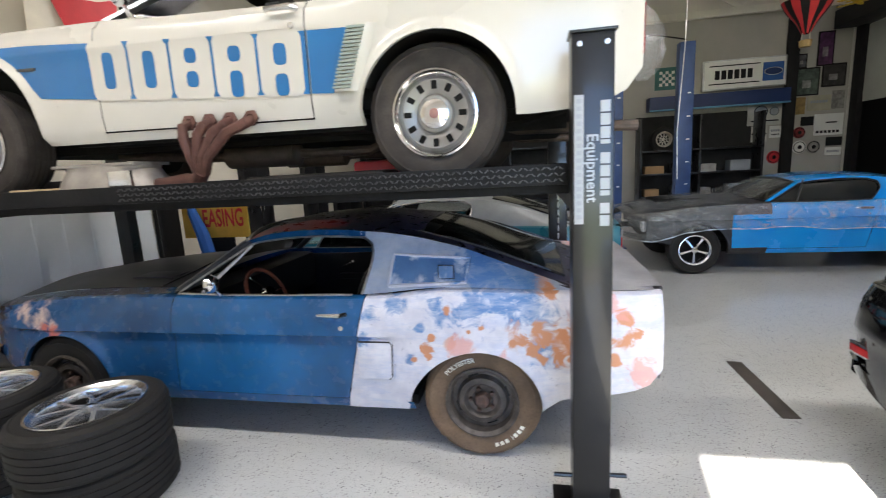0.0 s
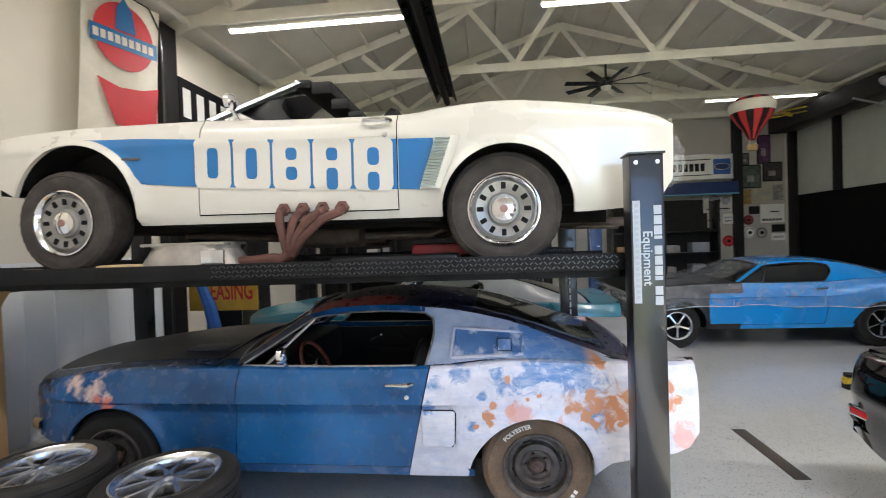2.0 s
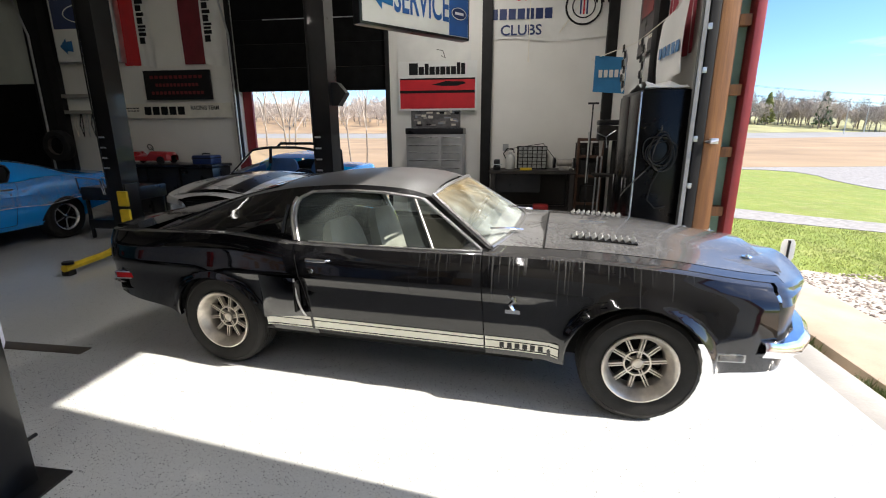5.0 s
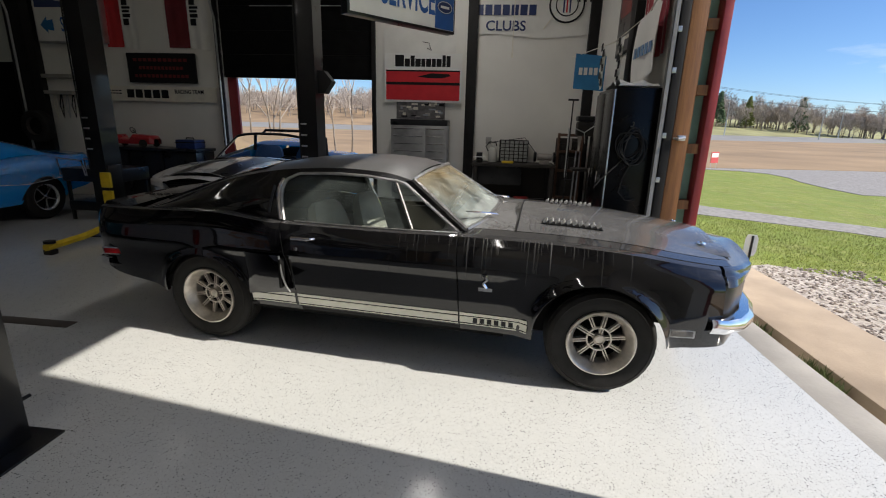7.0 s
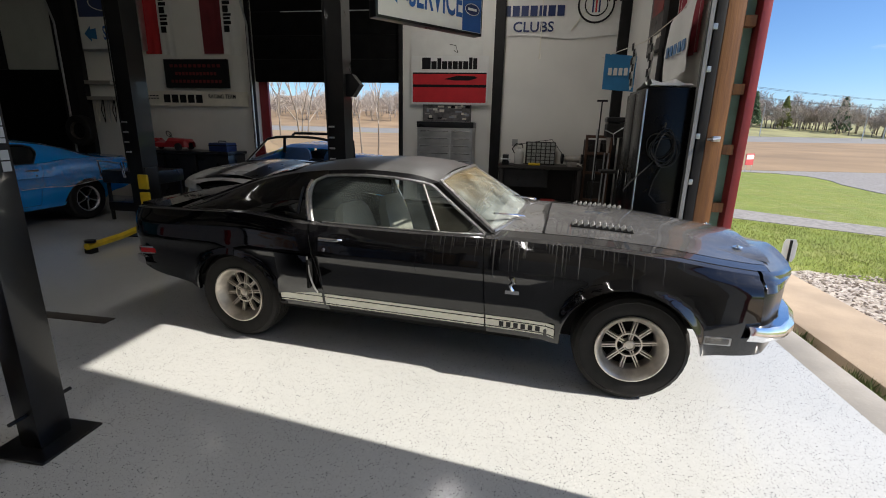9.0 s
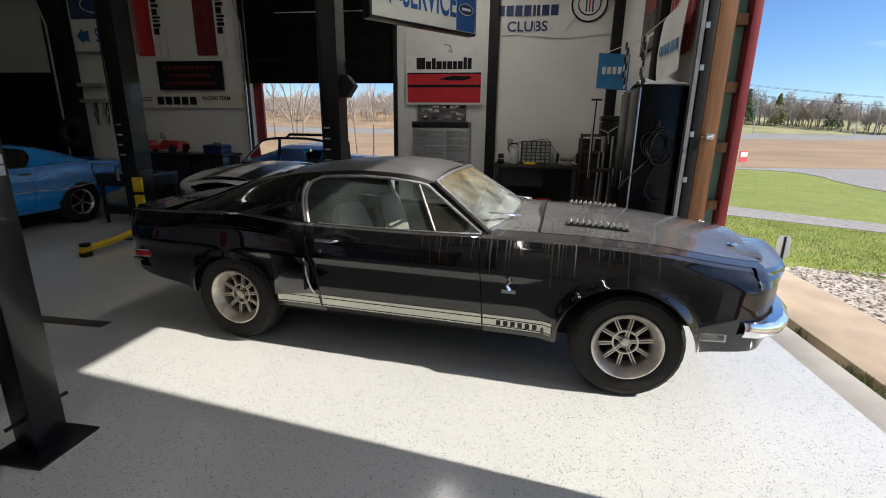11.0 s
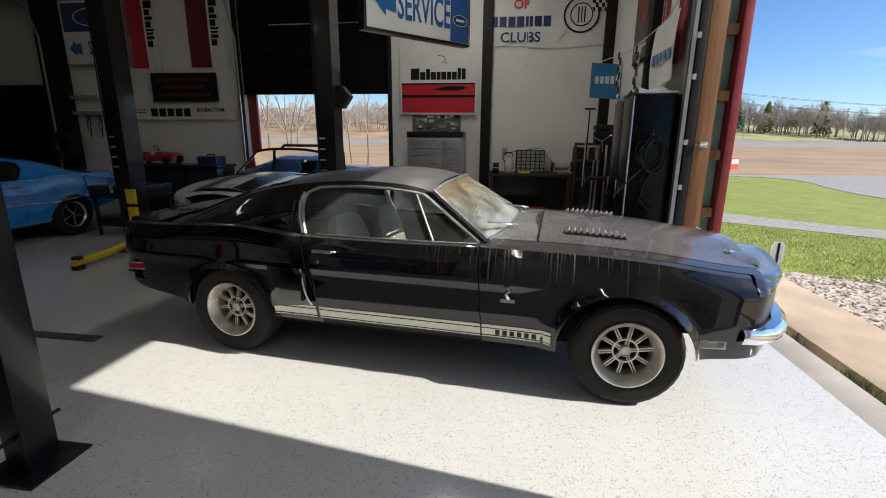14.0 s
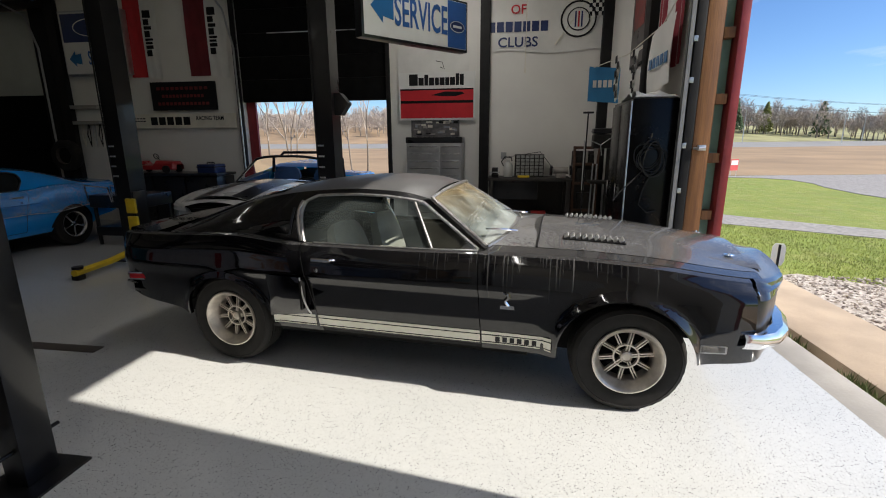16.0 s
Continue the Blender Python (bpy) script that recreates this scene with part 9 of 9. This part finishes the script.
ob = back_sign("tin_sign", "white sign with dark lettered lines", 2.98, 3.56, 1.88, 2.36, SIGN_WHITE)
block(ob, "text_line", -0.06, 0.16, 0.03, 0.06, 0.021, INK)
bars(ob, "text_bar", -0.25, 0.24, -0.16, 0.055, 6, 0.021, INK)
back_sign("tin_sign", "narrow black plate on the back wall", 2.70, 2.96, 2.12, 2.32, INK)
back_sign("tin_sign", "black lettered strip on the back wall", 3.25, 3.57, 1.64, 1.83, INK)
ob = back_sign("tin_sign", "white strip sign with a dark line", 3.24, 3.57, 1.42, 1.60, SIGN_WHITE)
bars(ob, "text_bar", -0.13, 0.13, 0.0, 0.05, 7, 0.021, LABEL_GREY)
for x0, x1, z0, z1, nm, colour, lab in ((2.56, 2.98, 2.82, 3.37, "dim_photo", (0.08, 0.11, 0.09), "framed dark green photograph on the back wall"), (3.08, 3.50, 2.98, 3.42, "black_photo", (0.035, 0.03, 0.03), "framed black and white photograph on the back wall"),
                                        (2.95, 3.22, 3.44, 4.12, "purple_poster", (0.10, 0.03, 0.10), "narrow purple poster in a frame"), (2.54, 2.70, 3.42, 3.68, "grey_photo", (0.10, 0.10, 0.11), "small grey framed picture")):
    ob = back_sign("framed_picture", lab, x0, x1, z0, z1, dim(nm, colour, 0.7, 9), BLACK_TRIM, "picture")
    block(ob, "picture_patch", -(x1 - x0) * 0.25, (x1 - x0) * 0.15, -(z1 - z0) * 0.25, (z1 - z0) * 0.05, 0.0245, dim("pale_patch", (0.30, 0.29, 0.28), 0.5, 12))
for x, z, rr, mt, lab in ((2.71, 1.64, 0.15, SIGN_WHITE, "round white disc sign with a dark rim"), (3.0, 1.63, 0.15, CAST, "round metal disc hung on the back wall"), (2.19, 1.44, 0.15, SIGN_RED, "round red disc hung on the back wall"), (2.69, 1.97, 0.13, dim("red_photo", (0.25, 0.02, 0.02)), "oval red sign on the back wall")):
    ob = thing("wall_disc", lab, "disc", group="back wall discs")
    bm = bmesh.new()
    lathe(bm, [(0, 0.03), (rr * 0.35, 0.03), (rr * 0.47, 0.015), (rr * 0.88, 0.02), (rr, 0.0)], 28, pose(x, YN - 0.004, z, 90, 0, 0))
    part("disc", bm, mt, ob)
    bm = bmesh.new()
    lathe(bm, [(rr * 0.85, 0.022), (rr * 0.80, 0.028), (rr * 0.74, 0.022)], 28, pose(x, YN - 0.004, z, 90, 0, 0))
    part("dark_ring", bm, INK, ob)
    bm = bmesh.new()
    lathe(bm, [(rr * 0.3, 0.034), (0.0, 0.036)], 20, pose(x, YN - 0.004, z, 90, 0, 0))
    part("hub", bm, INK, ob)
ob = north_sign("race_flag", "small teal flag with a chequered square", -0.31, 0.26, 3.79, 3.25, surface("teal_cloth", (0.05, 0.16, 0.15), 0.7))
for i in range(5):
    for j in range(5):
        if (i + j) % 2 == 0:
            part("chequer", newbox(-0.17 + i * 0.068, -0.102 + i * 0.068, -0.17 + j * 0.068, -0.102 + j * 0.068, 0.0205, 0.0235), CLOTH, ob, smooth=0)
dw = thing("dark_shelving", "tall dark shelving with a black sheet for shade behind", "shelving")
for z in (0.05, 0.6, 1.15, 1.7):
    part("shelf_board", newbox(-0.9, 1.75, YN - 0.5, YN - 0.02, z, z + 0.04, 0.003), BLACK_STEEL, dw)
for x in (-0.9, 0.4, 1.71):
    part("upright", newbox(x, x + 0.05, YN - 0.5, YN - 0.02, 0.0, 2.5, 0.003), BLACK_STEEL, dw)
# black sheet added as the shade behind the stored parts
part("shade_sheet", newbox(-0.9, 1.75, YN - 0.02, YN - 0.008, 0.05, 2.55), BLACK_TRIM, dw, smooth=0)
for k in range(12):
    x, z = -0.75 + (k % 4) * 0.62, 0.09 + (k // 4) * 0.55
    b = solo("parts_box", newbox(x, x + 0.22 + 0.1 * (k % 3), YN - 0.42, YN - 0.10, z + 0.002, z + 0.18 + 0.06 * (k % 2), 0.006), (CARD, BLACK_STEEL, surface("dim_red_box", (0.15, 0.02, 0.02), 0.5) if k == 2 else CAST, LABEL_GREY)[k % 4], "small box on the dark back shelving", "box", group="boxes on shelving")
lw = thing("back_shelving", "long dark steel shelving along the back wall", "shelving")
for z in (0.08, 0.62, 1.12, 1.95):
    part("shelf_board", newbox(-7.9, -2.7, YN - 0.55, YN - 0.02, z, z + 0.04, 0.003), BLACK_STEEL, lw)
for x in (-7.9, -6.6, -5.3, -4.0, -2.75):
    part("upright", newbox(x, x + 0.05, YN - 0.55, YN - 0.02, 0.0, 2.4, 0.003), BLACK_STEEL, lw)
# the same black stand-in for shade behind the long shelving
part("shade_sheet", newbox(-7.9, -2.7, YN - 0.02, YN - 0.008, 0.05, 2.45), BLACK_TRIM, lw, smooth=0)
rb = random.Random(17)
x = -7.7
while x < -3.0:
    w, h = rb.uniform(0.14, 0.34), rb.uniform(0.18, 0.44)
    if rb.random() < 0.7:
        solo("parts_box", newbox(x, x + w, YN - 0.48, YN - 0.12, 1.162, 1.162 + h, 0.006), rb.choice((SIGN_WHITE, CREAM, CAST, BLACK_STEEL, LABEL_GREY, SIGN_WHITE)), "small box on the long back shelving", "box", group="boxes on long shelving")
    x += w + rb.uniform(0.03, 0.16)
ring = thing("spoked_wheel", "grey spoked wheel hung on the back wall", "wheel", (north(-0.1), YN - 0.22, up(2.02)), 0)
wheel(ring, 0, 0, 0, -1, "ten", 0.30, 0.16)

# ---- west wall ----
ob = new("feather_banner")
ob.matrix_world = pose(-7.95, 2.83, 3.66, 0, 0, 74) @ pose(0, 0, 0, 90, 0, 0)
tagged(ob, "tall cream banner with a red and blue badge", "banner")
bm = bmesh.new()
loft(bm, [[Vector((-0.42 + 0.84 * i / 10 - 0.10 * (1 - j / 8), -0.82 + 1.64 * j / 8, 0.03 + 0.02 * math.sin(i * 0.9 + j * 0.4))) for i in range(11)] for j in range(9)])
part("cloth", bm, CREAM, ob)
oval(ob, -0.02, 0.36, 0.32, 0.36, 0.056, SIGN_RED)
block(ob, "blue_band", -0.38, 0.34, 0.22, 0.40, 0.062, BLUE_DECAL)
bars(ob, "name_bar", -0.35, 0.31, 0.31, 0.09, 9, 0.066, CREAM)
bm = bmesh.new()
slab(bm, [(-0.12, 0.42), (0.10, 0.42), (0.07, 0.66), (-0.02, 0.78), (-0.10, 0.66)], 0.003, pose(0, 0, 0.062))
part("badge_shape", bm, BLUE_DECAL, ob, smooth=0)
bm = bmesh.new()
slab(bm, [(-0.32, -0.14), (-0.1, -0.20), (0.15, -0.17), (0.34, -0.10), (0.30, -0.58), (0.1, -0.64), (-0.15, -0.60)], 0.003, pose(0, 0, 0.056))
part("red_patch", bm, SIGN_RED, ob, smooth=0)
bm = bmesh.new()
tube(bm, [(0.44, -3.655, 0.02), (0.44, 0.0, 0.02), (0.42, 0.60, 0.02), (0.30, 0.82, 0.02), (0.0, 0.86, 0.02)], [0.016, 0.013, 0.011, 0.009, 0.007], 6)
part("pole", bm, BLACK_STEEL, ob)
ob = plaque("name_board", "long black wall sign with white letter bars", wall_frame(XW + 0.01, 5.25, 3.72, "E"), 2.5, 0.66, 0.04, INK)
bars(ob, "name_bar", -1.18, 0.9, 0.0, 0.40, 7, 0.041, SIGN_WHITE, 0.55)
ob = plaque("leasing_sign", "yellow board with red letters behind the blue car", wall_frame(-7.63, 4.0, 1.10, "S"), 0.98, 0.50, 0.02, surface("sign_yellow", (0.70, 0.42, 0.06), 0.5, vary=0.15))
words(ob, "EASING", 0.12, 0.0, 0.33, 0.021, SIGN_RED, 0.55)
part("sign_leg", newbox(-0.25, 0.25, -1.10, -0.25, 0.0, 0.02), BLACK_TRIM, ob, smooth=0)
bm = bmesh.new()
tube(bm, [(-7.60, 3.80, 0.0), (-7.64, 3.82, 0.55), (-7.74, 3.85, 0.92), (-7.88, 3.89, 1.20), (-7.98, 3.95, 1.42)], [0.05, 0.085, 0.08, 0.06, 0.02], 8)
solo("folded_umbrella", bm, surface("blue_cloth", (0.015, 0.10, 0.38), 0.7), "folded bright blue umbrella leaning by the sign", "umbrella")
# shallow black cabinets along the west wall beyond the turquoise coupe
for ya, yb, top in ((5.42, 6.20, 2.05), (7.52, 8.50, 2.05), (9.02, 10.70, 1.62)):
    cab = thing("wall_cabinet", "shallow black steel cabinet against the side wall", "cabinet", group="black wall cabinets")
    part("body", newbox(XW + 0.002, XW + 0.10, ya, yb, 0.0, top, 0.006), BLACK_STEEL, cab)
    ym = (ya + yb) / 2
    for a, b, h in ((ya + 0.01, ym - 0.004, ym - 0.05), (ym + 0.004, yb - 0.01, ym + 0.05)):
        leaf = part("door", newbox(XW + 0.101, XW + 0.118, a, b, 0.06, top - 0.02, 0.004), BLACK_STEEL, cab)
        part("handle", newbox(XW + 0.118, XW + 0.140, h - 0.010, h + 0.010, 1.05, 1.20, 0.005), CHROME, leaf)
bm = newbox(XW, XW + 0.012, -3.3, 3.55, 0.0, 1.62)
for k in range(23):
    box(bm, XW + 0.012, XW + 0.018, -3.28 + k * 0.30, -3.265 + k * 0.30, 0.02, 1.62, 0.002)
solo("wall_panel", bm, surface("blue_white_ribbed_panel", (0.87, 0.90, 0.93), 0.35, vary=0.05, scale=1.5, bump=0.02), "blue white ribbed metal panels on the lower wall", "wall panel", "structure", smooth=0)

# ---- plastic sheeting over the bright blue car ----
def film_material():
    n = Nodes("clear_wrinkled_plastic")
    wr = n.noise(7, 7, 0.7)
    tr = n.node("BsdfTransparent")
    gl = n.node("BsdfGlossy", Roughness=0.18)
    gl.inputs["Color"].default_value = (0.75, 0.78, 0.80, 1)
    df = n.node("BsdfDiffuse", Color=(0.62, 0.66, 0.70, 1))
    body = n.tree.nodes.new("ShaderNodeMixShader")
    body.inputs[0].default_value = 0.45
    n.link(gl.outputs[0], body.inputs[1])
    n.link(df.outputs[0], body.inputs[2])
    mx = n.tree.nodes.new("ShaderNodeMixShader")
    n.link(n.ramp(n.noise(9, 8, 0.78, None, 1.2), [(0.40, 0.07), (0.54, 0.20), (0.64, 0.75)]), mx.inputs[0])
    n.link(tr.outputs[0], mx.inputs[1])
    n.link(body.outputs[0], mx.inputs[2])
    b = n.node("Bump", Strength=0.9, Distance=0.05)
    n.link(wr, b.inputs["Height"])
    n.link(b.outputs[0], gl.inputs["Normal"])
    n.link(mx.outputs[0], n.tree.nodes["Material Output"].inputs[0])
    return n.mat


FILM = film_material()
HEM = surface("bunched_plastic", (0.50, 0.55, 0.60), 0.25, vary=0.4, scale=20)
film = thing("plastic_sheet", "clear wrinkled plastic sheet draped over the blue car", "plastic sheet", (0.05, 6.0, 0), 180)
for s in (1, -1):
    bm = bmesh.new()
    grid = []
    for i in range(56):
        x = 2.32 - 4.6 * i / 55
        low = 0.60 + 0.022 * math.sin(x * 2.3 + 0.4) + 0.012 * math.sin(x * 7.1) - 0.14 * max(0.0, min(1.0, (x - 1.5) / 0.4))
        row = []
        for j in range(10):
            z = low + (S4.zs(x) + 0.01 - low) * j / 9
            row.append(Vector((x, s * (S4.side(min(2.2, x), z) + 0.02 + 0.012 * math.sin(i * 1.3 + j)), z)))
        grid.append(row)
    loft(bm, grid)
    part("side_drape", bm, FILM, film)
    bm = bmesh.new()
    tube(bm, [r[0] for r in grid], [0.006 + 0.004 * math.sin(k * 1.9) for k in range(len(grid))], 5)
    part("gathered_hem", bm, HEM, film)
bm = bmesh.new()
grid = []
for i in range(40):
    x = 2.32 - 2.45 * i / 39
    row = []
    for j in range(15):
        f = -1 + 2 * j / 14
        hood = S4.zs(x) + 0.013 + 0.07 * (1 - f * f)
        t = max(0.0, min(1.0, (0.95 - x) / 0.85))
        z = hood + (1.24 - 0.06 * f * f - hood) * t ** 1.25 + 0.012 * math.sin(i * 1.1 + j * 2.3)
        wd = S4.ws(min(2.2, x)) * (1 - t) + 0.60 * t
        row.append(Vector((x, f * wd, z + 0.02)))
    grid.append(row)
loft(bm, grid)
part("front_drape", bm, FILM, film)
bag = thing("plastic_bag", "clear crumpled plastic bag hung at the white car's tail", "plastic bag", (-2.96, 0.98, 2.14))
bm = bmesh.new()
for rows in ([(0.01, 0.16), (0.05, 0.12), (0.085, 0.03), (0.09, -0.05), (0.06, -0.13), (0.02, -0.17)],):
    grid = [[Vector((r * (1 + 0.25 * math.sin(k * 2.3 + z * 40)) * math.cos(k * math.pi / 7), r * (1 + 0.2 * math.sin(k * 3.1 + z * 23)) * math.sin(k * math.pi / 7), z)) for k in range(14)] for r, z in rows]
    loft(bm, grid, closed=True)
part("film", bm, FILM, bag, smooth=20)
bm = bmesh.new()
tube(bm, [(0, 0, 0.15), (-0.05, 0, 0.22), (-0.10, 0, 0.26)], 0.004, 5)
part("tie", bm, CREAM, bag)
case = thing("tool_case", "dark blue plastic tool case on the storage bench", "tool case", (3.25, 3.92, 1.03))
part("case", newbox(-0.16, 0.16, -0.19, 0.19, 0, 0.16, 0.02), NAVY, case)
part("lid_band", newbox(-0.165, 0.165, -0.195, 0.195, 0.10, 0.12, 0.004), BLACK_TRIM, case)
bm = bmesh.new()
tube(bm, [(0, -0.08, 0.155), (0, -0.07, 0.19), (0, 0.07, 0.19), (0, 0.08, 0.155)], 0.010, 6)
part("handle", bm, BLACK_TRIM, case)
# engine bay stand-in below the drape
part("engine_block", newbox(0.95, 1.75, -0.35, 0.35, 0.83, 0.99, 0.05), DARK, mach)
